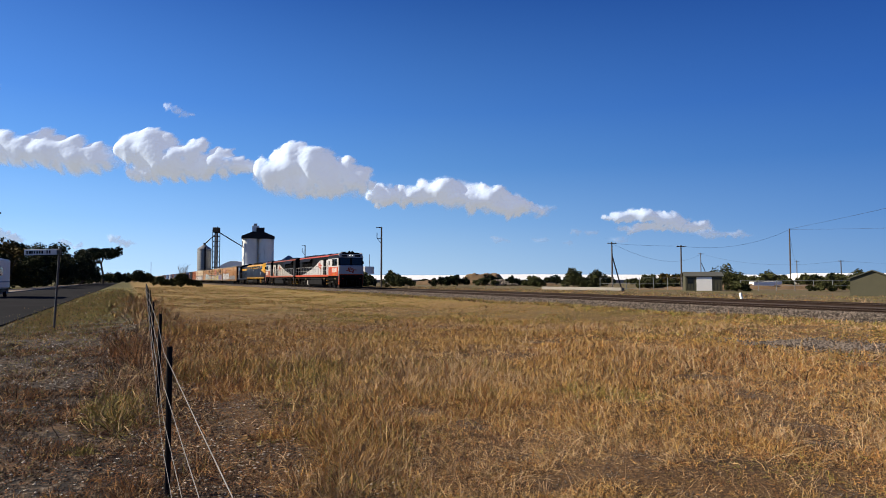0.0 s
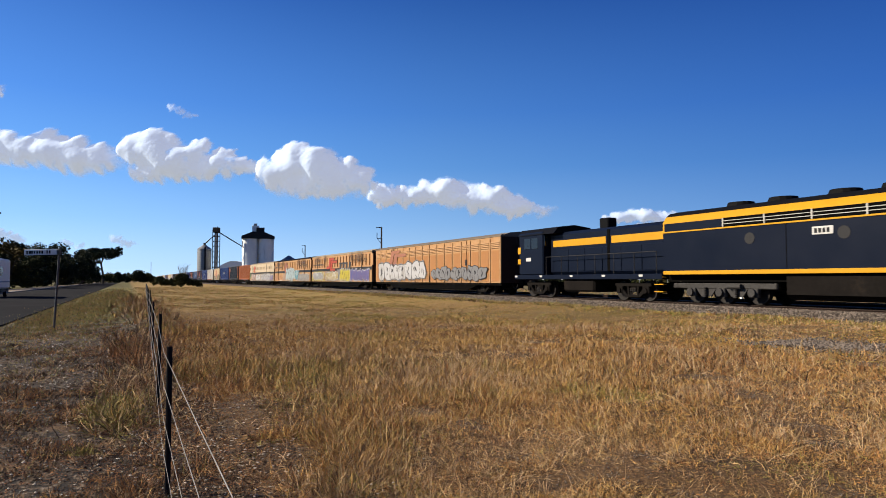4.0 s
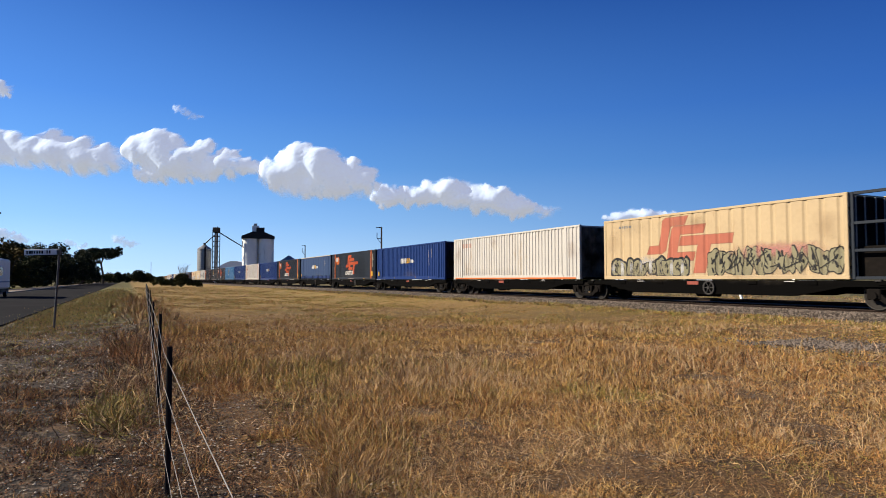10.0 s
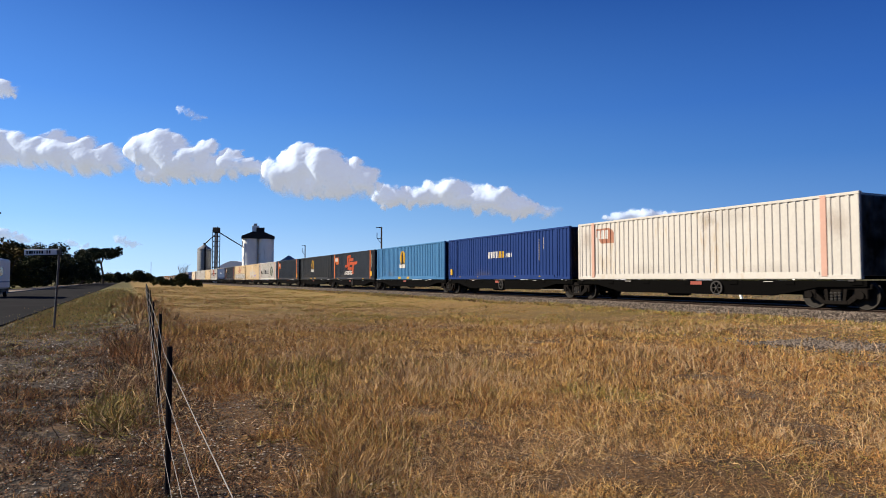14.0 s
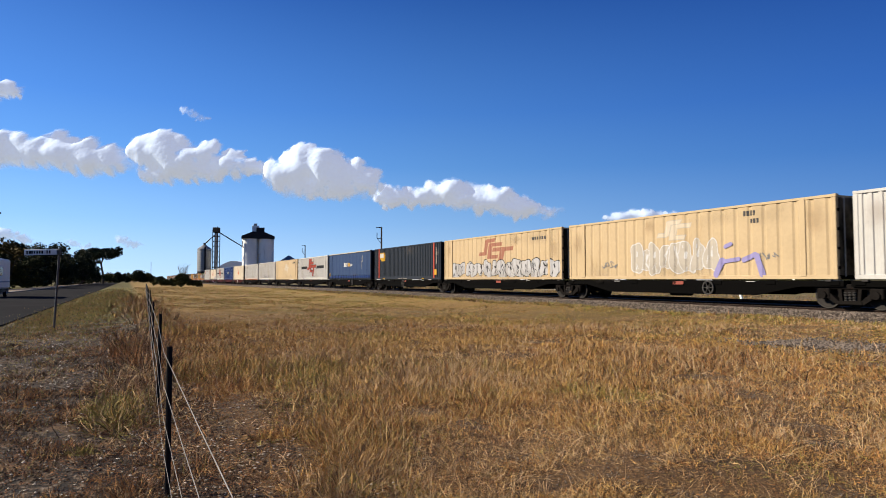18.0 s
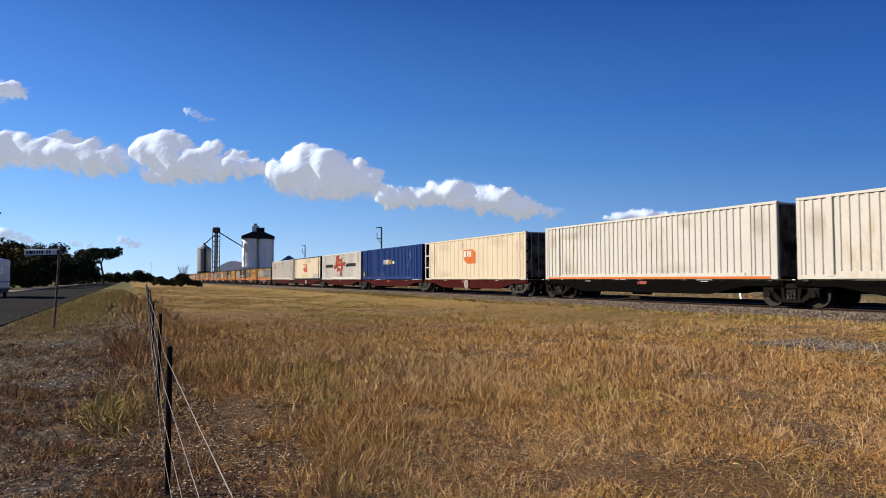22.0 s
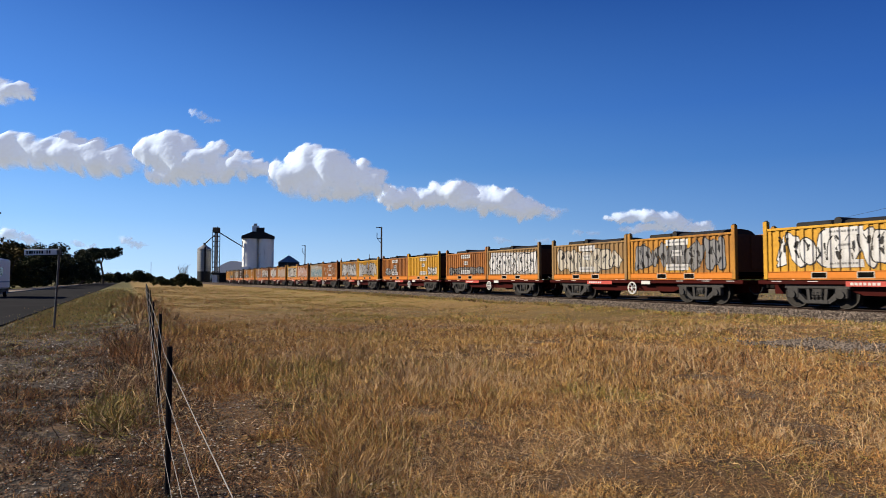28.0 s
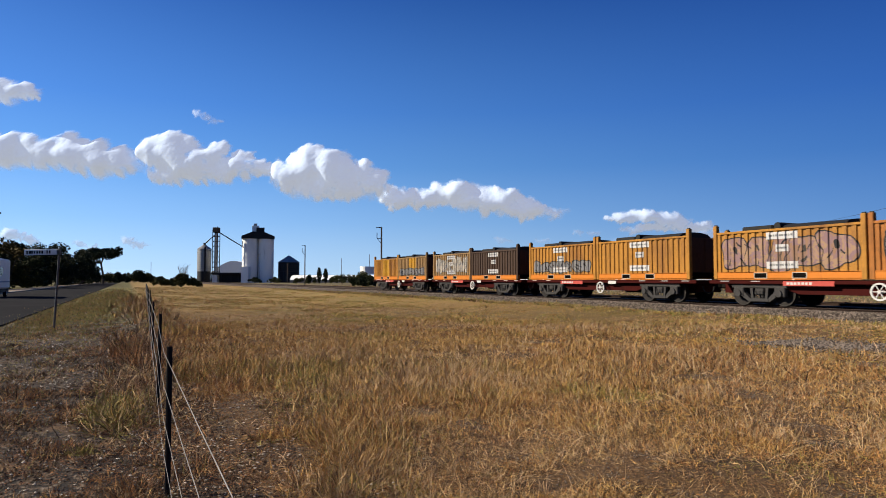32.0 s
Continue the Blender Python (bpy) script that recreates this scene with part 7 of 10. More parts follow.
def ghost_marks(p, y, at, br, half, z0, h):
    """Thin white outlines over a worn emblem, purple strokes and small black scrawls."""
    x = lambda a: fx(half, a)
    put_emblem(p, x(0.44), x(0.63), z0 + h * 0.52, z0 + h * 0.88, y, at, br, PALE_CREAM, SPRAY_PALE, 2)
    tag(p, x(0.33), x(0.66), z0 + 0.25, z0 + 1.65, 5, SPRAY_PALE, CHROME_WHITE, y, at, br, 5)
    part("spray_line", marks([capsule((x(0.66), z0 + 0.2), (x(0.68), z0 + 0.75), 0.13), capsule((x(0.68), z0 + 0.7), (x(0.735), z0 + 0.8), 0.08), capsule((x(0.75), z0 + 0.75), (x(0.785), z0 + 0.95), 0.1), capsule((x(0.79), z0 + 0.9), (x(0.805), z0 + 0.2), 0.12),
                              capsule((x(0.69), z0 + 1.3), (x(0.71), z0 + 1.4), 0.08)], y, at, breaks=br, lift=0.03, creep=0.00003), SPRAY_VIOLET, p)
    scribble(p, x(0.18), x(0.26), z0 + 0.55, z0 + 0.9, 4, SPRAY_GREY, y, at, br, 71, 0.02)
    scribble(p, x(0.79), x(0.85), z0 + 0.65, z0 + 1.0, 4, SPRAY_GREY, y, at, br, 72, 0.02)
    part("lettering", marks(bars(x(0.75), x(0.79), z0 + h * 0.84, z0 + h * 0.91, 4, 0) + bars(x(0.77), x(0.80), z0 + h * 0.74, z0 + h * 0.80, 3, 0), y, at, breaks=br), FADED_INK, p)


def scrawl_marks(p, y, at, br, half, z0, h):
    cream_tagged(9, None, None, 0, 0, pale=True)(p, y, at, br, half, z0, h)
    scribble(p, fx(half, 0.65), fx(half, 0.76), z0 + 0.25, z0 + 0.85, 5, SPRAY_GREY, y, at, br, 73, 0.02)


LOGO_PALE_RED = paint("sun_faded_red", (0.52, 0.16, 0.10), 0.6, 0.2, (0.5, 0.3, 0.18))
SPRAY_VIOLET = paint("violet_spray", (0.33, 0.30, 0.58), 0.5, 0.1)
MIST_PINK = mist_material("pink_drift", (0.62, 0.25, 0.22), 0.7)


def store_marks(p, y, at, br, half, z0, h):
    x = lambda a: fx(half, a)
    part("lettering", marks(bars(x(0.10), x(0.62), z0 + h * 0.34, z0 + h * 0.55, 22, 0.05, 0.66) + bars(x(0.25), x(0.38), z0 + h * 0.55, z0 + h * 0.72, 2, 0, 0.92) + bars(x(0.12), x(0.60), z0 + h * 0.34, z0 + h * 0.37, 9, 0, 0.5), y, at, breaks=br), FADED_INK, p)
    ring = [(0.735 + 0.075 * math.cos(a), 0.48 + 0.27 * math.sin(a)) for a in np.linspace(0, 2 * math.pi, 25)[:-1]]
    part("round_emblem", marks([[(x(a), z0 + h * b) for a, b in ring]], y, at, breaks=br), surface("faded_green_print", (0.16, 0.2, 0.15), 0.6), p)
    for k in range(3):
        part("round_emblem", marks([capsule((x(0.70 + 0.03 * k), z0 + h * 0.32), (x(0.705 + 0.03 * k), z0 + h * 0.62), 0.07)], y, at, breaks=br, lift=0.009), BONE, p)


def badge_marks(p, y, at, br, half, z0, h):
    x = lambda a: fx(half, a)
    disc = [(x(0.43) + 0.62 * math.cos(a), z0 + 1.85 + 0.62 * math.sin(a)) for a in np.linspace(0, 2 * math.pi, 21)[:-1]]
    part("round_badge", marks([disc], y, at, breaks=br), SIGN_YELLOW, p)
    part("round_badge", marks([[(x(0.43) - 0.3, z0 + 1.2), (x(0.43) + 0.35, z0 + 1.2), (x(0.43) + 0.2, z0 + 1.8), (x(0.43) + 0.05, z0 + 2.4), (x(0.43) - 0.1, z0 + 2.1)]], y, at, breaks=br, lift=0.009), BAND_BLACK, p)
    part("badge_plate", marks([[(x(0.43) - 0.62, z0 + 0.98), (x(0.43) + 0.62, z0 + 0.98), (x(0.43) + 0.66, z0 + 1.3), (x(0.43) - 0.66, z0 + 1.3)]], y, at, breaks=br, lift=0.013), PLAIN_WHITE, p)
    for q in (0.37, 0.50):
        part("handling_mark", marks([[(x(q), z0 + 0.06), (x(q + 0.04), z0 + 0.06), (x(q + 0.04), z0 + 0.24), (x(q), z0 + 0.24)]], y - 0.035), SIGN_YELLOW, p)


def curtain(c, label):
    """A curtain-sided container: flat blue curtain, pale top rail, a row of buckles."""
    t = container(c, STEEL_BLUE, style="smooth", label=label, marks_fn=unit_marks(), frame_material=CHARCOAL, skirt=False)
    z0 = FLOOR
    part("gutter_rail", Shape().box(-7.2, 7.2, -1.26, -1.18, z0 + 2.80, z0 + 2.90, 0.015), SPRAY_PALE, t, "pale top curtain rail")
    part("curtain_skirt", Shape().box(-7.1, 7.1, -1.245, -1.2, z0 + 0.16, z0 + 0.40, 0.01), NAVY, t)
    buckle = Shape().box(-0.02, 0.02, -1.275, -1.24, z0 - 0.02, z0 + 0.52).box(-0.05, 0.05, -1.285, -1.24, z0 + 0.10, z0 + 0.22, 0.01).mesh("buckle_strap", CHARCOAL)
    for k in range(24):
        part("buckle_strap", buckle, None, t, at=(-6.9 + 0.6 * k, 0, 0))
    return t


PACKS = [([-248.0, -263.54, -278.9, -294.2, -309.55], BLACK), ([-325.7, -340.9, -356.1, -371.5, -386.8], BLACK), ([-402.7, -418.07, -433.4, -448.8, -463.8], BLACK),
         ([-479.7, -495.0, -510.2, -525.5, -540.8], BLACK), ([-556.6, -571.9, -587.2, -602.4, -617.8], BLACK), ([-634.5, -649.7, -665.0, -680.4, -695.5], FRAME_RED)]
for cs, m in PACKS:
    five_pack(cs, m, "black five-platform container wagon on grey bogies" if m is BLACK else "dark red five-platform container wagon on grey bogies")

container(-248.0, ORANGE_BOX, label="orange-brown corrugated container on a black wagon")
GREY_LOGO = "charcoal corrugated container with a red emblem and orange stripes"
GREY_PLAIN = "charcoal corrugated container with orange stripes and patch"
BLUE_LABEL = "navy blue corrugated container with white and yellow lettering"
container(-263.54, CHARCOAL, post=SCF_ORANGE, label=GREY_PLAIN, marks_fn=scf_marks(SCF_ORANGE))
container(-278.9, NAVY, label=BLUE_LABEL, marks_fn=unit_marks())
r = container(-294.2, CREAM, l=12.19, style="panel", end="doors", end_material=CHARCOAL, label="cream refrigerated container with faded red emblem and spray paint", skirt=False,
              marks_fn=reefer_marks)
container(-309.55, BONE, post=BONE, label="bone white corrugated container with an orange base line", marks_fn=lambda p, y, at, br, half, z0, h: (
    part("base_stripe", marks([[(-half + 0.3, z0 + 0.03), (half - 0.3, z0 + 0.03), (half - 0.3, z0 + 0.12), (-half + 0.3, z0 + 0.12)]], y - 0.035), SCF_ORANGE, p),
    part("lettering", marks(bars(fx(half, 0.08), fx(half, 0.18), z0 + h * 0.76, z0 + h * 0.86, 7, 0), y, at, breaks=br), SPRAY_PINK, p)))
container(-325.7, NAVY, label=BLUE_LABEL, marks_fn=unit_marks())
container(-340.9, CHARCOAL, post=SCF_ORANGE, label=GREY_LOGO, marks_fn=scf_marks(SCF_ORANGE, True))
curtain(-356.1, "steel blue curtain-sided container with white and yellow lettering")
container(-371.5, CHARCOAL, post=SCF_ORANGE, label=GREY_LOGO, marks_fn=scf_marks(SCF_ORANGE, True))
container(-386.8, NAVY, label=BLUE_LABEL, marks_fn=unit_marks())
container(-402.7, BONE, post=SPRAY_PINK, label="bone white corrugated container with a faded red patch", marks_fn=patch_marks(LOGO_FADED, 0.10, 0.19, 0.62, 0.88))
container(-418.07, NAVY, label=BLUE_LABEL, marks_fn=unit_marks())
container(-433.4, LIGHT_BLUE, label="light blue corrugated container with a round yellow badge", marks_fn=badge_marks)
container(-448.8, CHARCOAL, post=SCF_ORANGE, label=GREY_LOGO, marks_fn=scf_marks(SCF_ORANGE, True))
container(-463.8, DARK_GREY, label="dark grey corrugated container with a round yellow badge", marks_fn=badge_marks)
container(-479.7, CHARCOAL, post=SCF_ORANGE, label=GREY_PLAIN, marks_fn=scf_marks(SCF_ORANGE))
container(-495.0, OFF_WHITE, post=SPRAY_PINK, label="off-white corrugated container with faded dark lettering", marks_fn=store_marks)
container(-510.2, CREAM, style="panel", end="doors", end_material=PALE_CREAM, label="cream panelled container with faded white spray paint", skirt=False, marks_fn=ghost_marks)
container(-525.5, CREAM, style="panel", end="doors", end_material=CHARCOAL, label="cream panelled container with faded red emblem and silver spray paint", skirt=False, marks_fn=cream_tagged(8, SILVER, SPRAY_BLACK, 0.1, 0.98, 1.25))
container(-540.8, CHARCOAL, post=LOGO_RED, label="charcoal corrugated container with red stripes and yellow patch", marks_fn=scf_marks(SIGN_YELLOW))
curtain(-556.6, "steel blue curtain-sided container with spray paint low down")
container(-571.9, OFF_WHITE, label="off-white corrugated container with black band and red emblem", marks_fn=band_marks)
container(-587.2, CREAM, style="panel", end="doors", end_material=BONE, label="cream panelled container with a worn pale emblem", skirt=False, marks_fn=scrawl_marks)
container(-602.4, BONE, label="bone white corrugated container with scrawled lines", marks_fn=lambda p, y, at, br, half, z0, h: scribble(p, fx(half, 0.3), fx(half, 0.46), z0 + 0.2, z0 + 0.9, 5, SPRAY_GREY, y, at, br, 4, 0.018))
container(-617.8, OFF_WHITE, post=OFF_WHITE, label="off-white corrugated container with an orange base line", marks_fn=lambda p, y, at, br, half, z0, h: (
    part("base_stripe", marks([[(-half + 0.3, z0 + 0.03), (half - 0.3, z0 + 0.03), (half - 0.3, z0 + 0.12), (-half + 0.3, z0 + 0.12)]], y - 0.035), SCF_ORANGE, p),
    part("lettering", marks(bars(fx(half, 0.08), fx(half, 0.2), z0 + h * 0.74, z0 + h * 0.84, 8, 0), y, at, breaks=br), SPRAY_PALE, p)))
container(-634.0, PALE_CREAM, l=13.7, style="panel", end="doors", end_material=BONE, label="pale cream panelled container with an orange patch", skirt=False, marks_fn=patch_marks(SCF_ORANGE, 0.415, 0.545, 0.38, 0.72))
container(-649.7, NAVY, label=BLUE_LABEL, marks_fn=unit_marks())
container(-665.0, OFF_WHITE, label="off-white corrugated container with black band and red emblem", marks_fn=band_marks)
container(-680.0, PALE_CREAM, l=13.8, style="panel", end="doors", end_material=CHARCOAL, post=CHARCOAL, label="pale cream panelled container with a red patch and dark frame", skirt=False, frame_material=CHARCOAL, marks_fn=patch_marks(LOGO_RED, 0.36, 0.52, 0.34, 0.72, True))
container(-695.5, OFF_WHITE, post=SPRAY_PINK, label="off-white ribbed container with an orange patch", marks_fn=patch_marks(LOGO_ORANGE, 0.10, 0.19, 0.60, 0.88))


def genset(c, l, material):
    """The open machinery frame at the end of a refrigerated container."""
    t = rolling(thing("generator_frame", "open steel frame with a generator at the container's end", "generator", group="generator frames"), c)
    for y in (-1.2, 1.08):
        for x in (-l / 2, l / 2 - 0.1):
            part("upright", Shape().box(x, x + 0.1, y, y + 0.12, FLOOR, FLOOR + 2.88, 0.01), material, t)
        for z in (0.0, 0.9, 1.8, 2.78):
            part("crossbar", Shape().box(-l / 2, l / 2, y + 0.02, y + 0.1, FLOOR + z, FLOOR + z + 0.1, 0.01), material, t)
    part("engine_box", Shape().box(-l / 2 + 0.12, l / 2 - 0.12, -0.9, 0.9, FLOOR + 0.05, FLOOR + 1.1, 0.04), BOGIE_DARK, t)
    return t


genset(-287.35, 1.35, CHARCOAL)
genset(-641.35, 0.85, OFF_WHITE)
genset(-687.35, 0.75, OFF_WHITE)
# ---- coil wagons with pairs of open boxes ----
RUST_GOLD = paint("worn_golden_paint", (0.50, 0.23, 0.033), 0.55, 0.5, (0.22, 0.09, 0.03), spread=0.3, streak=7)
GOLDEN = paint("golden_yellow_paint", (0.66, 0.35, 0.03), 0.5, 0.3, (0.28, 0.13, 0.04), spread=0.3, streak=7)
RUST_ORANGE = paint("rusty_orange_paint", (0.42, 0.155, 0.03), 0.6, 0.5, (0.15, 0.06, 0.025), spread=0.3, streak=7)
DARK_BROWN = paint("dark_brown_paint", (0.07, 0.04, 0.025), 0.65, 0.3, (0.12, 0.06, 0.03))
TAN = paint("weathered_tan_paint", (0.33, 0.20, 0.08), 0.6, 0.4, (0.18, 0.11, 0.06), spread=0.3, streak=7)
MOSS = paint("green_sprayed_wall", (0.17, 0.22, 0.05), 0.55, 0.2)
BASE_ORANGE = paint("orange_base_beam", (0.72, 0.23, 0.025), 0.5, 0.22, (0.2, 0.07, 0.03))
TARP_BLACK = surface("black_rubber_cover", (0.022, 0.021, 0.02), 0.7, spread=0.3, fine=4, bump=0.4)
LABEL_WHITE = paint("white_label_panel", (0.7, 0.7, 0.7), 0.5, 0.15)
BOX_L, BOX_H = 6.05, 1.55


def box_wall(material):
    at, br = ribs(BOX_L - 0.34, 0.31, 0.36, 0.05)
    return wall_mesh("side_wall", BOX_L - 0.34, FLOOR + 0.29, FLOOR + 0.29 + BOX_H, -1.19, at, br, material)


# rusty brown for the box ends, darkened to hold their shade
END_RUST_SHADE = paint("rusty_shaded_end_wall", (0.13, 0.05, 0.018), 0.7, 0.4, (0.07, 0.03, 0.015), spread=0.3, streak=7)


def open_box(c, material, art, seed):
    pr = random.Random(seed)
    names = {"worn_golden_paint": "golden", "golden_yellow_paint": "golden yellow", "rusty_orange_paint": "rusty orange", "rusty_brown_paint": "rusty brown", "dark_brown_paint": "dark brown",
             "weathered_tan_paint": "weathered tan", "green_sprayed_wall": "green sprayed"}
    t = rolling(thing("coil_box", names[material.name] + " ribbed open steel box with spray paint and black covers", "freight box", group="open boxes on the coil wagons"), c)
    h = BOX_L / 2
    z0, z1 = FLOOR, FLOOR + 0.29 + BOX_H
    at, br = ribs(BOX_L - 0.34, 0.31, 0.36, 0.05)
    near = part("side_wall", shared(("box", material.name), lambda: box_wall(material)), None, t)
    part("side_wall", shared(("box", material.name), lambda: None), None, t, at=pose(0, 0, 0, 0, 0, 180))
    for x, turn in ((h - 0.14, 0), (-h + 0.14, 180)):
        part("end_wall", shared("box_end", lambda: Shape().box(-0.04, 0.02, -1.15, 1.15, z0 + 0.29, z1 - 0.05).box(0, 0.05, -1.1, -0.6, z0 + 0.4, z1 - 0.1, 0.01).box(0, 0.05, -0.2, 0.3, z0 + 0.4, z1 - 0.1, 0.01).box(0, 0.05, 0.7, 1.1, z0 + 0.4, z1 - 0.1, 0.01).mesh("end_wall", END_RUST_SHADE)), None, t, at=pose(x, 0, 0, 0, 0, turn))
    part("rim", shared(("box_rim", material.name), lambda: Shape().box(-h + 0.15, h - 0.15, -1.22, -1.12, z1 - 0.06, z1 + 0.03, 0.012).box(-h + 0.15, h - 0.15, 1.12, 1.22, z1 - 0.06, z1 + 0.03, 0.012).mesh("rim", material)), None, t)

    def beam():
        s = Shape()
        for a, b in ((-h, -1.15), (-0.62, 0.42), (0.95, h)):
            s.box(a, b, -1.22, -1.1, z0 + 0.02, z0 + 0.29, 0.012)
            s.box(a, b, 1.1, 1.22, z0 + 0.02, z0 + 0.29, 0.012)
        s.box(-h, h, -1.22, -1.16, z0 + 0.255, z0 + 0.29).box(-h, h, -1.22, -1.16, z0 + 0.0, z0 + 0.05)
        return s.mesh("base_beam", BASE_ORANGE)
    base = part("base_beam", shared("beam", beam), None, t, "orange base beam with fork pockets")
    for q in (-0.885, 0.685):
        part("fork_pocket", shared("pocket", lambda: Shape().box(-0.26, 0.26, -1.19, -1.1, z0 + 0.05, z0 + 0.255).mesh("fork_pocket", BLACK)), None, base, at=(q, 0, 0))
        part("pocket_rim", shared("pocket_rim", lambda: Shape().box(-0.28, 0.28, -1.226, -1.2, z0 + 0.04, z0 + 0.065).box(-0.28, 0.28, -1.226, -1.2, z0 + 0.235, z0 + 0.26).box(-0.285, -0.255, -1.226, -1.2, z0 + 0.04, z0 + 0.26).box(0.255, 0.285, -1.226, -1.2, z0 + 0.04, z0 + 0.26).mesh("pocket_rim", SPRAY_PALE)), None, base, at=(q, 0, 0))
    part("floor", shared("box_floor", lambda: Shape().box(-h + 0.1, h - 0.1, -1.1, 1.1, z0 + 0.15, z0 + 0.3).mesh("floor", BLACK)), None, t)
    for x in (-h, h - 0.17):
        for y in (-1.24, 1.06):
            p = part("corner_stake", shared(("stake", material.name), lambda: Shape().box(0, 0.17, 0, 0.18, z0, z1 + 0.30, 0.015).mesh("corner_stake", material)), None, t, at=(x, y, 0))
            part("lifting_eye", shared("eye", lambda: Shape().tube((0.03, 0.09, z1 + 0.30), (0.14, 0.09, z1 + 0.30), 0.05, 8).mesh("lifting_eye", BOGIE_GREY)), None, p)

    def lids():
        s = Shape()
        s.box(-1.9, -0.55, -0.95, 0.95, z1 - 0.2, z1 + 0.20, 0.05)
        ring = [(y, z1 + 0.04 + 0.2 * math.sqrt(max(0, 1 - (y / 0.95) ** 2))) for y in np.linspace(-0.95, 0.95, 11)] + [(0.95, z1 - 0.3), (-0.95, z1 - 0.3)]
        s.prism(ring, "x", -0.45, 2.2)
        s.tube((-0.35, -0.95, z1 + 0.14), (-0.35, 0.95, z1 + 0.14), 0.14, 10)
        return s.mesh("cover", TARP_BLACK)
    part("cover", shared("lids", lids), None, t, "black rubber covers over the load")
    y = -1.19
    if art.get("panel"):
        part("paint_panel", marks([[(-0.75, z0 + 0.33), (0.75, z0 + 0.33), (0.75, z1 - 0.05), (-0.75, z1 - 0.05)]], y, at, breaks=br, lift=0.003), art["panel"], near)
    if art.get("cover"):
        part("paint_panel", marks([[(-2.75, z0 + 0.36), (2.75, z0 + 0.36), (2.7, z1 - 0.25), (-2.6, z1 - 0.1)]], y, at, breaks=br, lift=0.0025), art["cover"], near)
    if art.get("fill"):
        a0, a1 = art.get("span", (-2.5, 2.5))
        tag(near, a0, a1, z0 + 0.36, z0 + 0.36 + art.get("high", 1.3), art.get("n", 5), art["fill"], art.get("line", SPRAY_BLACK), y, at, br, seed, art.get("fat", 0.2), art.get("halo"))
    if art.get("scribble"):
        scribble(near, -2.4, 2.4, z0 + 0.45, z1 - 0.2, 9, art["scribble"], y, at, br, seed, 0.03)
    if art.get("label", True):
        q = 0.45
        for zz, hh, ww in ((z1 - 0.36, 0.26, 0.62), (z0 + 0.40, 0.26, 0.62), (z0 + 1.02, 0.26, 0.24)):
            lb = part("label_panel", marks([[(-ww, zz), (ww, zz), (ww, zz + hh), (-ww, zz + hh)]], y, at, breaks=br, lift=0.022), LABEL_WHITE, near)
            part("writing_mark", marks(bars(-ww * 0.8, ww * 0.8, zz + 0.1, zz + 0.17, 8, 0), y, at, breaks=br, lift=0.026), SPRAY_GREY, lb)
    return t


def coil_wagon(c, number_seed):
    t = rolling(thing("coil_wagon", "red flat wagon carrying two open boxes", "freight wagon", group="coil wagons"), c)
    l = 12.75

    def deck():
        s = Shape()
        for y in (-1.18, 1.03):
            s.box(-l / 2, l / 2, y, y + 0.15, 0.82, 0.955, 0.015)
        s.box(-l / 2, l / 2, -0.25, 0.25, 0.45, 0.93)
        for k in range(9):
            x = -l / 2 + 0.25 + (l - 0.5) * k / 8
            s.box(x - 0.15, x + 0.15, -1.15, 1.15, 0.8, 0.965, 0.01)
        s.prism([(-3.4, 0.74), (-2.6, 0.46), (2.6, 0.46), (3.4, 0.74)], "y", -0.95, -0.85)
        return s.mesh("deck_frame", FRAME_RED)
    part("deck_frame", shared("coil_deck", deck), None, t)
    for x in (-4.15, 4.15):
        bogie(t, x, BOGIE_GREY)
    for sg in (-1, 1):
        coupler(t, sg * 6.35, sg)
    brake_hose(t, 6.45)
    hand_wheel(t, 0.35, 0.60, PLAIN_WHITE, -1.26)
    nb = part("number_board", shared("number_board", lambda: Shape().box(-0.95, 0.95, -1.195, -1.18, 0.76, 0.93).mesh("number_board", paint("placard_bright_red", (0.55, 0.09, 0.07), 0.5, 0.15))), None, t, at=(-2.1, 0, 0))
    part("writing_mark", shared("nb_bars", lambda: marks(bars(-0.8, 0.2, 0.80, 0.89, 7, 0), -1.195).mesh("writing_mark", PLAIN_WHITE)), None, nb)
    part("white_board", shared("white_board", lambda: Shape().box(-0.28, 0.28, -1.195, -1.18, 0.78, 0.93).mesh("white_board", PLAIN_WHITE)), None, t, at=(1.15, 0, 0))
    for q in (-5.6, -4.2, 3.2, 4.6, 5.8):
        part("reflector", shared("reflector", lambda: None), None, t, at=(q, -0.005, 0.01))
    part("brake_tank", shared("tank", lambda: None), None, t, at=(2.2, 0.1, 0.08))
    part("brake_valve", shared("valve", lambda: Shape().box(-0.15, 0.15, -0.9, -0.6, 0.42, 0.7, 0.03).mesh("brake_valve", FRAME_RED)), None, t, at=(3.0, 0, 0))
    return t


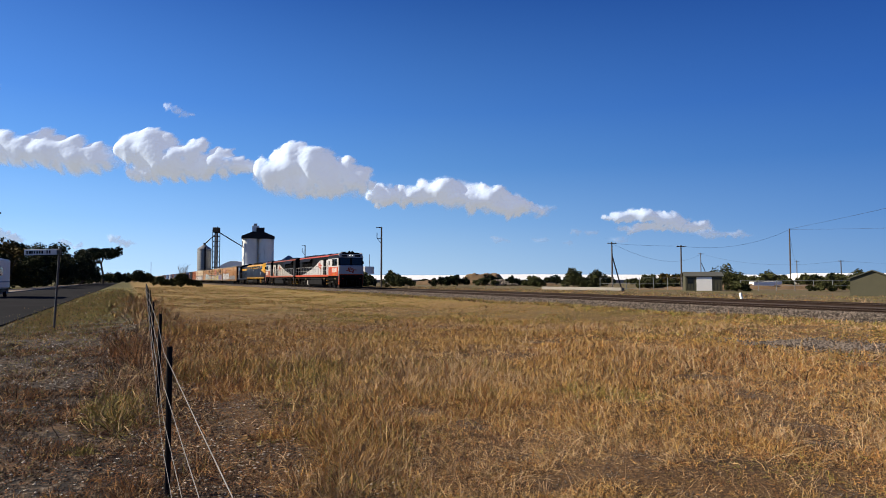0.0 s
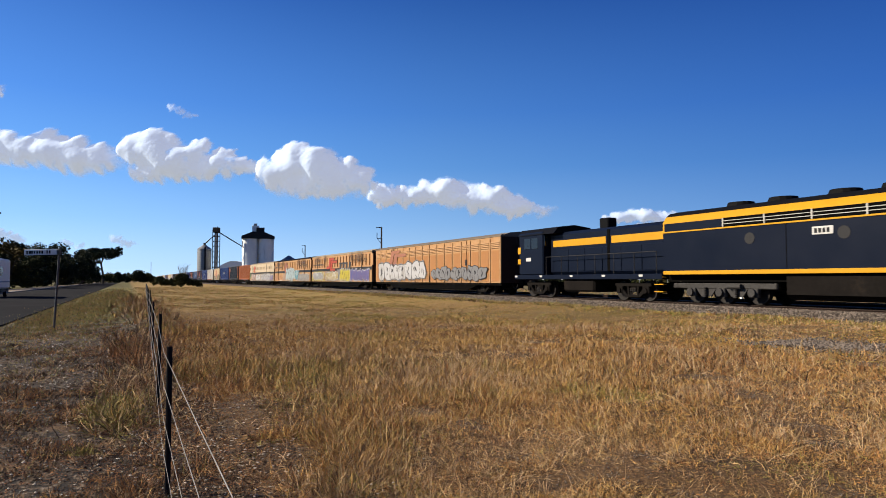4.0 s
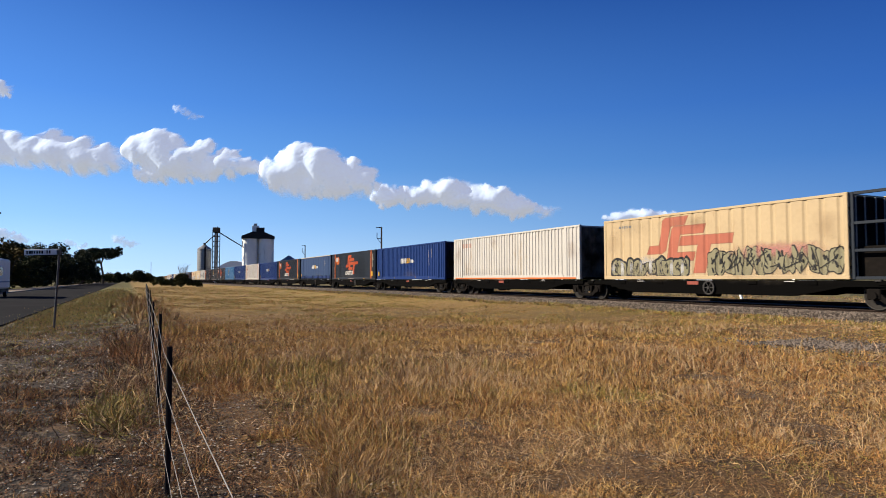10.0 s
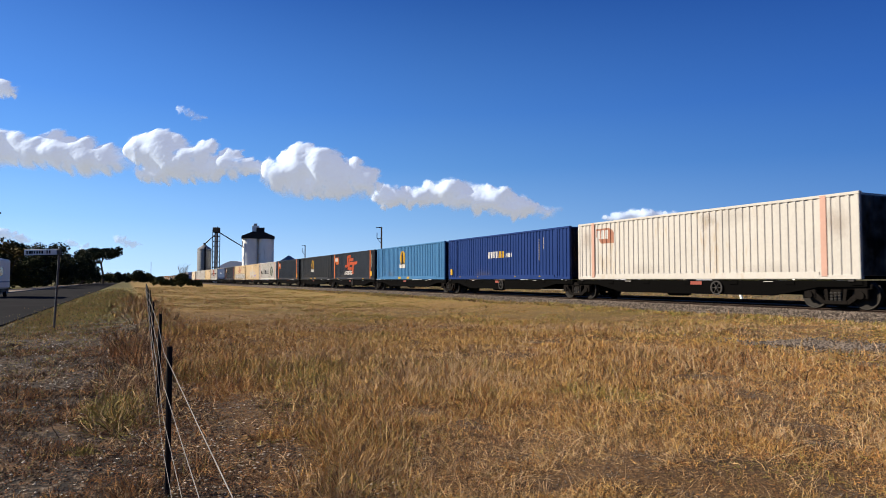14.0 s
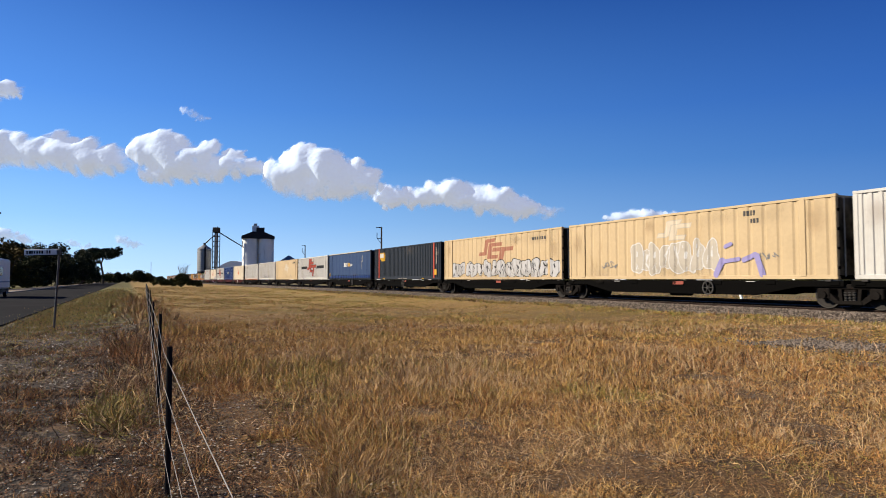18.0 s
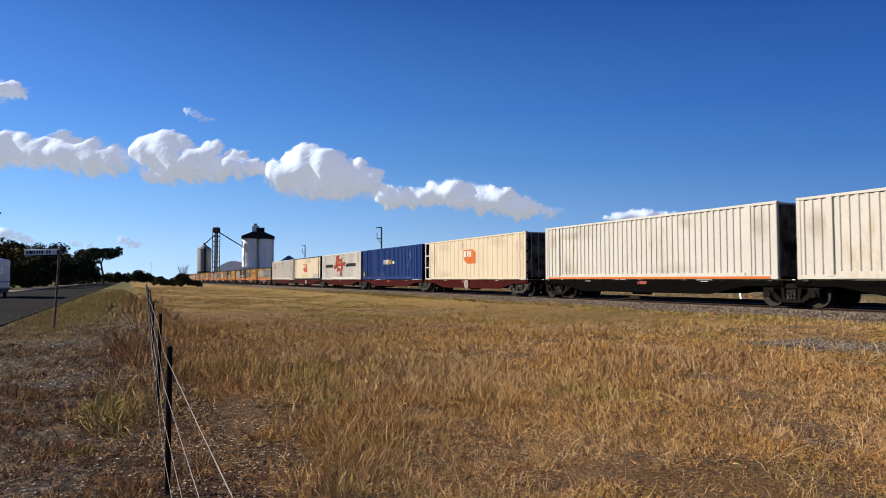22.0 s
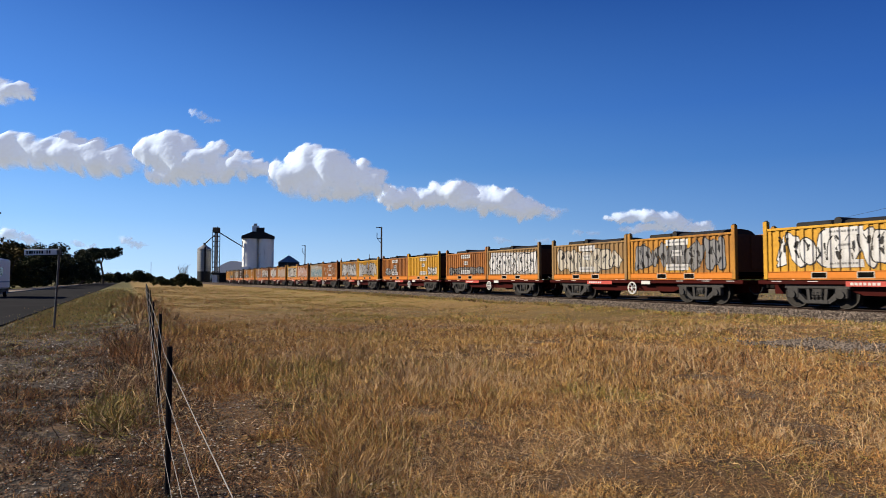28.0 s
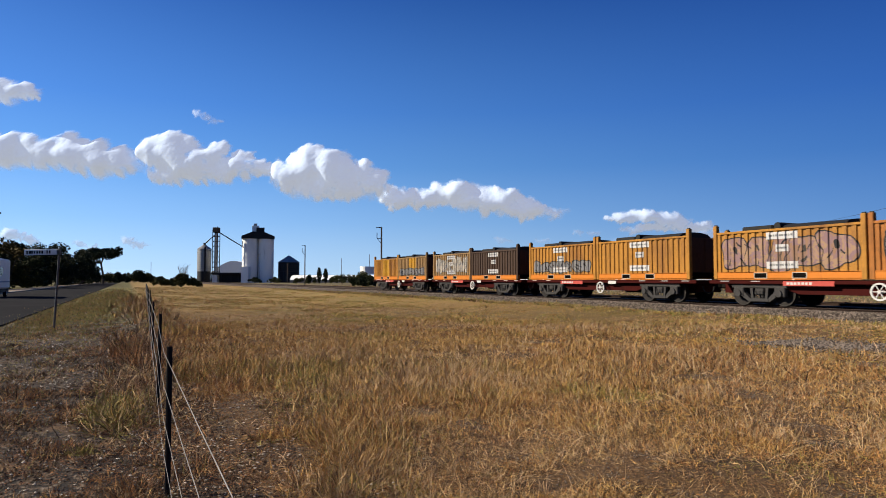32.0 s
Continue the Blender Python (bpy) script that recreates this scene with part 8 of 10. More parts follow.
A = dict
BOXES = [
    (RUST_GOLD, A(fill=SILVER, n=5, line=SPRAY_GREY), MOSS, A(fill=SPRAY_PURPLE, line=SPRAY_BLACK, halo=CHROME_WHITE, n=5, label=False)),
    (TAN, A(fill=SPRAY_GREY, n=6), GOLDEN, A(scribble=SPRAY_BLACK)),
    (TAN, A(fill=SPRAY_PALE, n=5, line=SPRAY_GREY), DARK_BROWN, A(fill=SILVER, n=4, high=0.6)),
    (DARK_BROWN, A(fill=SPRAY_GREY, n=7, high=0.8, line=SPRAY_PALE), GOLDEN, A()),
    (GOLDEN, A(fill=CHROME_WHITE, n=6, fat=0.16), TAN, A(panel=GOLDEN, scribble=SPRAY_BLACK)),
    (TAN, A(fill=SPRAY_PALE, n=4, fat=0.26), RUST_GOLD, A(panel=GOLDEN, fill=SPRAY_GREY, n=6)),
    (RUST_ORANGE, A(fill=SPRAY_GREY, n=7, high=0.55), TAN, A(cover=SILVER, fill=CHROME_WHITE, n=5, fat=0.24, label=False)),
    (RUST_ORANGE, A(fill=SILVER, n=4, high=0.7, span=(-2.4, 0.5)), GOLDEN, A(fill=CHROME_WHITE, n=2, high=0.6, span=(0.9, 2.5))),
    (RUST_GOLD, A(fill=SILVER, n=4, line=SPRAY_BLACK, halo=SPRAY_GREY, span=(-2.3, 2.3), label=False), GOLDEN, A(fill=SILVER, n=5, fat=0.27, label=False)),
    (TAN, A(cover=SPRAY_PALE, fill=SPRAY_SKY, n=7, line=SPRAY_TEAL, high=0.95), RUST_ORANGE, A(scribble=SPRAY_PALE)),
    (GOLDEN, A(cover=SILVER, fill=CHROME_WHITE, n=4, halo=SPRAY_BLACK, label=False), RUST_ORANGE, A(fill=SPRAY_PINK, n=6, line=CHROME_WHITE, label=False)),
    (RUST_ORANGE, A(panel=LABEL_WHITE, fill=CHROME_WHITE, n=4, span=(-2.2, 1.8)), RUST_GOLD, A(fill=SPRAY_PALE, n=6, line=SPRAY_PINK, label=False)),
    (RUST_GOLD, A(fill=SPRAY_MAUVE, n=3, line=SPRAY_BLACK), RUST_ORANGE, A(fill=CHROME_WHITE, n=5, halo=SPRAY_BLACK, label=False)),
    (RUST_GOLD, A(fill=SPRAY_GREY, n=4, high=0.7), RUST_GOLD, A()),
    (TAN, A(fill=SPRAY_PALE, n=8, line=SPRAY_GREY), DARK_BROWN, A()),
    (RUST_GOLD, A(panel=GOLDEN, label=False), TAN, A(panel=GOLDEN, fill=SPRAY_GREY, n=3, high=0.6, label=False)),
]
for i, (ma, aa, mb, ab) in enumerate(BOXES):
    c = -710.1 - 13.42 * i
    coil_wagon(c, i)
    open_box(c - 3.06, ma, aa, 100 + i)
    open_box(c + 3.06, mb, ab, 200 + i)
# ---- covered vans ----
VAN_TAN = paint("van_tan", (0.55, 0.315, 0.145), 0.55, 0.34, (0.46, 0.19, 0.06))
VAN_PANEL = paint("van_panel_brown", (0.46, 0.215, 0.08), 0.6, 0.34, (0.36, 0.14, 0.045))
VAN_CREAM = paint("van_cream", (0.64, 0.52, 0.36), 0.55, 0.22, (0.42, 0.28, 0.16))
VAN_CREAM_PANEL = paint("van_cream_panel", (0.50, 0.39, 0.25), 0.6, 0.25, (0.34, 0.23, 0.13))
ROOF_BROWN = paint("van_roof_brown", (0.24, 0.19, 0.14), 0.7, 0.3, (0.14, 0.1, 0.07))
ROOF_BLACK = paint("van_roof_black", (0.008, 0.008, 0.009), 0.7, 0.15, (0.02, 0.018, 0.016), spec=0.03)
ROOF_CREAM = paint("van_roof_cream", (0.45, 0.36, 0.24), 0.6, 0.3, (0.3, 0.2, 0.1))
SOOT_SHADE = paint("rust_soot_shade", (0.05, 0.024, 0.016), 0.75, 0.3)
VZ0, VZ1, VY = 0.76, 3.75, 1.43


def van(c, l, style, wall, panel_mat, roof, label, art):
    t = rolling(thing("covered_van", label, "freight van", group="covered vans"), c)
    h = l / 2
    body = part("body", Shape().box(-h, h, -VY + (0.07 if style != "louvre" else 0.0), VY, VZ0, VZ1, 0.02), wall if style == "louvre" else panel_mat, t)
    prof = [(-VY - 0.03, VZ1 - 0.04), (-VY - 0.03, VZ1 + 0.02), (-1.2, VZ1 + 0.09), (-0.7, VZ1 + 0.24), (0, VZ1 + 0.30), (0.7, VZ1 + 0.24), (1.2, VZ1 + 0.09), (VY + 0.03, VZ1 + 0.02), (VY + 0.03, VZ1 - 0.04)]
    part("roof", Shape().prism(prof, "x", -h - 0.05, h + 0.05), roof, t, smooth=False)
    # the +x end wall is near black: its shade is put into the colour
    part("end_wall", Shape().box(h, h + 0.04, -VY + 0.05, VY - 0.05, VZ0, VZ1 + 0.1, 0.01), SOOT_SHADE, t)
    part("sill", Shape().box(-h, h, -1.38, 1.38, 0.60, 0.76, 0.01).box(-h, h, -0.25, 0.25, 0.42, 0.62), BLACK, t)
    part("sole_bar", Shape().prism([(-h + 3.2, 0.62), (-h + 4.6, 0.26), (h - 4.6, 0.26), (h - 3.2, 0.62)], "y", -1.34, 1.34), BLACK, t)
    for q in (-1, 1):
        bogie(t, q * (h - 3.0), BOGIE_DARK)
        coupler(t, q * (h + 0.1), q)
    brake_hose(t, h + 0.3)
    part("brake_tank", shared("tank", lambda: None), None, t, at=(3.0, 0.1, 0.0))
    w = VZ1 - VZ0
    joints = (fx(h, 0.275), fx(h, 0.725)) if style != "louvre" else ()
    # stiffened panels along the side
    n = int(l / (1.05 if style == "panel" else 1.34))
    pitch = l / n
    for i in range(n):
        x = -h + pitch * (i + 0.5)
        if style != "louvre":
            lo, hi, half = (0.55, 0.92, 0.22) if style == "panel" else (0.66, 0.82, 0.24)
            part("wall_post", shared(("vpost", wall.name, round(pitch, 3), style), lambda: Shape().box(-pitch / 2 + half, pitch / 2 - half, -0.07, 0.0, VZ0 + w * lo, VZ0 + w * hi).mesh("wall_post", wall)), None, body, at=(x + pitch / 2, -VY + 0.07, 0))
            part("panel_seam", shared(("vseam", wall.name), lambda: Shape().box(-0.012, 0.012, -0.008, 0.0, VZ0 + 0.03, VZ0 + w * 0.38).mesh("panel_seam", panel_mat)), None, body, at=(x + pitch / 2, -VY, 0))
        else:
            part("stiffener", shared(("vl", wall.name), lambda: Shape().box(-0.06, 0.06, -0.05, 0.02, VZ0 + 0.02, VZ1 - 0.1, 0.012).mesh("stiffener", wall)), None, body, at=(x + pitch / 2, -VY, 0))
            part("panel", shared(("vq", panel_mat.name), lambda: Shape().box(-0.5, 0.5, -0.012, 0.02, VZ0 + 0.1, VZ0 + w * 0.70, 0.01).mesh("panel", panel_mat)), None, body, at=(x, -VY - 0.002, 0))
            for k in range(4):
                part("louvre_slat", shared(("slat", wall.name), lambda: Shape().prism([(-0.045, -0.04), (0.0, 0.03), (0.012, 0.03), (-0.03, -0.04)], "x", -0.56, 0.56).mesh("louvre_slat", wall)), None, body, at=(x, -VY - 0.01, VZ0 + w * 0.76 + 0.115 * k))
    if style != "louvre":
        lo, hi = (0.55, 0.92) if style == "panel" else (0.66, 0.82)
        part("lower_wall", Shape().box(-h, h, -VY, -VY + 0.07, VZ0, VZ0 + w * lo), wall, body)
        part("upper_wall", Shape().box(-h, h, -VY, -VY + 0.07, VZ0 + w * hi, VZ1), wall, body)
    for x in joints:
        part("door_joint", Shape().box(x - 0.03, x + 0.03, -VY - 0.02, -VY + 0.02, VZ0, VZ1 - 0.02), BAND_BLACK, body)
    for q in (0.13, 0.87) if style != "louvre" else (0.2, 0.8):
        d = part("door_post", Shape().box(fx(h, q) - 0.025, fx(h, q) + 0.025, -VY - 0.05, -VY, VZ0 + 0.1, VZ1 - 0.1, 0.01), SOOT_SHADE if style == "panel" else wall, body)
        part("door_lock", Shape().box(fx(h, q) - 0.12, fx(h, q) + 0.12, -VY - 0.07, -VY - 0.05, VZ0 + 1.2, VZ0 + 1.6, 0.01), BAND_BLACK, d)
    pr = random.Random(int(-c))
    for q, wide in ((0.13, 4.6), (0.275, 2.2), (0.725, 2.2), (0.83, 5.5)) if style == "panel" else ((0.2, 1.4),) if style == "louvre" else ():
        smudge(body, "soot_smudge", fx(h, q), VZ1 - 0.42, wide, 1.3, -VY - 0.052, MIST_SOOT)
    for k in range(5):
        smudge(body, "grime", fx(h, 0.1 + 0.2 * k + pr.uniform(-0.05, 0.05)), VZ0 + 0.3 + pr.uniform(0, 0.3), 5.5, 1.1, -VY - 0.0525, MIST_GRIME)
    if style != "louvre":
        part("black_band", marks([[(-h + 0.02, VZ0 + w * 0.40), (h - 0.02, VZ0 + w * 0.40), (h - 0.02, VZ0 + w * 0.50), (-h + 0.02, VZ0 + w * 0.50)]], -VY - 0.014), BAND_BLACK, body)
    art(body, h, w)
    return t


def art_louvre(b, h, w):
    part("emblem", marks(emblem(fx(h, 0.12), fx(h, 0.42), VZ0 + w * 0.30, VZ0 + w * 0.92)[:2], -VY - 0.055), LOGO_FADED, b)
    tag(b, fx(h, 0.05), fx(h, 0.50), VZ0 + 0.12, VZ0 + 1.7, 5, SILVER, SPRAY_BLACK, -VY - 0.06, seed=21, fat=0.17, halo=SPRAY_GREY)
    tag(b, fx(h, 0.55), fx(h, 0.92), VZ0 + 0.12, VZ0 + 1.2, 6, SPRAY_GREY, SPRAY_BLACK, -VY - 0.06, seed=22)


def art_multi(b, h, w):
    y = -VY - 0.038
    put_emblem(b, fx(h, 0.30), fx(h, 0.575), VZ0 + w * 0.26, VZ0 + w * 0.90, y, flat, (), LOGO_RED, BAND_BLACK, 2)
    part("lettering", marks([*bars(fx(h, 0.53), fx(h, 0.73), VZ0 + w * 0.40, VZ0 + w * 0.70, 4, 0.25, 0.45), *bars(fx(h, 0.53), fx(h, 0.67), VZ0 + w * 0.64, VZ0 + w * 0.70, 2, 0.25, 0.2)], y), FADED_INK, b)
    lettering("MULTI-FREIGHTER", fx(h, 0.845), VZ0 + w * 0.66, 0.52, -VY - 0.05, FADED_INK, b, 0.2)
    part("lettering", marks(bars(fx(h, 0.03), fx(h, 0.25), VZ0 + w * 0.64, VZ0 + w * 0.70, 20, 0), y), FADED_INK, b)
    part("overpaint", marks([backing(fx(h, 0.0) + 0.1, fx(h, 0.27), VZ0 + 0.05, VZ0 + 1.05, 3)], y), WALL_YELLOWS, b)
    part("overpaint", marks([backing(fx(h, 0.28), fx(h, 0.56), VZ0 + 0.05, VZ0 + 1.25, 4)], y), WALL_PINKS, b)
    part("overpaint", marks([backing(fx(h, 0.50), fx(h, 0.58), VZ0 + 0.15, VZ0 + 1.75, 5)], y - 0.002), SPRAY_GREY, b)
    tag(b, fx(h, 0.04), fx(h, 0.25), VZ0 + 0.1, VZ0 + 1.2, 5, SPRAY_GREY, CHROME_WHITE, -VY - 0.045, seed=31, halo=SPRAY_YELLOW)
    tag(b, fx(h, 0.30), fx(h, 0.51), VZ0 + 0.08, VZ0 + 1.15, 5, SPRAY_OLIVE, CHROME_WHITE, -VY - 0.045, seed=32, halo=SPRAY_BLACK)
    tag(b, fx(h, 0.545), fx(h, 0.70), VZ0 + 0.05, VZ0 + 1.35, 3, SPRAY_YELLOW, SPRAY_BLACK, -VY - 0.05, seed=33, halo=CHROME_WHITE)
    tag(b, fx(h, 0.71), fx(h, 0.97), VZ0 + 0.08, VZ0 + 1.3, 6, SPRAY_PURPLE, SPRAY_BLUE, -VY - 0.045, seed=34, halo=CHROME_WHITE)


def art_multi_dark(b, h, w):
    y = -VY - 0.038
    put_emblem(b, fx(h, 0.30), fx(h, 0.47), VZ0 + w * 0.26, VZ0 + w * 0.90, y, flat, (), LOGO_FADED, BAND_BLACK, 2)
    lettering("MULTI-FREIGHTER", fx(h, 0.845), VZ0 + w * 0.64, 0.5, -VY - 0.05, FADED_INK, b, 0.2)
    part("lettering", marks(bars(fx(h, 0.04), fx(h, 0.25), VZ0 + w * 0.66, VZ0 + w * 0.72, 20, 0), y), FADED_INK, b)
    part("overpaint", marks([backing(fx(h, 0.28), fx(h, 0.38), VZ0 + 0.1, VZ0 + 1.2, 7)], y), WALL_PINKS, b)
    part("overpaint", marks([backing(fx(h, 0.70), fx(h, 0.98), VZ0 + 0.05, VZ0 + 1.05, 8)], y), WALL_GREYS, b)
    scribble(b, fx(h, 0.02), fx(h, 0.25), VZ0 + 0.15, VZ0 + 1.1, 14, LOGO_FADED, -VY - 0.042, seed=44, r=0.016)
    part("white_board", marks([[(fx(h, 0.19), VZ0 + 0.05), (fx(h, 0.25), VZ0 + 0.05), (fx(h, 0.25), VZ0 + 0.17), (fx(h, 0.19), VZ0 + 0.17)]], -VY - 0.05), PLAIN_WHITE, b)
    tag(b, fx(h, 0.38), fx(h, 0.62), VZ0 + 0.05, VZ0 + 1.95, 3, SPRAY_SKY, SPRAY_BLACK, -VY - 0.045, seed=41, halo=CHROME_WHITE)
    tag(b, fx(h, 0.62), fx(h, 0.72), VZ0 + 0.2, VZ0 + 1.6, 2, SPRAY_TEAL, CHROME_WHITE, -VY - 0.045, seed=42, fat=0.14)
    tag(b, fx(h, 0.74), fx(h, 0.97), VZ0 + 0.1, VZ0 + 1.1, 5, SPRAY_GREY, SPRAY_PALE, -VY - 0.045, seed=43)


def art_window(b, h, w):
    y = -VY - 0.038
    put_emblem(b, fx(h, 0.17), fx(h, 0.33), VZ0 + w * 0.38, VZ0 + w * 0.88, y - 0.004, flat, (), LOGO_ORANGE, BAND_BLACK, 2)
    part("overpaint", marks([backing(fx(h, 0.0) + 0.05, fx(h, 0.285), VZ0 + 0.02, VZ0 + 1.25, 11)], y), WALL_PINKS, b)
    part("overpaint", marks([backing(fx(h, 0.285), fx(h, 0.49), VZ0 + 0.02, VZ0 + 1.1, 12)], y), WALL_GREYS, b)
    part("overpaint", marks([backing(fx(h, 0.51), fx(h, 0.99), VZ0 + 0.02, VZ0 + 1.2, 13)], y), WALL_GREYS, b)
    tag(b, fx(h, 0.09), fx(h, 0.28), VZ0 + 0.04, VZ0 + 1.35, 4, SPRAY_MAUVE, CHROME_WHITE, -VY - 0.045, seed=51, halo=SPRAY_BLACK)
    part("yellow_panel", marks([[(fx(h, 0.045), VZ0 + 0.2), (fx(h, 0.085), VZ0 + 0.2), (fx(h, 0.085), VZ0 + 0.75), (fx(h, 0.045), VZ0 + 0.75)]], -VY - 0.046), SIGN_YELLOW, b)
    part("green_cloud", marks([capsule((fx(h, 0.015), VZ0 + 0.55), (fx(h, 0.03), VZ0 + 1.15), 0.35, 7), capsule((fx(h, 0.03), VZ0 + 0.9), (fx(h, 0.045), VZ0 + 1.0), 0.3, 7)], -VY - 0.044), SPRAY_GREEN, b)
    tag(b, fx(h, 0.29), fx(h, 0.48), VZ0 + 0.05, VZ0 + 1.15, 5, CHROME_WHITE, SPRAY_BLACK, -VY - 0.045, seed=52)
    part("red_disc", marks([capsule((fx(h, 0.55), VZ0 + 0.65), (fx(h, 0.552), VZ0 + 0.66), 0.42, 9)], -VY - 0.044), SPRAY_RED, b)
    tag(b, fx(h, 0.535), fx(h, 0.86), VZ0 + 0.05, VZ0 + 1.25, 7, SILVER, SPRAY_BLACK, -VY - 0.05, seed=53, halo=SPRAY_PALE)
    tag(b, fx(h, 0.86), fx(h, 0.98), VZ0 + 0.05, VZ0 + 1.0, 2, SPRAY_PURPLE, SPRAY_PALE, -VY - 0.045, seed=54)


van(-157.7, 22.9, "louvre", VAN_TAN, VAN_PANEL, ROOF_BROWN, "tan louvred freight van with silver spray paint", art_louvre)
van(-181.6, 22.6, "panel", VAN_TAN, VAN_PANEL, ROOF_CREAM, "tan panelled freight van with black band and colourful spray paint", art_multi)
van(-205.0, 22.6, "panel", VAN_TAN, VAN_PANEL, ROOF_BLACK, "rust-stained tan freight van with black roof and spray paint", art_multi_dark)
van(-228.3, 22.5, "window", VAN_CREAM, VAN_CREAM_PANEL, ROOF_CREAM, "cream freight van with square vents and black band", art_window)

# ---- diesel locomotives ----
LOCO_ORANGE = paint("loco_orange_red", (0.60, 0.085, 0.02), 0.4, 0.06)
LOCO_RUST = paint("loco_faded_red", (0.36, 0.085, 0.035), 0.5, 0.1)
LOCO_WHITE = paint("loco_white", (0.66, 0.665, 0.68), 0.45, 0.16, (0.42, 0.40, 0.37))
LOCO_CREAM = paint("loco_faded_white", (0.55, 0.535, 0.50), 0.5, 0.2)
LOCO_BLACK = paint("loco_black", (0.0045, 0.0045, 0.005), 0.5, 0.12, (0.013, 0.012, 0.011), spec=0.05)
TANK_GREY = paint("fuel_tank_grey", (0.016, 0.016, 0.017), 0.65, 0.3, (0.035, 0.03, 0.026), spec=0.05)
LOCO_DUST = paint("dusty_yellow_lid", (0.30, 0.22, 0.10), 0.7, 0.3)
RAILING = paint("railing_grey", (0.42, 0.42, 0.42), 0.4, 0.1)
NAVY_LOCO = paint("loco_navy", (0.0045, 0.009, 0.024), 0.4, 0.1, (0.012, 0.013, 0.02), spec=0.08)
LOCO_GOLD = paint("loco_golden_yellow", (0.72, 0.36, 0.015), 0.4, 0.08, (0.4, 0.2, 0.05))
CAB_GLASS = surface("cab_glass", (0.008, 0.010, 0.013), 0.08, spread=0.1, bump=0, spec=0.4)
GRILLE = surface("black_grille", (0.004, 0.004, 0.0042), 0.8, bump=0.1, spec=0.02)
HEADLAMP = bpy.data.materials.new("lit_headlamp")
HEADLAMP.use_nodes = True
hb = HEADLAMP.node_tree.nodes["Principled BSDF"]
hb.inputs["Base Color"].default_value = (0.9, 0.88, 0.8, 1)
hb.inputs["Emission Color"].default_value = (1.0, 0.93, 0.8, 1)
hb.inputs["Emission Strength"].default_value = 0.7


def truck(parent, x, frame_mat, span=1.75):
    """A three-axle locomotive bogie."""
    def make():
        s = Shape()
        s.box(-span - 1.0, span + 1.0, -0.07, 0.07, 0.62, 0.84, 0.03)
        for q in (-span, 0, span):
            s.box(q - 0.22, q + 0.22, -0.1, 0.1, 0.30, 0.64, 0.03)
            s.tube((q, -0.2, 0.48), (q, 0.1, 0.48), 0.16, 12)
        for q in (-span / 2, span / 2):
            s.prism([(q - 0.5, 0.62), (q - 0.25, 0.30), (q + 0.25, 0.30), (q + 0.5, 0.62)], "y", -0.05, 0.05)
        return s.mesh("truck_side", frame_mat)
    b = part("truck", shared(("truck_bolster", frame_mat.name), lambda: Shape().box(-2.4, 2.4, -0.85, 0.85, 0.55, 0.95, 0.04).mesh("truck", BOGIE_DARK)), None, parent, at=(x, 0, 0))
    for y, turn in ((-1.1, 0), (1.1, 180)):
        part("truck_side", shared(("truck_side", frame_mat.name, span), make), None, b, at=pose(0, y, 0, 0, 0, turn))
        for q in (-span * 0.5, span * 0.5):
            part("coil_spring", shared("loco_spring", lambda: (lambda s: [s.tube((0, 0, 0.28 + 0.07 * k), (0, 0, 0.32 + 0.07 * k), 0.1, 10) for k in range(6)] and s)(Shape()).mesh("coil_spring", BOGIE_GREY)), None, b, at=(q, y * 1.1, 0))
        part("brake_cylinder", shared("loco_cyl", lambda: Shape().tube((-0.3, 0, 0.72), (0.3, 0, 0.72), 0.1, 10).mesh("brake_cylinder", BOGIE_GREY)), None, b, at=(span * 0.5, y * 1.15, 0))
    for q in (-span, 0, span):
        for y, turn in ((-0.76, 0), (0.76, 180)):
            part("wheel", shared("wheel", wheel_mesh), None, b, at=pose(q, y, 0.47, 0, 0, turn))
    return b


def steps(parent, x, y, z0, z1, n, material):
    for k in range(n):
        z = z0 + (z1 - z0) * k / (n - 1)
        part("step", shared(("step", material.name), lambda: Shape().box(-0.28, 0.28, -0.1, 0.1, -0.02, 0.02, 0.005).mesh("step", material)), None, parent, at=(x, y, z))


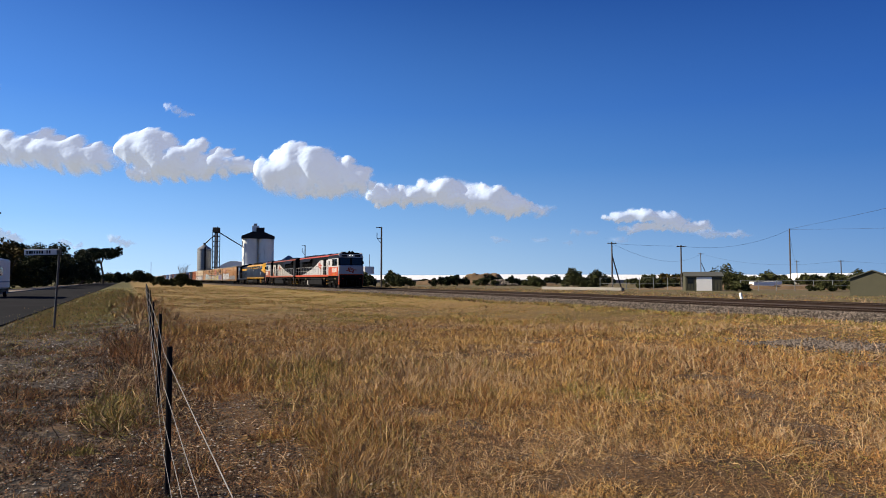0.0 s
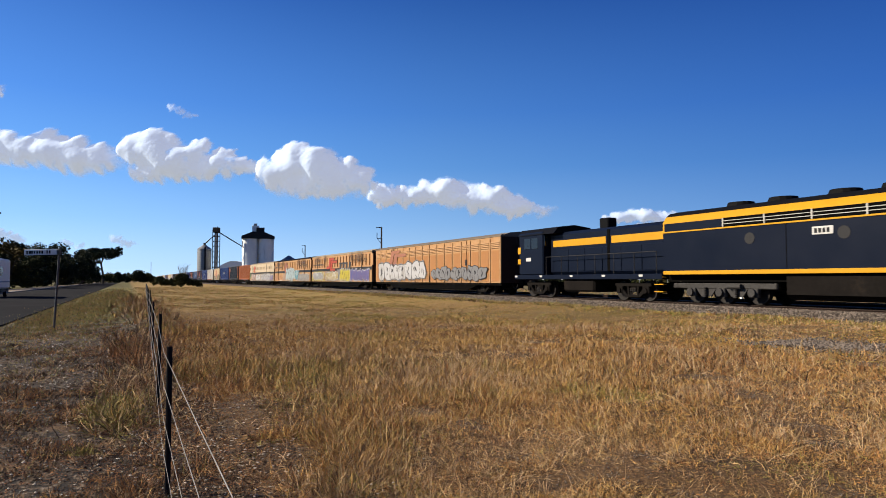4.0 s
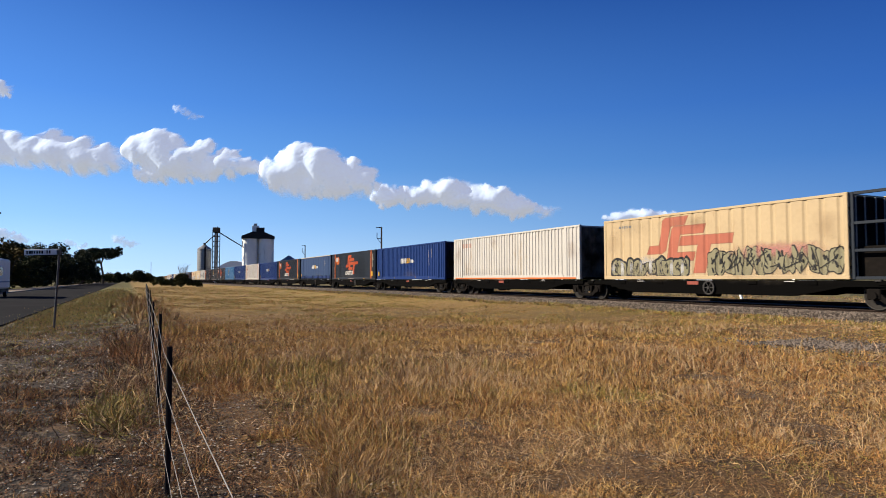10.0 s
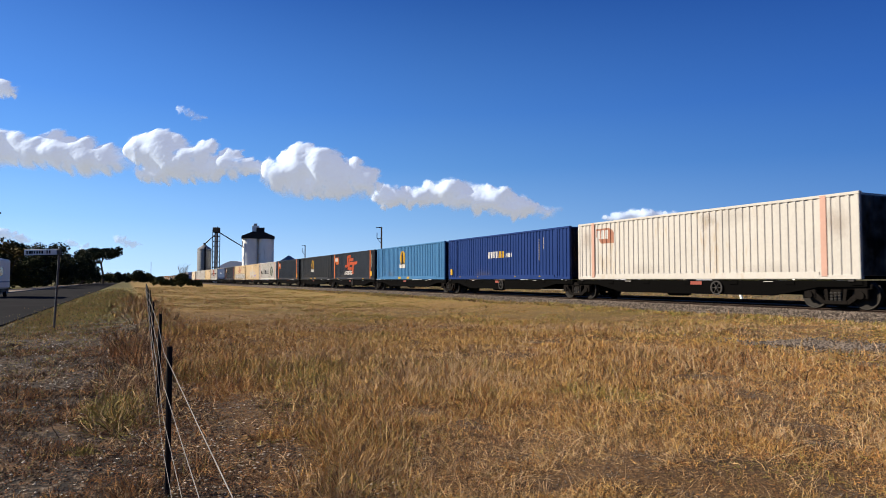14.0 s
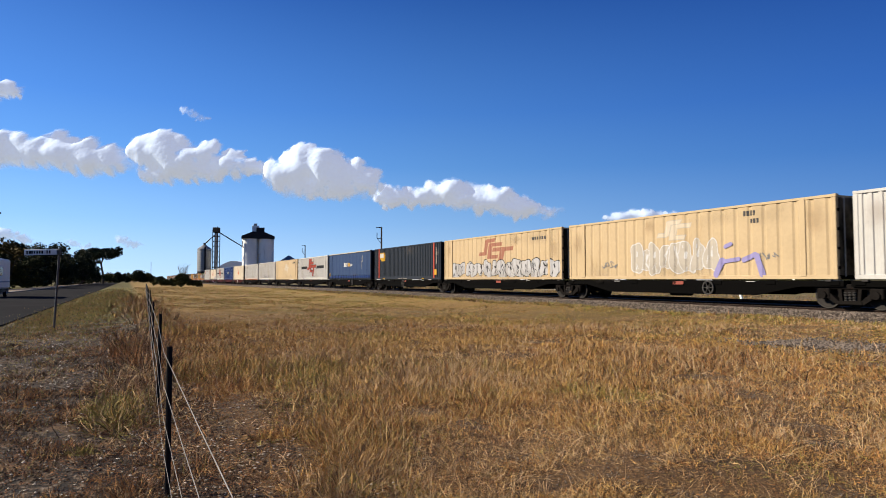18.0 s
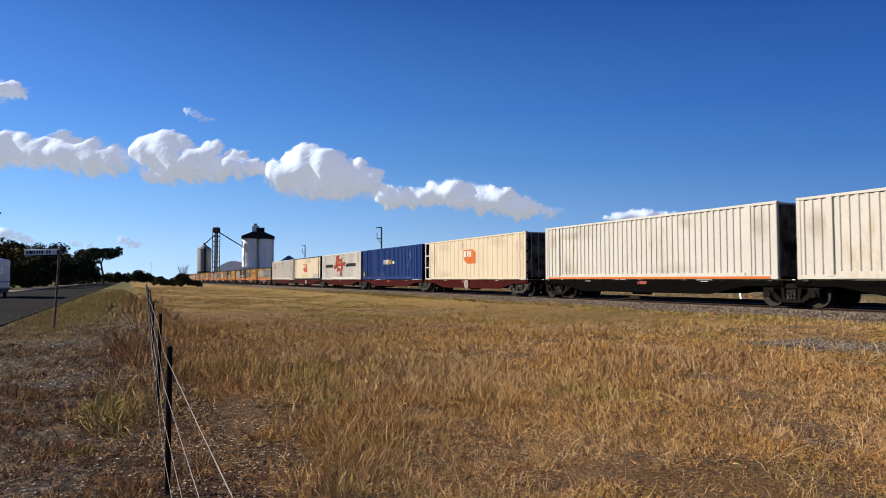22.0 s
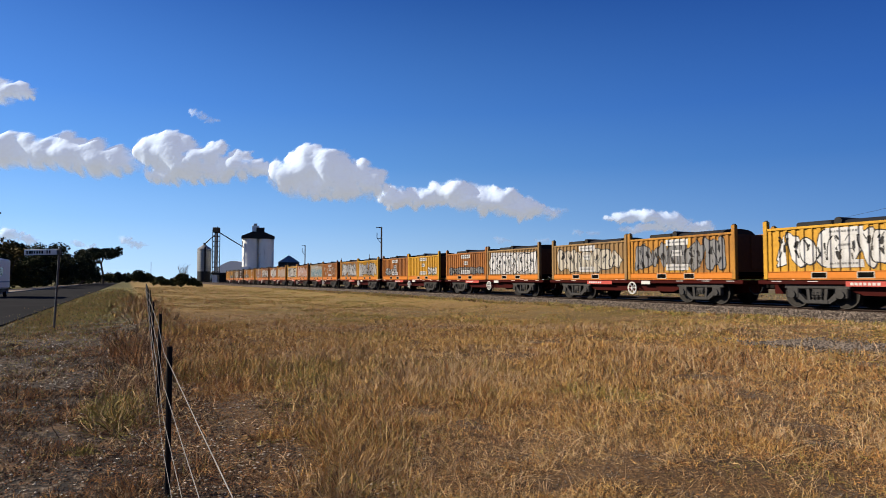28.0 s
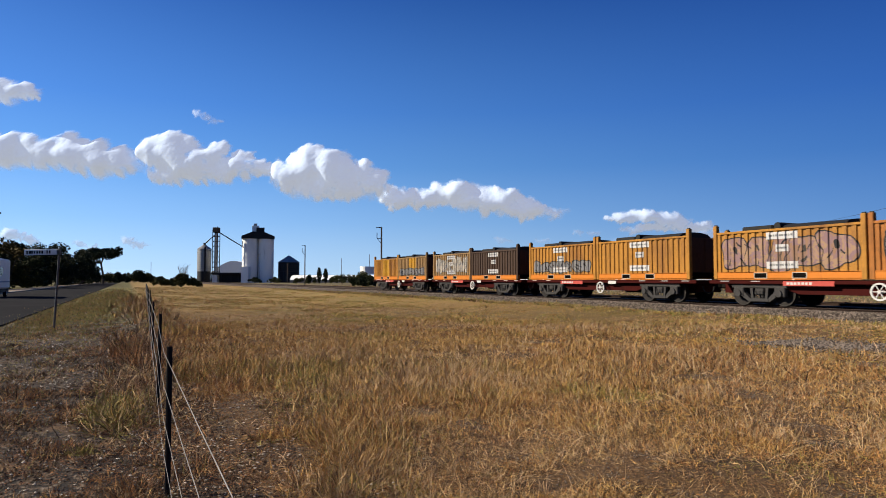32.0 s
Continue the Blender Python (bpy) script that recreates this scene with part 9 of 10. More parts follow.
def freight_loco(c, orange, white, turn, label, seed):
    t = rolling(thing("diesel_locomotive", label, "locomotive", group="locomotives"), c)
    core = part("frame", Shape().box(-10.7, 9.6, -1.42, 1.42, 1.22, 1.42, 0.02).box(-10.2, 9.2, -0.9, 0.9, 0.95, 1.25), BLACK, t, at=pose(0, 0, 0, 0, 0, turn))
    near = -1 if turn == 0 else 1

    def P(name, shape, material, label_="", parent=None):
        return part(name, shape, material, parent or core, label_)

    P("walkway_edge", Shape().box(-10.75, 5.7, -1.46, -1.40, 1.34, 1.56, 0.01).box(-10.75, 5.7, 1.40, 1.46, 1.34, 1.56, 0.01), orange, "orange walkway edge")
    P("walkway", Shape().box(-10.75, 5.7, -1.42, 1.42, 1.42, 1.5), BLACK)
    hood = P("hood", Shape().box(-10.1, 5.75, -1.02, 1.02, 1.5, 3.72, 0.05), LOCO_BLACK)
    P("roof_edge", Shape().prism([(-1.04, 3.66), (-1.04, 3.78), (-0.75, 4.02), (0.75, 4.02), (1.04, 3.78), (1.04, 3.66)], "x", -10.15, 5.7), LOCO_BLACK)
    P("roof_stripe", Shape().prism([(-1.055, 3.74), (-1.05, 3.80), (-0.93, 3.91), (-0.94, 3.84)], "x", -10.1, 5.7).prism([(1.055, 3.74), (1.05, 3.80), (0.93, 3.91), (0.94, 3.84)], "x", -10.1, 5.7), orange)
    for x0, x1, z in ((-8.6, -6.2, 4.16), (-5.8, -3.4, 4.16), (-1.5, 0.6, 4.12), (2.4, 4.2, 4.1)):
        P("roof_fan", Shape().box(x0, x1, -0.6, 0.6, 3.98, z, 0.05), LOCO_BLACK)
    for sd in (-1, 1):
        a, b = sorted((sd * 1.0, sd * 1.42))
        P("radiator_hood", Shape().prism([(sd * 1.0, 3.32), (sd * 1.40, 3.32), (sd * 1.02, 3.80)], "x", -8.7, -3.2), LOCO_BLACK)
        P("radiator_grille", Shape().box(-8.5, -3.3, min(sd * 1.0, sd * 1.04), max(sd * 1.0, sd * 1.04), 2.70, 3.32, 0.01), GRILLE)
        P("air_intake", Shape().box(2.2, 3.3, min(sd * 1.0, sd * 1.05), max(sd * 1.0, sd * 1.05), 1.55, 3.45, 0.01), GRILLE)
        hatch = P("equipment_door", Shape().box(3.95, 4.85, min(sd * 1.0, sd * 1.05), max(sd * 1.0, sd * 1.05), 1.75, 3.2, 0.015), white)
        P("cooling_fan", Shape().tube((4.4, sd * 1.04, 2.1), (4.4, sd * 1.075, 2.1), 0.2, 16), TANK_GREY, "", hatch)
        P("door_vent", Shape().box(4.15, 4.6, min(sd * 1.04, sd * 1.07), max(sd * 1.04, sd * 1.07), 2.35, 3.0, 0.01), TANK_GREY, "", hatch)
        for k in range(9):
            x = -8.6 + 1.2 * k
            P("hood_door_seam", Shape().box(x - 0.02, x + 0.02, min(sd * 1.0, sd * 1.035), max(sd * 1.0, sd * 1.035), 1.6, 2.65), GRILLE, "", hood)
        for k in range(12):
            P("hood_latch", Shape().box(-8.2 + 1.1 * k, -8.12 + 1.1 * k, min(sd * 1.03, sd * 1.05), max(sd * 1.03, sd * 1.05), 2.05 + 0.25 * (k % 2), 2.17 + 0.25 * (k % 2), 0.005), RAILING, "", hood)
        for k in range(13):
            P("grille_slat", Shape().box(-8.4 + 0.4 * k, -8.36 + 0.4 * k, min(sd * 1.03, sd * 1.06), max(sd * 1.03, sd * 1.06), 2.72, 3.30), LOCO_BLACK, "", hood)
        for k in range(6):
            P("intake_slat", Shape().box(2.2, 3.3, min(sd * 1.04, sd * 1.08), max(sd * 1.04, sd * 1.08), 1.7 + 0.3 * k, 1.75 + 0.3 * k, 0.005), LOCO_BLACK, "", hood)
        for x in (0.9, 2.0, 3.6):
            P("panel_joint", Shape().box(x - 0.018, x + 0.018, min(sd * 1.02, sd * 1.042), max(sd * 1.02, sd * 1.042), 1.55, 3.34), GRILLE, "", hood)
    # white sweep on both sides of the hood
    sweep = [(-9.4, 1.52), (5.7, 1.52), (5.7, 3.35), (0.6, 3.35), (0.0, 3.22), (-1.2, 2.85), (-3.0, 2.42), (-5.5, 2.0), (-7.6, 1.72)]
    sl = marks([sweep], -1.025)
    part("white_sweep", sl, white, hood)
    part("white_sweep", marks([[(-x, z) for x, z in sweep]], -1.025), white, hood, at=pose(0, 0, 0, 0, 0, 180))
    red_corner = [(4.4, 1.52), (5.7, 1.52), (5.7, 2.3)]
    part("orange_corner", marks([red_corner], -1.025, lift=0.008), orange, hood)
    part("orange_corner", marks([[(-x, z) for x, z in red_corner]], -1.025, lift=0.008), orange, hood, at=pose(0, 0, 0, 0, 0, 180))
    for m in (None, pose(0, 0, 0, 0, 0, 180)):
        sg = 1 if m is None else -1
        e = emblem(-0.5, 1.5, 2.25, 3.1) if sg > 0 else emblem(-1.5, 0.5, 2.25, 3.1)
        part("emblem", marks(e, -1.025, lift=0.008), orange, hood, at=m)
        part("emblem_bar", marks([[(sg * -1.0 - 0.5, 2.62), (sg * -1.0 + 0.4, 2.62), (sg * -1.0 + 0.4, 2.68), (sg * -1.0 - 0.5, 2.68)]], -1.025, lift=0.007), BAND_BLACK, hood, at=m)
        for k in range(7):
            part("warning_plate", marks([[(-6.5 + k * 1.5, 2.50 - 0.05 * (k % 2)), (-6.38 + k * 1.5, 2.50 - 0.05 * (k % 2)), (-6.38 + k * 1.5, 2.64), (-6.5 + k * 1.5, 2.64)]], -1.03, lift=0.009), PLAIN_WHITE, hood, at=m)
    # cab
    cab = P("cab", Shape().box(5.75, 9.75, -1.45, 1.45, 1.42, 3.43, 0.05), white)
    P("cab_roof", Shape().prism([(-1.47, 3.40), (-1.30, 3.82), (-0.8, 4.02), (0.8, 4.02), (1.30, 3.82), (1.47, 3.40)], "x", 5.7, 9.85), LOCO_BLACK)
    P("cab_roof_stripe", Shape().prism([(-1.325, 3.78), (-1.31, 3.83), (-1.22, 3.87), (-1.235, 3.81)], "x", 5.72, 9.6).prism([(1.325, 3.78), (1.31, 3.83), (1.22, 3.87), (1.235, 3.81)], "x", 5.72, 9.6), orange)
    P("cab_joint", Shape().box(5.68, 5.78, -1.3, 1.3, 1.5, 3.95), GRILLE)
    for sd in (-1, 1):
        y0, y1 = sorted((sd * 1.44, sd * 1.47))
        lower = P("cab_lower_panel", Shape().box(5.95, 9.72, y0, y1, 1.40, 2.42, 0.01), orange)
        w = P("side_window", Shape().box(7.45, 9.3, y0, sorted((sd * 1.44, sd * 1.475))[1] if sd > 0 else y1, 2.55, 3.32, 0.03) if sd > 0 else Shape().box(7.45, 9.3, -1.475, -1.44, 2.55, 3.32, 0.03), CAB_GLASS)
        for x in (8.0, 8.62):
            P("window_mullion", Shape().box(x - 0.05, x + 0.05, min(sd * 1.46, sd * 1.49), max(sd * 1.46, sd * 1.49), 2.55, 3.32, 0.01), LOCO_BLACK, "", w)
        P("small_window", Shape().box(6.0, 6.35, y0 - 0.006, y1 + 0.006, 2.62, 3.15, 0.02), CAB_GLASS)
        P("yellow_mark", Shape().box(8.0, 8.5, y0 - 0.006, y1 + 0.006, 1.55, 1.66), SIGN_YELLOW)
        P("grab_rail", Shape().tube((5.9, sd * 1.5, 1.5), (5.9, sd * 1.5, 2.5), 0.02, 6).tube((6.9, sd * 1.52, 1.6), (6.9, sd * 1.52, 2.3), 0.02, 6), RAILING)
    for m in (None, pose(0, 0, 0, 0, 0, 180)):
        x0, x1 = (7.45, 9.35) if m is None else (-9.35, -7.45)
        part("number_mark", marks(bars(x0, x1, 1.82, 2.32, 6, 0, 0.22, seed), -1.47, lift=0.006), PLAIN_WHITE, cab, at=m)
    # nose: sloped windscreen, blunt lower face
    P("nose", Shape().prism([(9.70, 1.42), (10.0, 1.42), (10.0, 2.50), (9.92, 2.58), (9.70, 2.58)], "y", -1.42, 1.42), white)
    P("nose_lower", Shape().prism([(9.70, 0.42), (9.9, 0.42), (10.03, 0.75), (10.03, 1.62), (9.70, 1.62)], "y", -1.40, 1.40), orange)
    # added black plate: stands in for shade and grime on the lower front
    P("pilot_plate", Shape().box(10.03, 10.045, -1.34, 1.34, 0.44, 1.50, 0.004), LOCO_BLACK, "black plate painting shade and grime on the lower nose")
    P("front_frame", Shape().prism([(9.70, 2.55), (9.92, 2.56), (9.80, 3.48), (9.70, 3.48)], "y", -1.40, 1.40), LOCO_BLACK)
    for y in (-0.68, 0.68):
        P("windscreen", Shape().prism([(9.91, 2.64), (9.935, 2.66), (9.845, 3.42), (9.82, 3.40)], "y", y - 0.58, y + 0.58), CAB_GLASS)
    P("brow", Shape().prism([(9.60, 3.46), (9.90, 3.46), (9.84, 3.92), (9.60, 4.0)], "y", -1.36, 1.36), LOCO_WHITE)
    P("number_box", Shape().box(9.84, 9.91, -1.1, -0.45, 3.55, 3.78, 0.02).box(9.84, 9.91, 0.45, 1.1, 3.55, 3.78, 0.02), BAND_BLACK)
    for y in (-0.14, 0.14):
        P("headlamp", Shape().tube((9.8, y, 3.70), (9.93, y, 3.70), 0.06, 12), HEADLAMP if turn == 0 else CAB_GLASS)
    for y in (-1.0, 1.0):
        P("marker_lamp", Shape().tube((9.99, y, 1.1), (10.07, y, 1.1), 0.08, 10), TAIL_RED)
    P("horn", Shape().tube((9.2, 0.2, 4.1), (9.75, 0.2, 4.12), 0.05, 8, 0.1).tube((9.2, -0.1, 4.1), (9.6, -0.1, 4.12), 0.05, 8, 0.09), LOCO_BLACK)
    fe = Shape()
    for band in emblem(-0.62, 0.62, 1.72, 2.34):
        fe.prism(band, "x", 10.0, 10.012)
    P("front_emblem", fe, orange)
    P("pilot", Shape().prism([(9.6, 0.18), (10.0, 0.18), (9.9, 0.6), (9.6, 0.6)], "y", -1.3, 1.3), BLACK)
    P("buffer_beam", Shape().box(10.02, 10.07, -1.12, 1.12, 0.40, 1.22, 0.02), BLACK)
    for y in (-0.9, -0.6, 0.6, 0.9):
        P("air_hose", Shape().tube((10.07, y, 0.95), (10.2, y, 0.6), 0.03, 6).tube((10.2, y, 0.6), (10.1, y, 0.3), 0.03, 6), RUBBER)
    for sd in (-1, 1):
        P("cab_handrail", Shape().tube((9.9, sd * 1.44, 0.75), (9.9, sd * 1.44, 1.9), 0.02, 6), RAILING)
        P("underfloor_pipe", Shape().tube((-10.0, sd * 1.3, 1.12), (9.0, sd * 1.3, 1.12), 0.03, 6).tube((3.0, sd * 1.25, 0.98), (9.0, sd * 1.25, 0.98), 0.02, 6), TANK_GREY)
        P("roof_antenna", Shape().box(8.2, 8.9, sd * 0.5 - 0.2, sd * 0.5 + 0.2, 4.0, 4.14, 0.03), LOCO_BLACK)
        P("mirror", Shape().box(9.3, 9.36, min(sd * 1.5, sd * 1.68), max(sd * 1.5, sd * 1.68), 2.75, 3.1, 0.01), LOCO_BLACK)
    for y in (-1.44, 1.05):
        P("corner_step_box", Shape().box(9.0, 9.72, y, y + 0.39, 0.35, 1.40, 0.03), BLACK)
    # railings
    for sd in (-1, 1):
        y = sd * 1.40
        P("handrail", Shape().tube((-10.6, y, 2.55), (5.4, y, 2.55), 0.022, 6).tube((-10.6, y, 2.05), (5.4, y, 2.05), 0.016, 6), RAILING)
        for k in range(12):
            x = -10.6 + 16.0 * k / 11
            P("rail_post", Shape().tube((x, y, 1.5), (x, y, 2.56), 0.022, 6), RAILING)
        steps(core, -10.45, sd * 1.3, 0.45, 1.4, 4, LOCO_GOLD)
        steps(core, 4.9, sd * 1.3, 0.5, 1.3, 3, LOCO_GOLD)
        P("ladder_rail", Shape().tube((-10.72, sd * 1.4, 0.5), (-10.72, sd * 1.4, 2.5), 0.02, 6), RAILING)
    tank = P("fuel_tank", Shape().prism([(-1.38, 0.95), (-1.38, 0.42), (-1.1, 0.2), (1.1, 0.2), (1.38, 0.42), (1.38, 0.95)], "x", -3.9, 2.7), TANK_GREY)
    P("tank_end_box", Shape().box(-4.3, -3.85, -1.42, -0.9, 0.3, 0.88, 0.03), LOCO_CREAM, "", tank)
    P("air_reservoir", Shape().tube((-2.6, -1.2, 1.08), (2.4, -1.2, 1.08), 0.16, 12).tube((-2.6, 1.2, 1.08), (2.4, 1.2, 1.08), 0.16, 12), TANK_GREY)
    for x in (-7.0, 6.3):
        truck(core, x, BOGIE_DARK)
    for x in (-9.0, -5.0, 3.9, 8.4):
        for y in (-1.40, 1.15):
            sb = P("sand_box", Shape().box(x - 0.35, x + 0.35, y, y + 0.25, 0.72, 1.22, 0.03), BLACK)
            P("sand_lid", Shape().box(x - 0.26, x + 0.26, y - 0.012, y + 0.2, 1.02, 1.12, 0.01), LOCO_DUST, "", sb)
    coupler(core, -10.7, -1)
    coupler(core, 10.3, 1)
    return t


freight_loco(-80.25, LOCO_ORANGE, LOCO_WHITE, 0, "orange, white and black freight locomotive with lit headlamps", 3)
freight_loco(-103.1, LOCO_RUST, LOCO_CREAM, 180, "faded red, white and black freight locomotive coupled backwards", 5)


def streamliner(c):
    t = rolling(thing("diesel_locomotive", "navy and golden yellow streamlined bulldog-nosed locomotive", "locomotive", group="locomotives"), c)
    L0, L1 = -9.4, 5.2

    def ring(x, w, z0, z1, z2, n=6):
        """A cross-section: straight sides from z0 to z1 and a rounded top up to z2."""
        pts = [(x, -w, z0), (x, -w, z1)]
        for i in range(1, n):
            a = math.pi * i / n
            pts.append((x, -w * math.cos(a), z1 + (z2 - z1) * math.sin(a)))
        return pts + [(x, w, z1), (x, w, z0)]

    body = part("body", Shape().rings([ring(x, 1.43, 1.22, 3.05, 3.06) for x in (L0, L1)]), NAVY_LOCO, t)
    up = part("upper_body", Shape().rings([ring(x, 1.43, 3.05, 3.45, 3.96) for x in (L0, L1)]), LOCO_GOLD, t, smooth=True)
    part("roof", Shape().rings([ring(x, 1.22, 3.60, 3.70, 4.0) for x in (L0 - 0.02, L1 - 0.6)]), ROOF_BLACK, t, smooth=True)
    for x in (-6.5, -4.6, -2.2, -0.4):
        part("roof_fan", Shape().tube((x, 0, 3.9), (x, 0, 4.14), 0.6, 16, 0.5), ROOF_BLACK, t)
    part("grille_band", Shape().box(L0 + 3.2, L1 - 0.25, -1.452, -1.43, 3.06, 3.42), GRILLE, up)
    part("navy_band", Shape().box(L0 + 0.1, L0 + 3.2, -1.45, -1.43, 3.06, 3.40), NAVY_LOCO, up)
    for k in range(7):
        x = L0 + 3.2 + (L1 - 0.25 - L0 - 3.2) * k / 6
        part("grille_post", Shape().box(x - 0.03, x + 0.03, -1.465, -1.45, 3.06, 3.42), LOCO_CREAM, up)
    for z in (3.18, 3.30):
        part("grille_bar", Shape().box(L0 + 3.2, L1 - 0.25, -1.462, -1.45, z - 0.012, z + 0.012), LOCO_CREAM, up)
    part("waist_line", Shape().box(L0 + 0.02, L1, -1.455, -1.43, 3.0, 3.06, 0.005), LOCO_GOLD, body)
    part("sill_stripe", Shape().box(L0, 8.3, -1.46, -1.36, 1.20, 1.36, 0.01), LOCO_GOLD, body)
    part("panel_seam", Shape().box(-3.5, -3.47, -1.436, -1.42, 1.4, 3.0), GRILLE, body)
    part("number_plate", Shape().box(-2.5, -1.75, -1.45, -1.43, 2.52, 2.80, 0.01), PLAIN_WHITE, body)
    part("number_mark", marks(bars(-2.42, -1.82, 2.58, 2.74, 4, 0), -1.45), INK, body)
    for x in (-5.0, -1.4, 2.6):
        part("porthole", Shape().wheel(x, -1.44, -1.42, 2.55, 0.22, 16), STEEL_DARK, body)
    # cab and nose
    xs = [(5.2, 1.43), (6.25, 1.43), (6.9, 1.42), (7.4, 1.39), (8.2, 1.32), (8.85, 1.18), (9.25, 0.92), (9.45, 0.5)]
    part("lower_nose", Shape().rings([ring(x, w, 1.22, 2.52, 2.53) for x, w in xs]), NAVY_LOCO, t, smooth=True)
    tops = [3.45, 3.45, 3.2, 2.9, 2.84, 2.8, 2.74, 2.62]
    crown = [3.97, 3.98, 3.68, 3.32, 3.2, 3.13, 3.02, 2.82]
    nose = part("upper_nose", Shape().rings([ring(x, w, 2.52, a, b) for (x, w), a, b in zip(xs, tops, crown)]), LOCO_GOLD, t, smooth=True)
    part("cab_side_panel", Shape().box(5.2, 5.95, -1.445, -1.43, 1.4, 3.0), NAVY_LOCO, nose)
    part("cab_door", Shape().box(5.3, 5.9, -1.46, -1.44, 1.45, 3.0, 0.01), NAVY_LOCO, nose)
    part("door_window", Shape().box(5.38, 5.82, -1.462, -1.43, 3.02, 3.45, 0.02), CAB_GLASS, nose)
    part("cab_window", Shape().box(6.05, 6.75, -1.452, -1.40, 2.86, 3.35, 0.03), CAB_GLASS, nose)
    for sd in (-1, 1):
        part("windscreen", Shape().add([(6.34, sd * 1.20, 3.66), (7.22, sd * 1.26, 3.16), (7.42, sd * 0.08, 3.36), (6.60, sd * 0.08, 3.90)], [(0, 1, 2, 3)]).add([(6.28, sd * 1.18, 3.62), (7.16, sd * 1.24, 3.12), (7.36, sd * 0.06, 3.32), (6.54, sd * 0.06, 3.86)], [(0, 1, 2, 3)]), CAB_GLASS, nose)
    for k, (a, z) in enumerate(((6.9, 2.36), (7.3, 2.24), (7.9, 2.12))):
        s = Shape()
        pts = [(x, -w) for x, w in xs if x >= a - 0.05]
        ww = np.interp([a, 7.6, 8.3, 8.9, 9.25, 9.42], [x for x, w in xs], [w for x, w in xs])
        line = [(x, -w - 0.012) for x, w in zip([a, 7.6, 8.3, 8.9, 9.25, 9.42], ww) if x >= a]
        for (x0, y0), (x1, y1) in zip(line, line[1:]):
            s.add([(x0, y0, z), (x1, y1, z), (x1, y1, z + 0.085), (x0, y0, z + 0.085)], [(0, 1, 2, 3)])
        part("nose_whisker", s, LOCO_GOLD, nose, "golden speed line")
    part("headlamp", Shape().tube((9.0, 0, 3.0), (9.35, 0, 2.98), 0.2, 14), LOCO_GOLD, nose)
    part("headlamp_glass", Shape().tube((9.34, 0, 2.98), (9.38, 0, 2.98), 0.17, 14), CAB_GLASS, nose)
    part("horn", Shape().tube((6.0, -0.3, 4.08), (6.5, -0.3, 4.1), 0.05, 8, 0.1).tube((6.0, 0.0, 4.08), (6.4, 0.0, 4.1), 0.05, 8, 0.1), ROOF_BLACK, nose)
    part("destination_plate", Shape().box(5.42, 5.85, -1.475, -1.462, 2.05, 2.28).box(5.42, 5.85, -1.475, -1.462, 1.72, 1.9), SILVER, nose)
    for x in (5.3, 5.9):
        part("ladder_rail", Shape().box(x - 0.03, x + 0.03, -1.45, -1.41, 0.45, 1.25, 0.01), LOCO_GOLD, t)
    for z in (0.48, 0.85):
        part("step", Shape().box(5.3, 5.9, -1.46, -1.36, z - 0.03, z + 0.03, 0.01), LOCO_GOLD, t)
    part("underframe", Shape().box(L0, 8.6, -1.1, 1.1, 0.9, 1.22), BLACK, t)
    part("fuel_tank", Shape().prism([(-1.3, 1.15), (-1.3, 0.45), (-1.0, 0.25), (1.0, 0.25), (1.3, 0.45), (1.3, 1.15)], "x", -3.6, 1.2), BOGIE_DARK, t)
    part("pilot", Shape().prism([(7.8, 0.2), (9.3, 0.25), (9.2, 1.2), (7.8, 1.2)], "y", -0.8, 0.8), BLACK, t)
    for x in (-6.6, 4.6):
        truck(t, x, BOGIE_GREY, 1.5)
    coupler(t, -9.3, -1)
    coupler(t, 9.3, 1)


streamliner(-123.05)


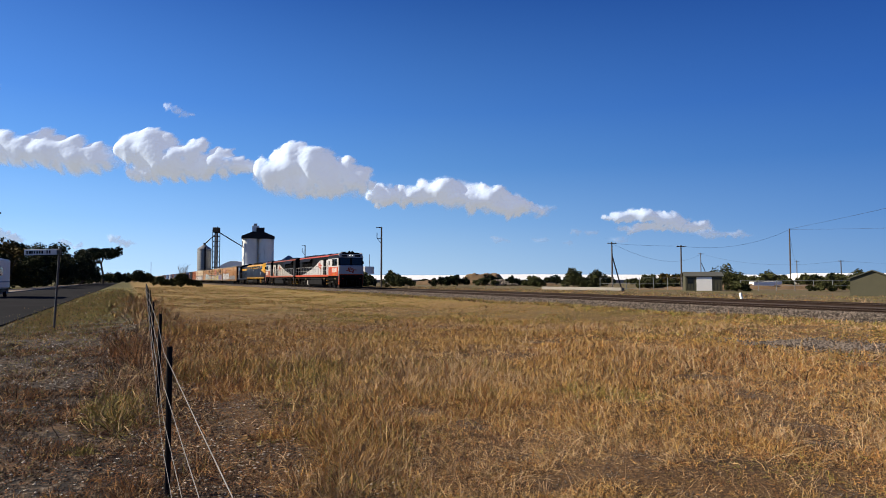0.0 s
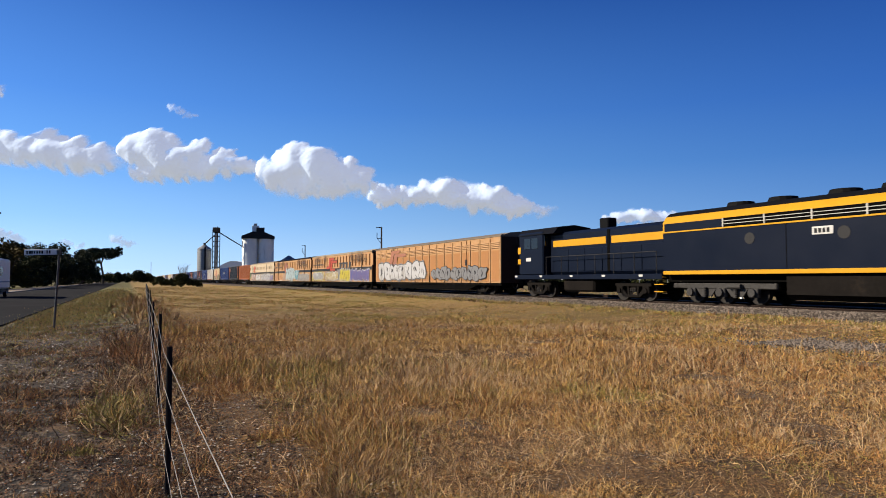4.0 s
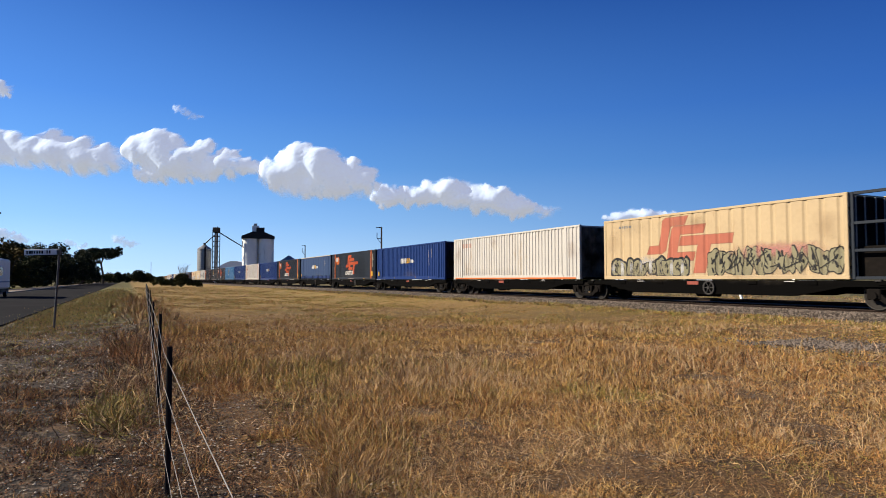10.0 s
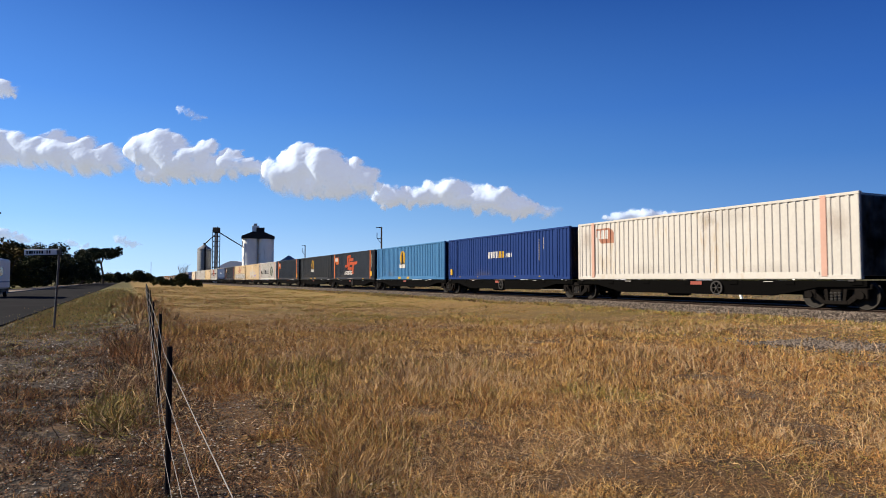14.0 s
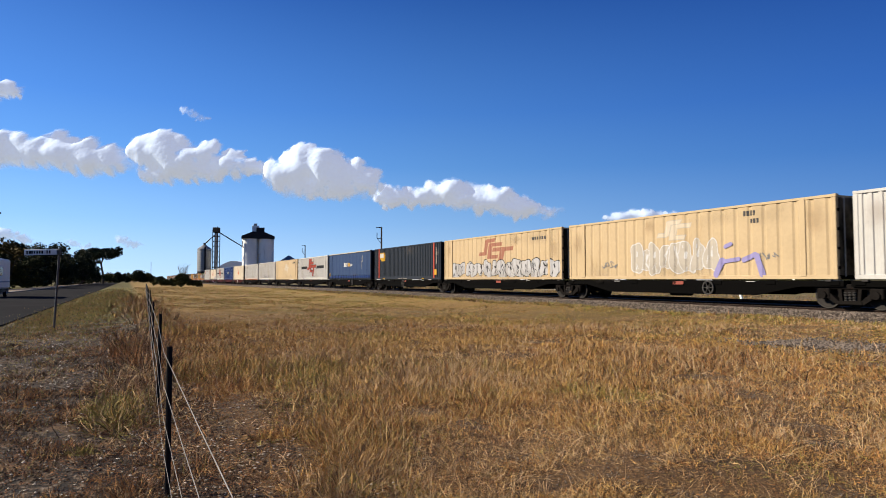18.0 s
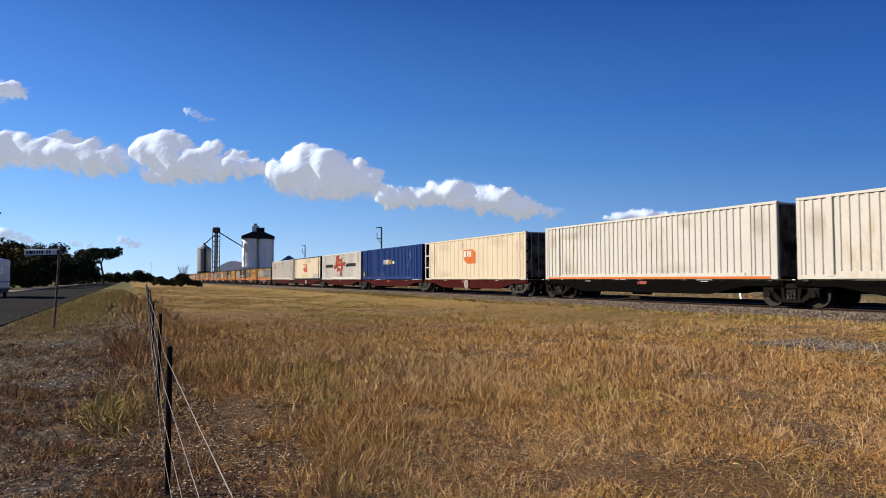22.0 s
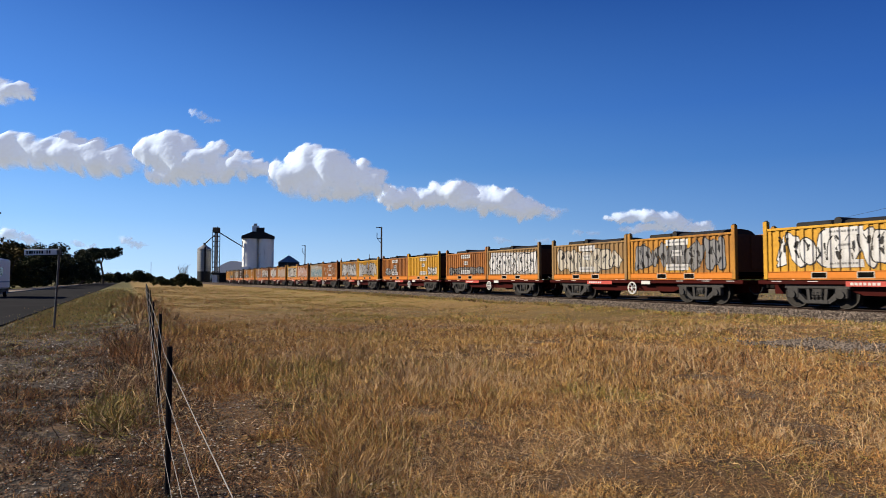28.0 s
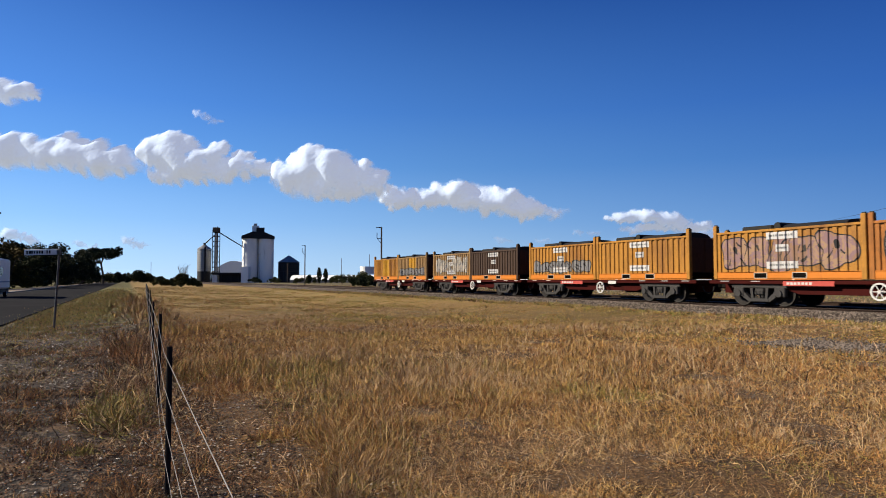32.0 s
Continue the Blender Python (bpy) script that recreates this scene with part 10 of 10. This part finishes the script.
def hood_loco(c):
    t = rolling(thing("diesel_locomotive", "navy hood locomotive with golden stripes", "locomotive", group="locomotives"), c)
    part("frame", Shape().box(-6.0, 6.1, -1.38, 1.38, 1.0, 1.25, 0.02), NAVY_LOCO, t)
    hood = part("hood", Shape().box(-3.0, 5.9, -0.95, 0.95, 1.25, 3.62, 0.16), NAVY_LOCO, t)
    part("hood_stripe", Shape().box(-2.6, 1.9, -0.965, -0.94, 2.80, 3.16, 0.008), LOCO_GOLD, hood)
    part("hood_stripe", Shape().box(2.3, 5.85, -0.965, -0.94, 2.80, 3.16, 0.008), LOCO_GOLD, hood)
    part("hood_seam", Shape().box(2.0, 2.2, -0.97, -0.94, 1.4, 3.5), GRILLE, hood)
    for k in range(6):
        part("hood_door", Shape().box(-2.4 + 1.4 * k, -1.2 + 1.4 * k, -0.965, -0.945, 1.45, 2.65, 0.01), NAVY_LOCO, hood)
    part("exhaust_stack", Shape().box(0.6, 1.3, -0.3, 0.3, 3.6, 4.2, 0.05), LOCO_BLACK, hood)
    cab = part("cab", Shape().box(-5.5, -3.0, -1.38, 1.38, 1.25, 3.72, 0.06), NAVY_LOCO, t)
    part("cab_roof", Shape().prism([(-1.42, 3.55), (-1.1, 3.92), (0, 4.05), (1.1, 3.92), (1.42, 3.55)], "x", -5.6, -1.9), LOCO_BLACK, t)
    part("cab_window", Shape().box(-4.9, -3.5, -1.40, -1.36, 2.75, 3.40, 0.03), CAB_GLASS, cab)
    part("window_mullion", Shape().box(-4.25, -4.17, -1.41, -1.37, 2.75, 3.40), NAVY_LOCO, cab)
    part("cab_end_window", Shape().box(-3.02, -2.96, -1.3, -1.0, 2.9, 3.5, 0.02), CAB_GLASS, cab)
    part("nose", Shape().box(-6.0, -5.5, -0.9, 0.9, 1.25, 2.8, 0.1), NAVY_LOCO, t)
    part("cab_stripe", Shape().box(-5.6, -5.3, -1.395, -1.37, 2.5, 2.9).box(-5.6, -5.3, -1.395, -1.37, 1.9, 2.2), LOCO_GOLD, cab)
    part("number_plate", Shape().box(-4.7, -4.2, -1.40, -1.37, 2.05, 2.25), PLAIN_WHITE, cab)
    for x in (-5.8, -3.2, -0.4, 2.2, 4.8):
        part("step_light", Shape().box(x - 0.12, x + 0.12, -1.40, -1.37, 1.12, 1.22), PLAIN_WHITE, t)
    part("handrail", Shape().tube((-2.8, -1.3, 2.25), (5.7, -1.3, 2.25), 0.02, 6), STEEL_DARK, t)
    for k in range(7):
        part("rail_post", Shape().tube((-2.8 + 1.416 * k, -1.3, 1.25), (-2.8 + 1.416 * k, -1.3, 2.26), 0.02, 6), STEEL_DARK, t)
    steps(t, 5.85, -1.25, 0.45, 1.1, 3, LOCO_GOLD)
    part("fuel_tank", Shape().box(-1.3, 1.3, -1.25, 1.25, 0.35, 1.0, 0.1), BOGIE_DARK, t)
    for x in (-3.9, 3.9):
        bogie(t, x, BOGIE_DARK)
    coupler(t, -6.0, -1)
    coupler(t, 6.0, 1)


hood_loco(-138.7)


def motions():
    for ob, c in TRAIN:
        walk(ob, [(t, pose(c + slid(t), TRACK_Y, RAIL_Z)) for t in range(33)])

    for ob, cx, cy, (dx, dy) in CLOUDS:
        walk(ob, [(t, cloud_pose(cx + dx * t / 32, cy + dy * t / 32)) for t in (0, 16, 32)])


motions()
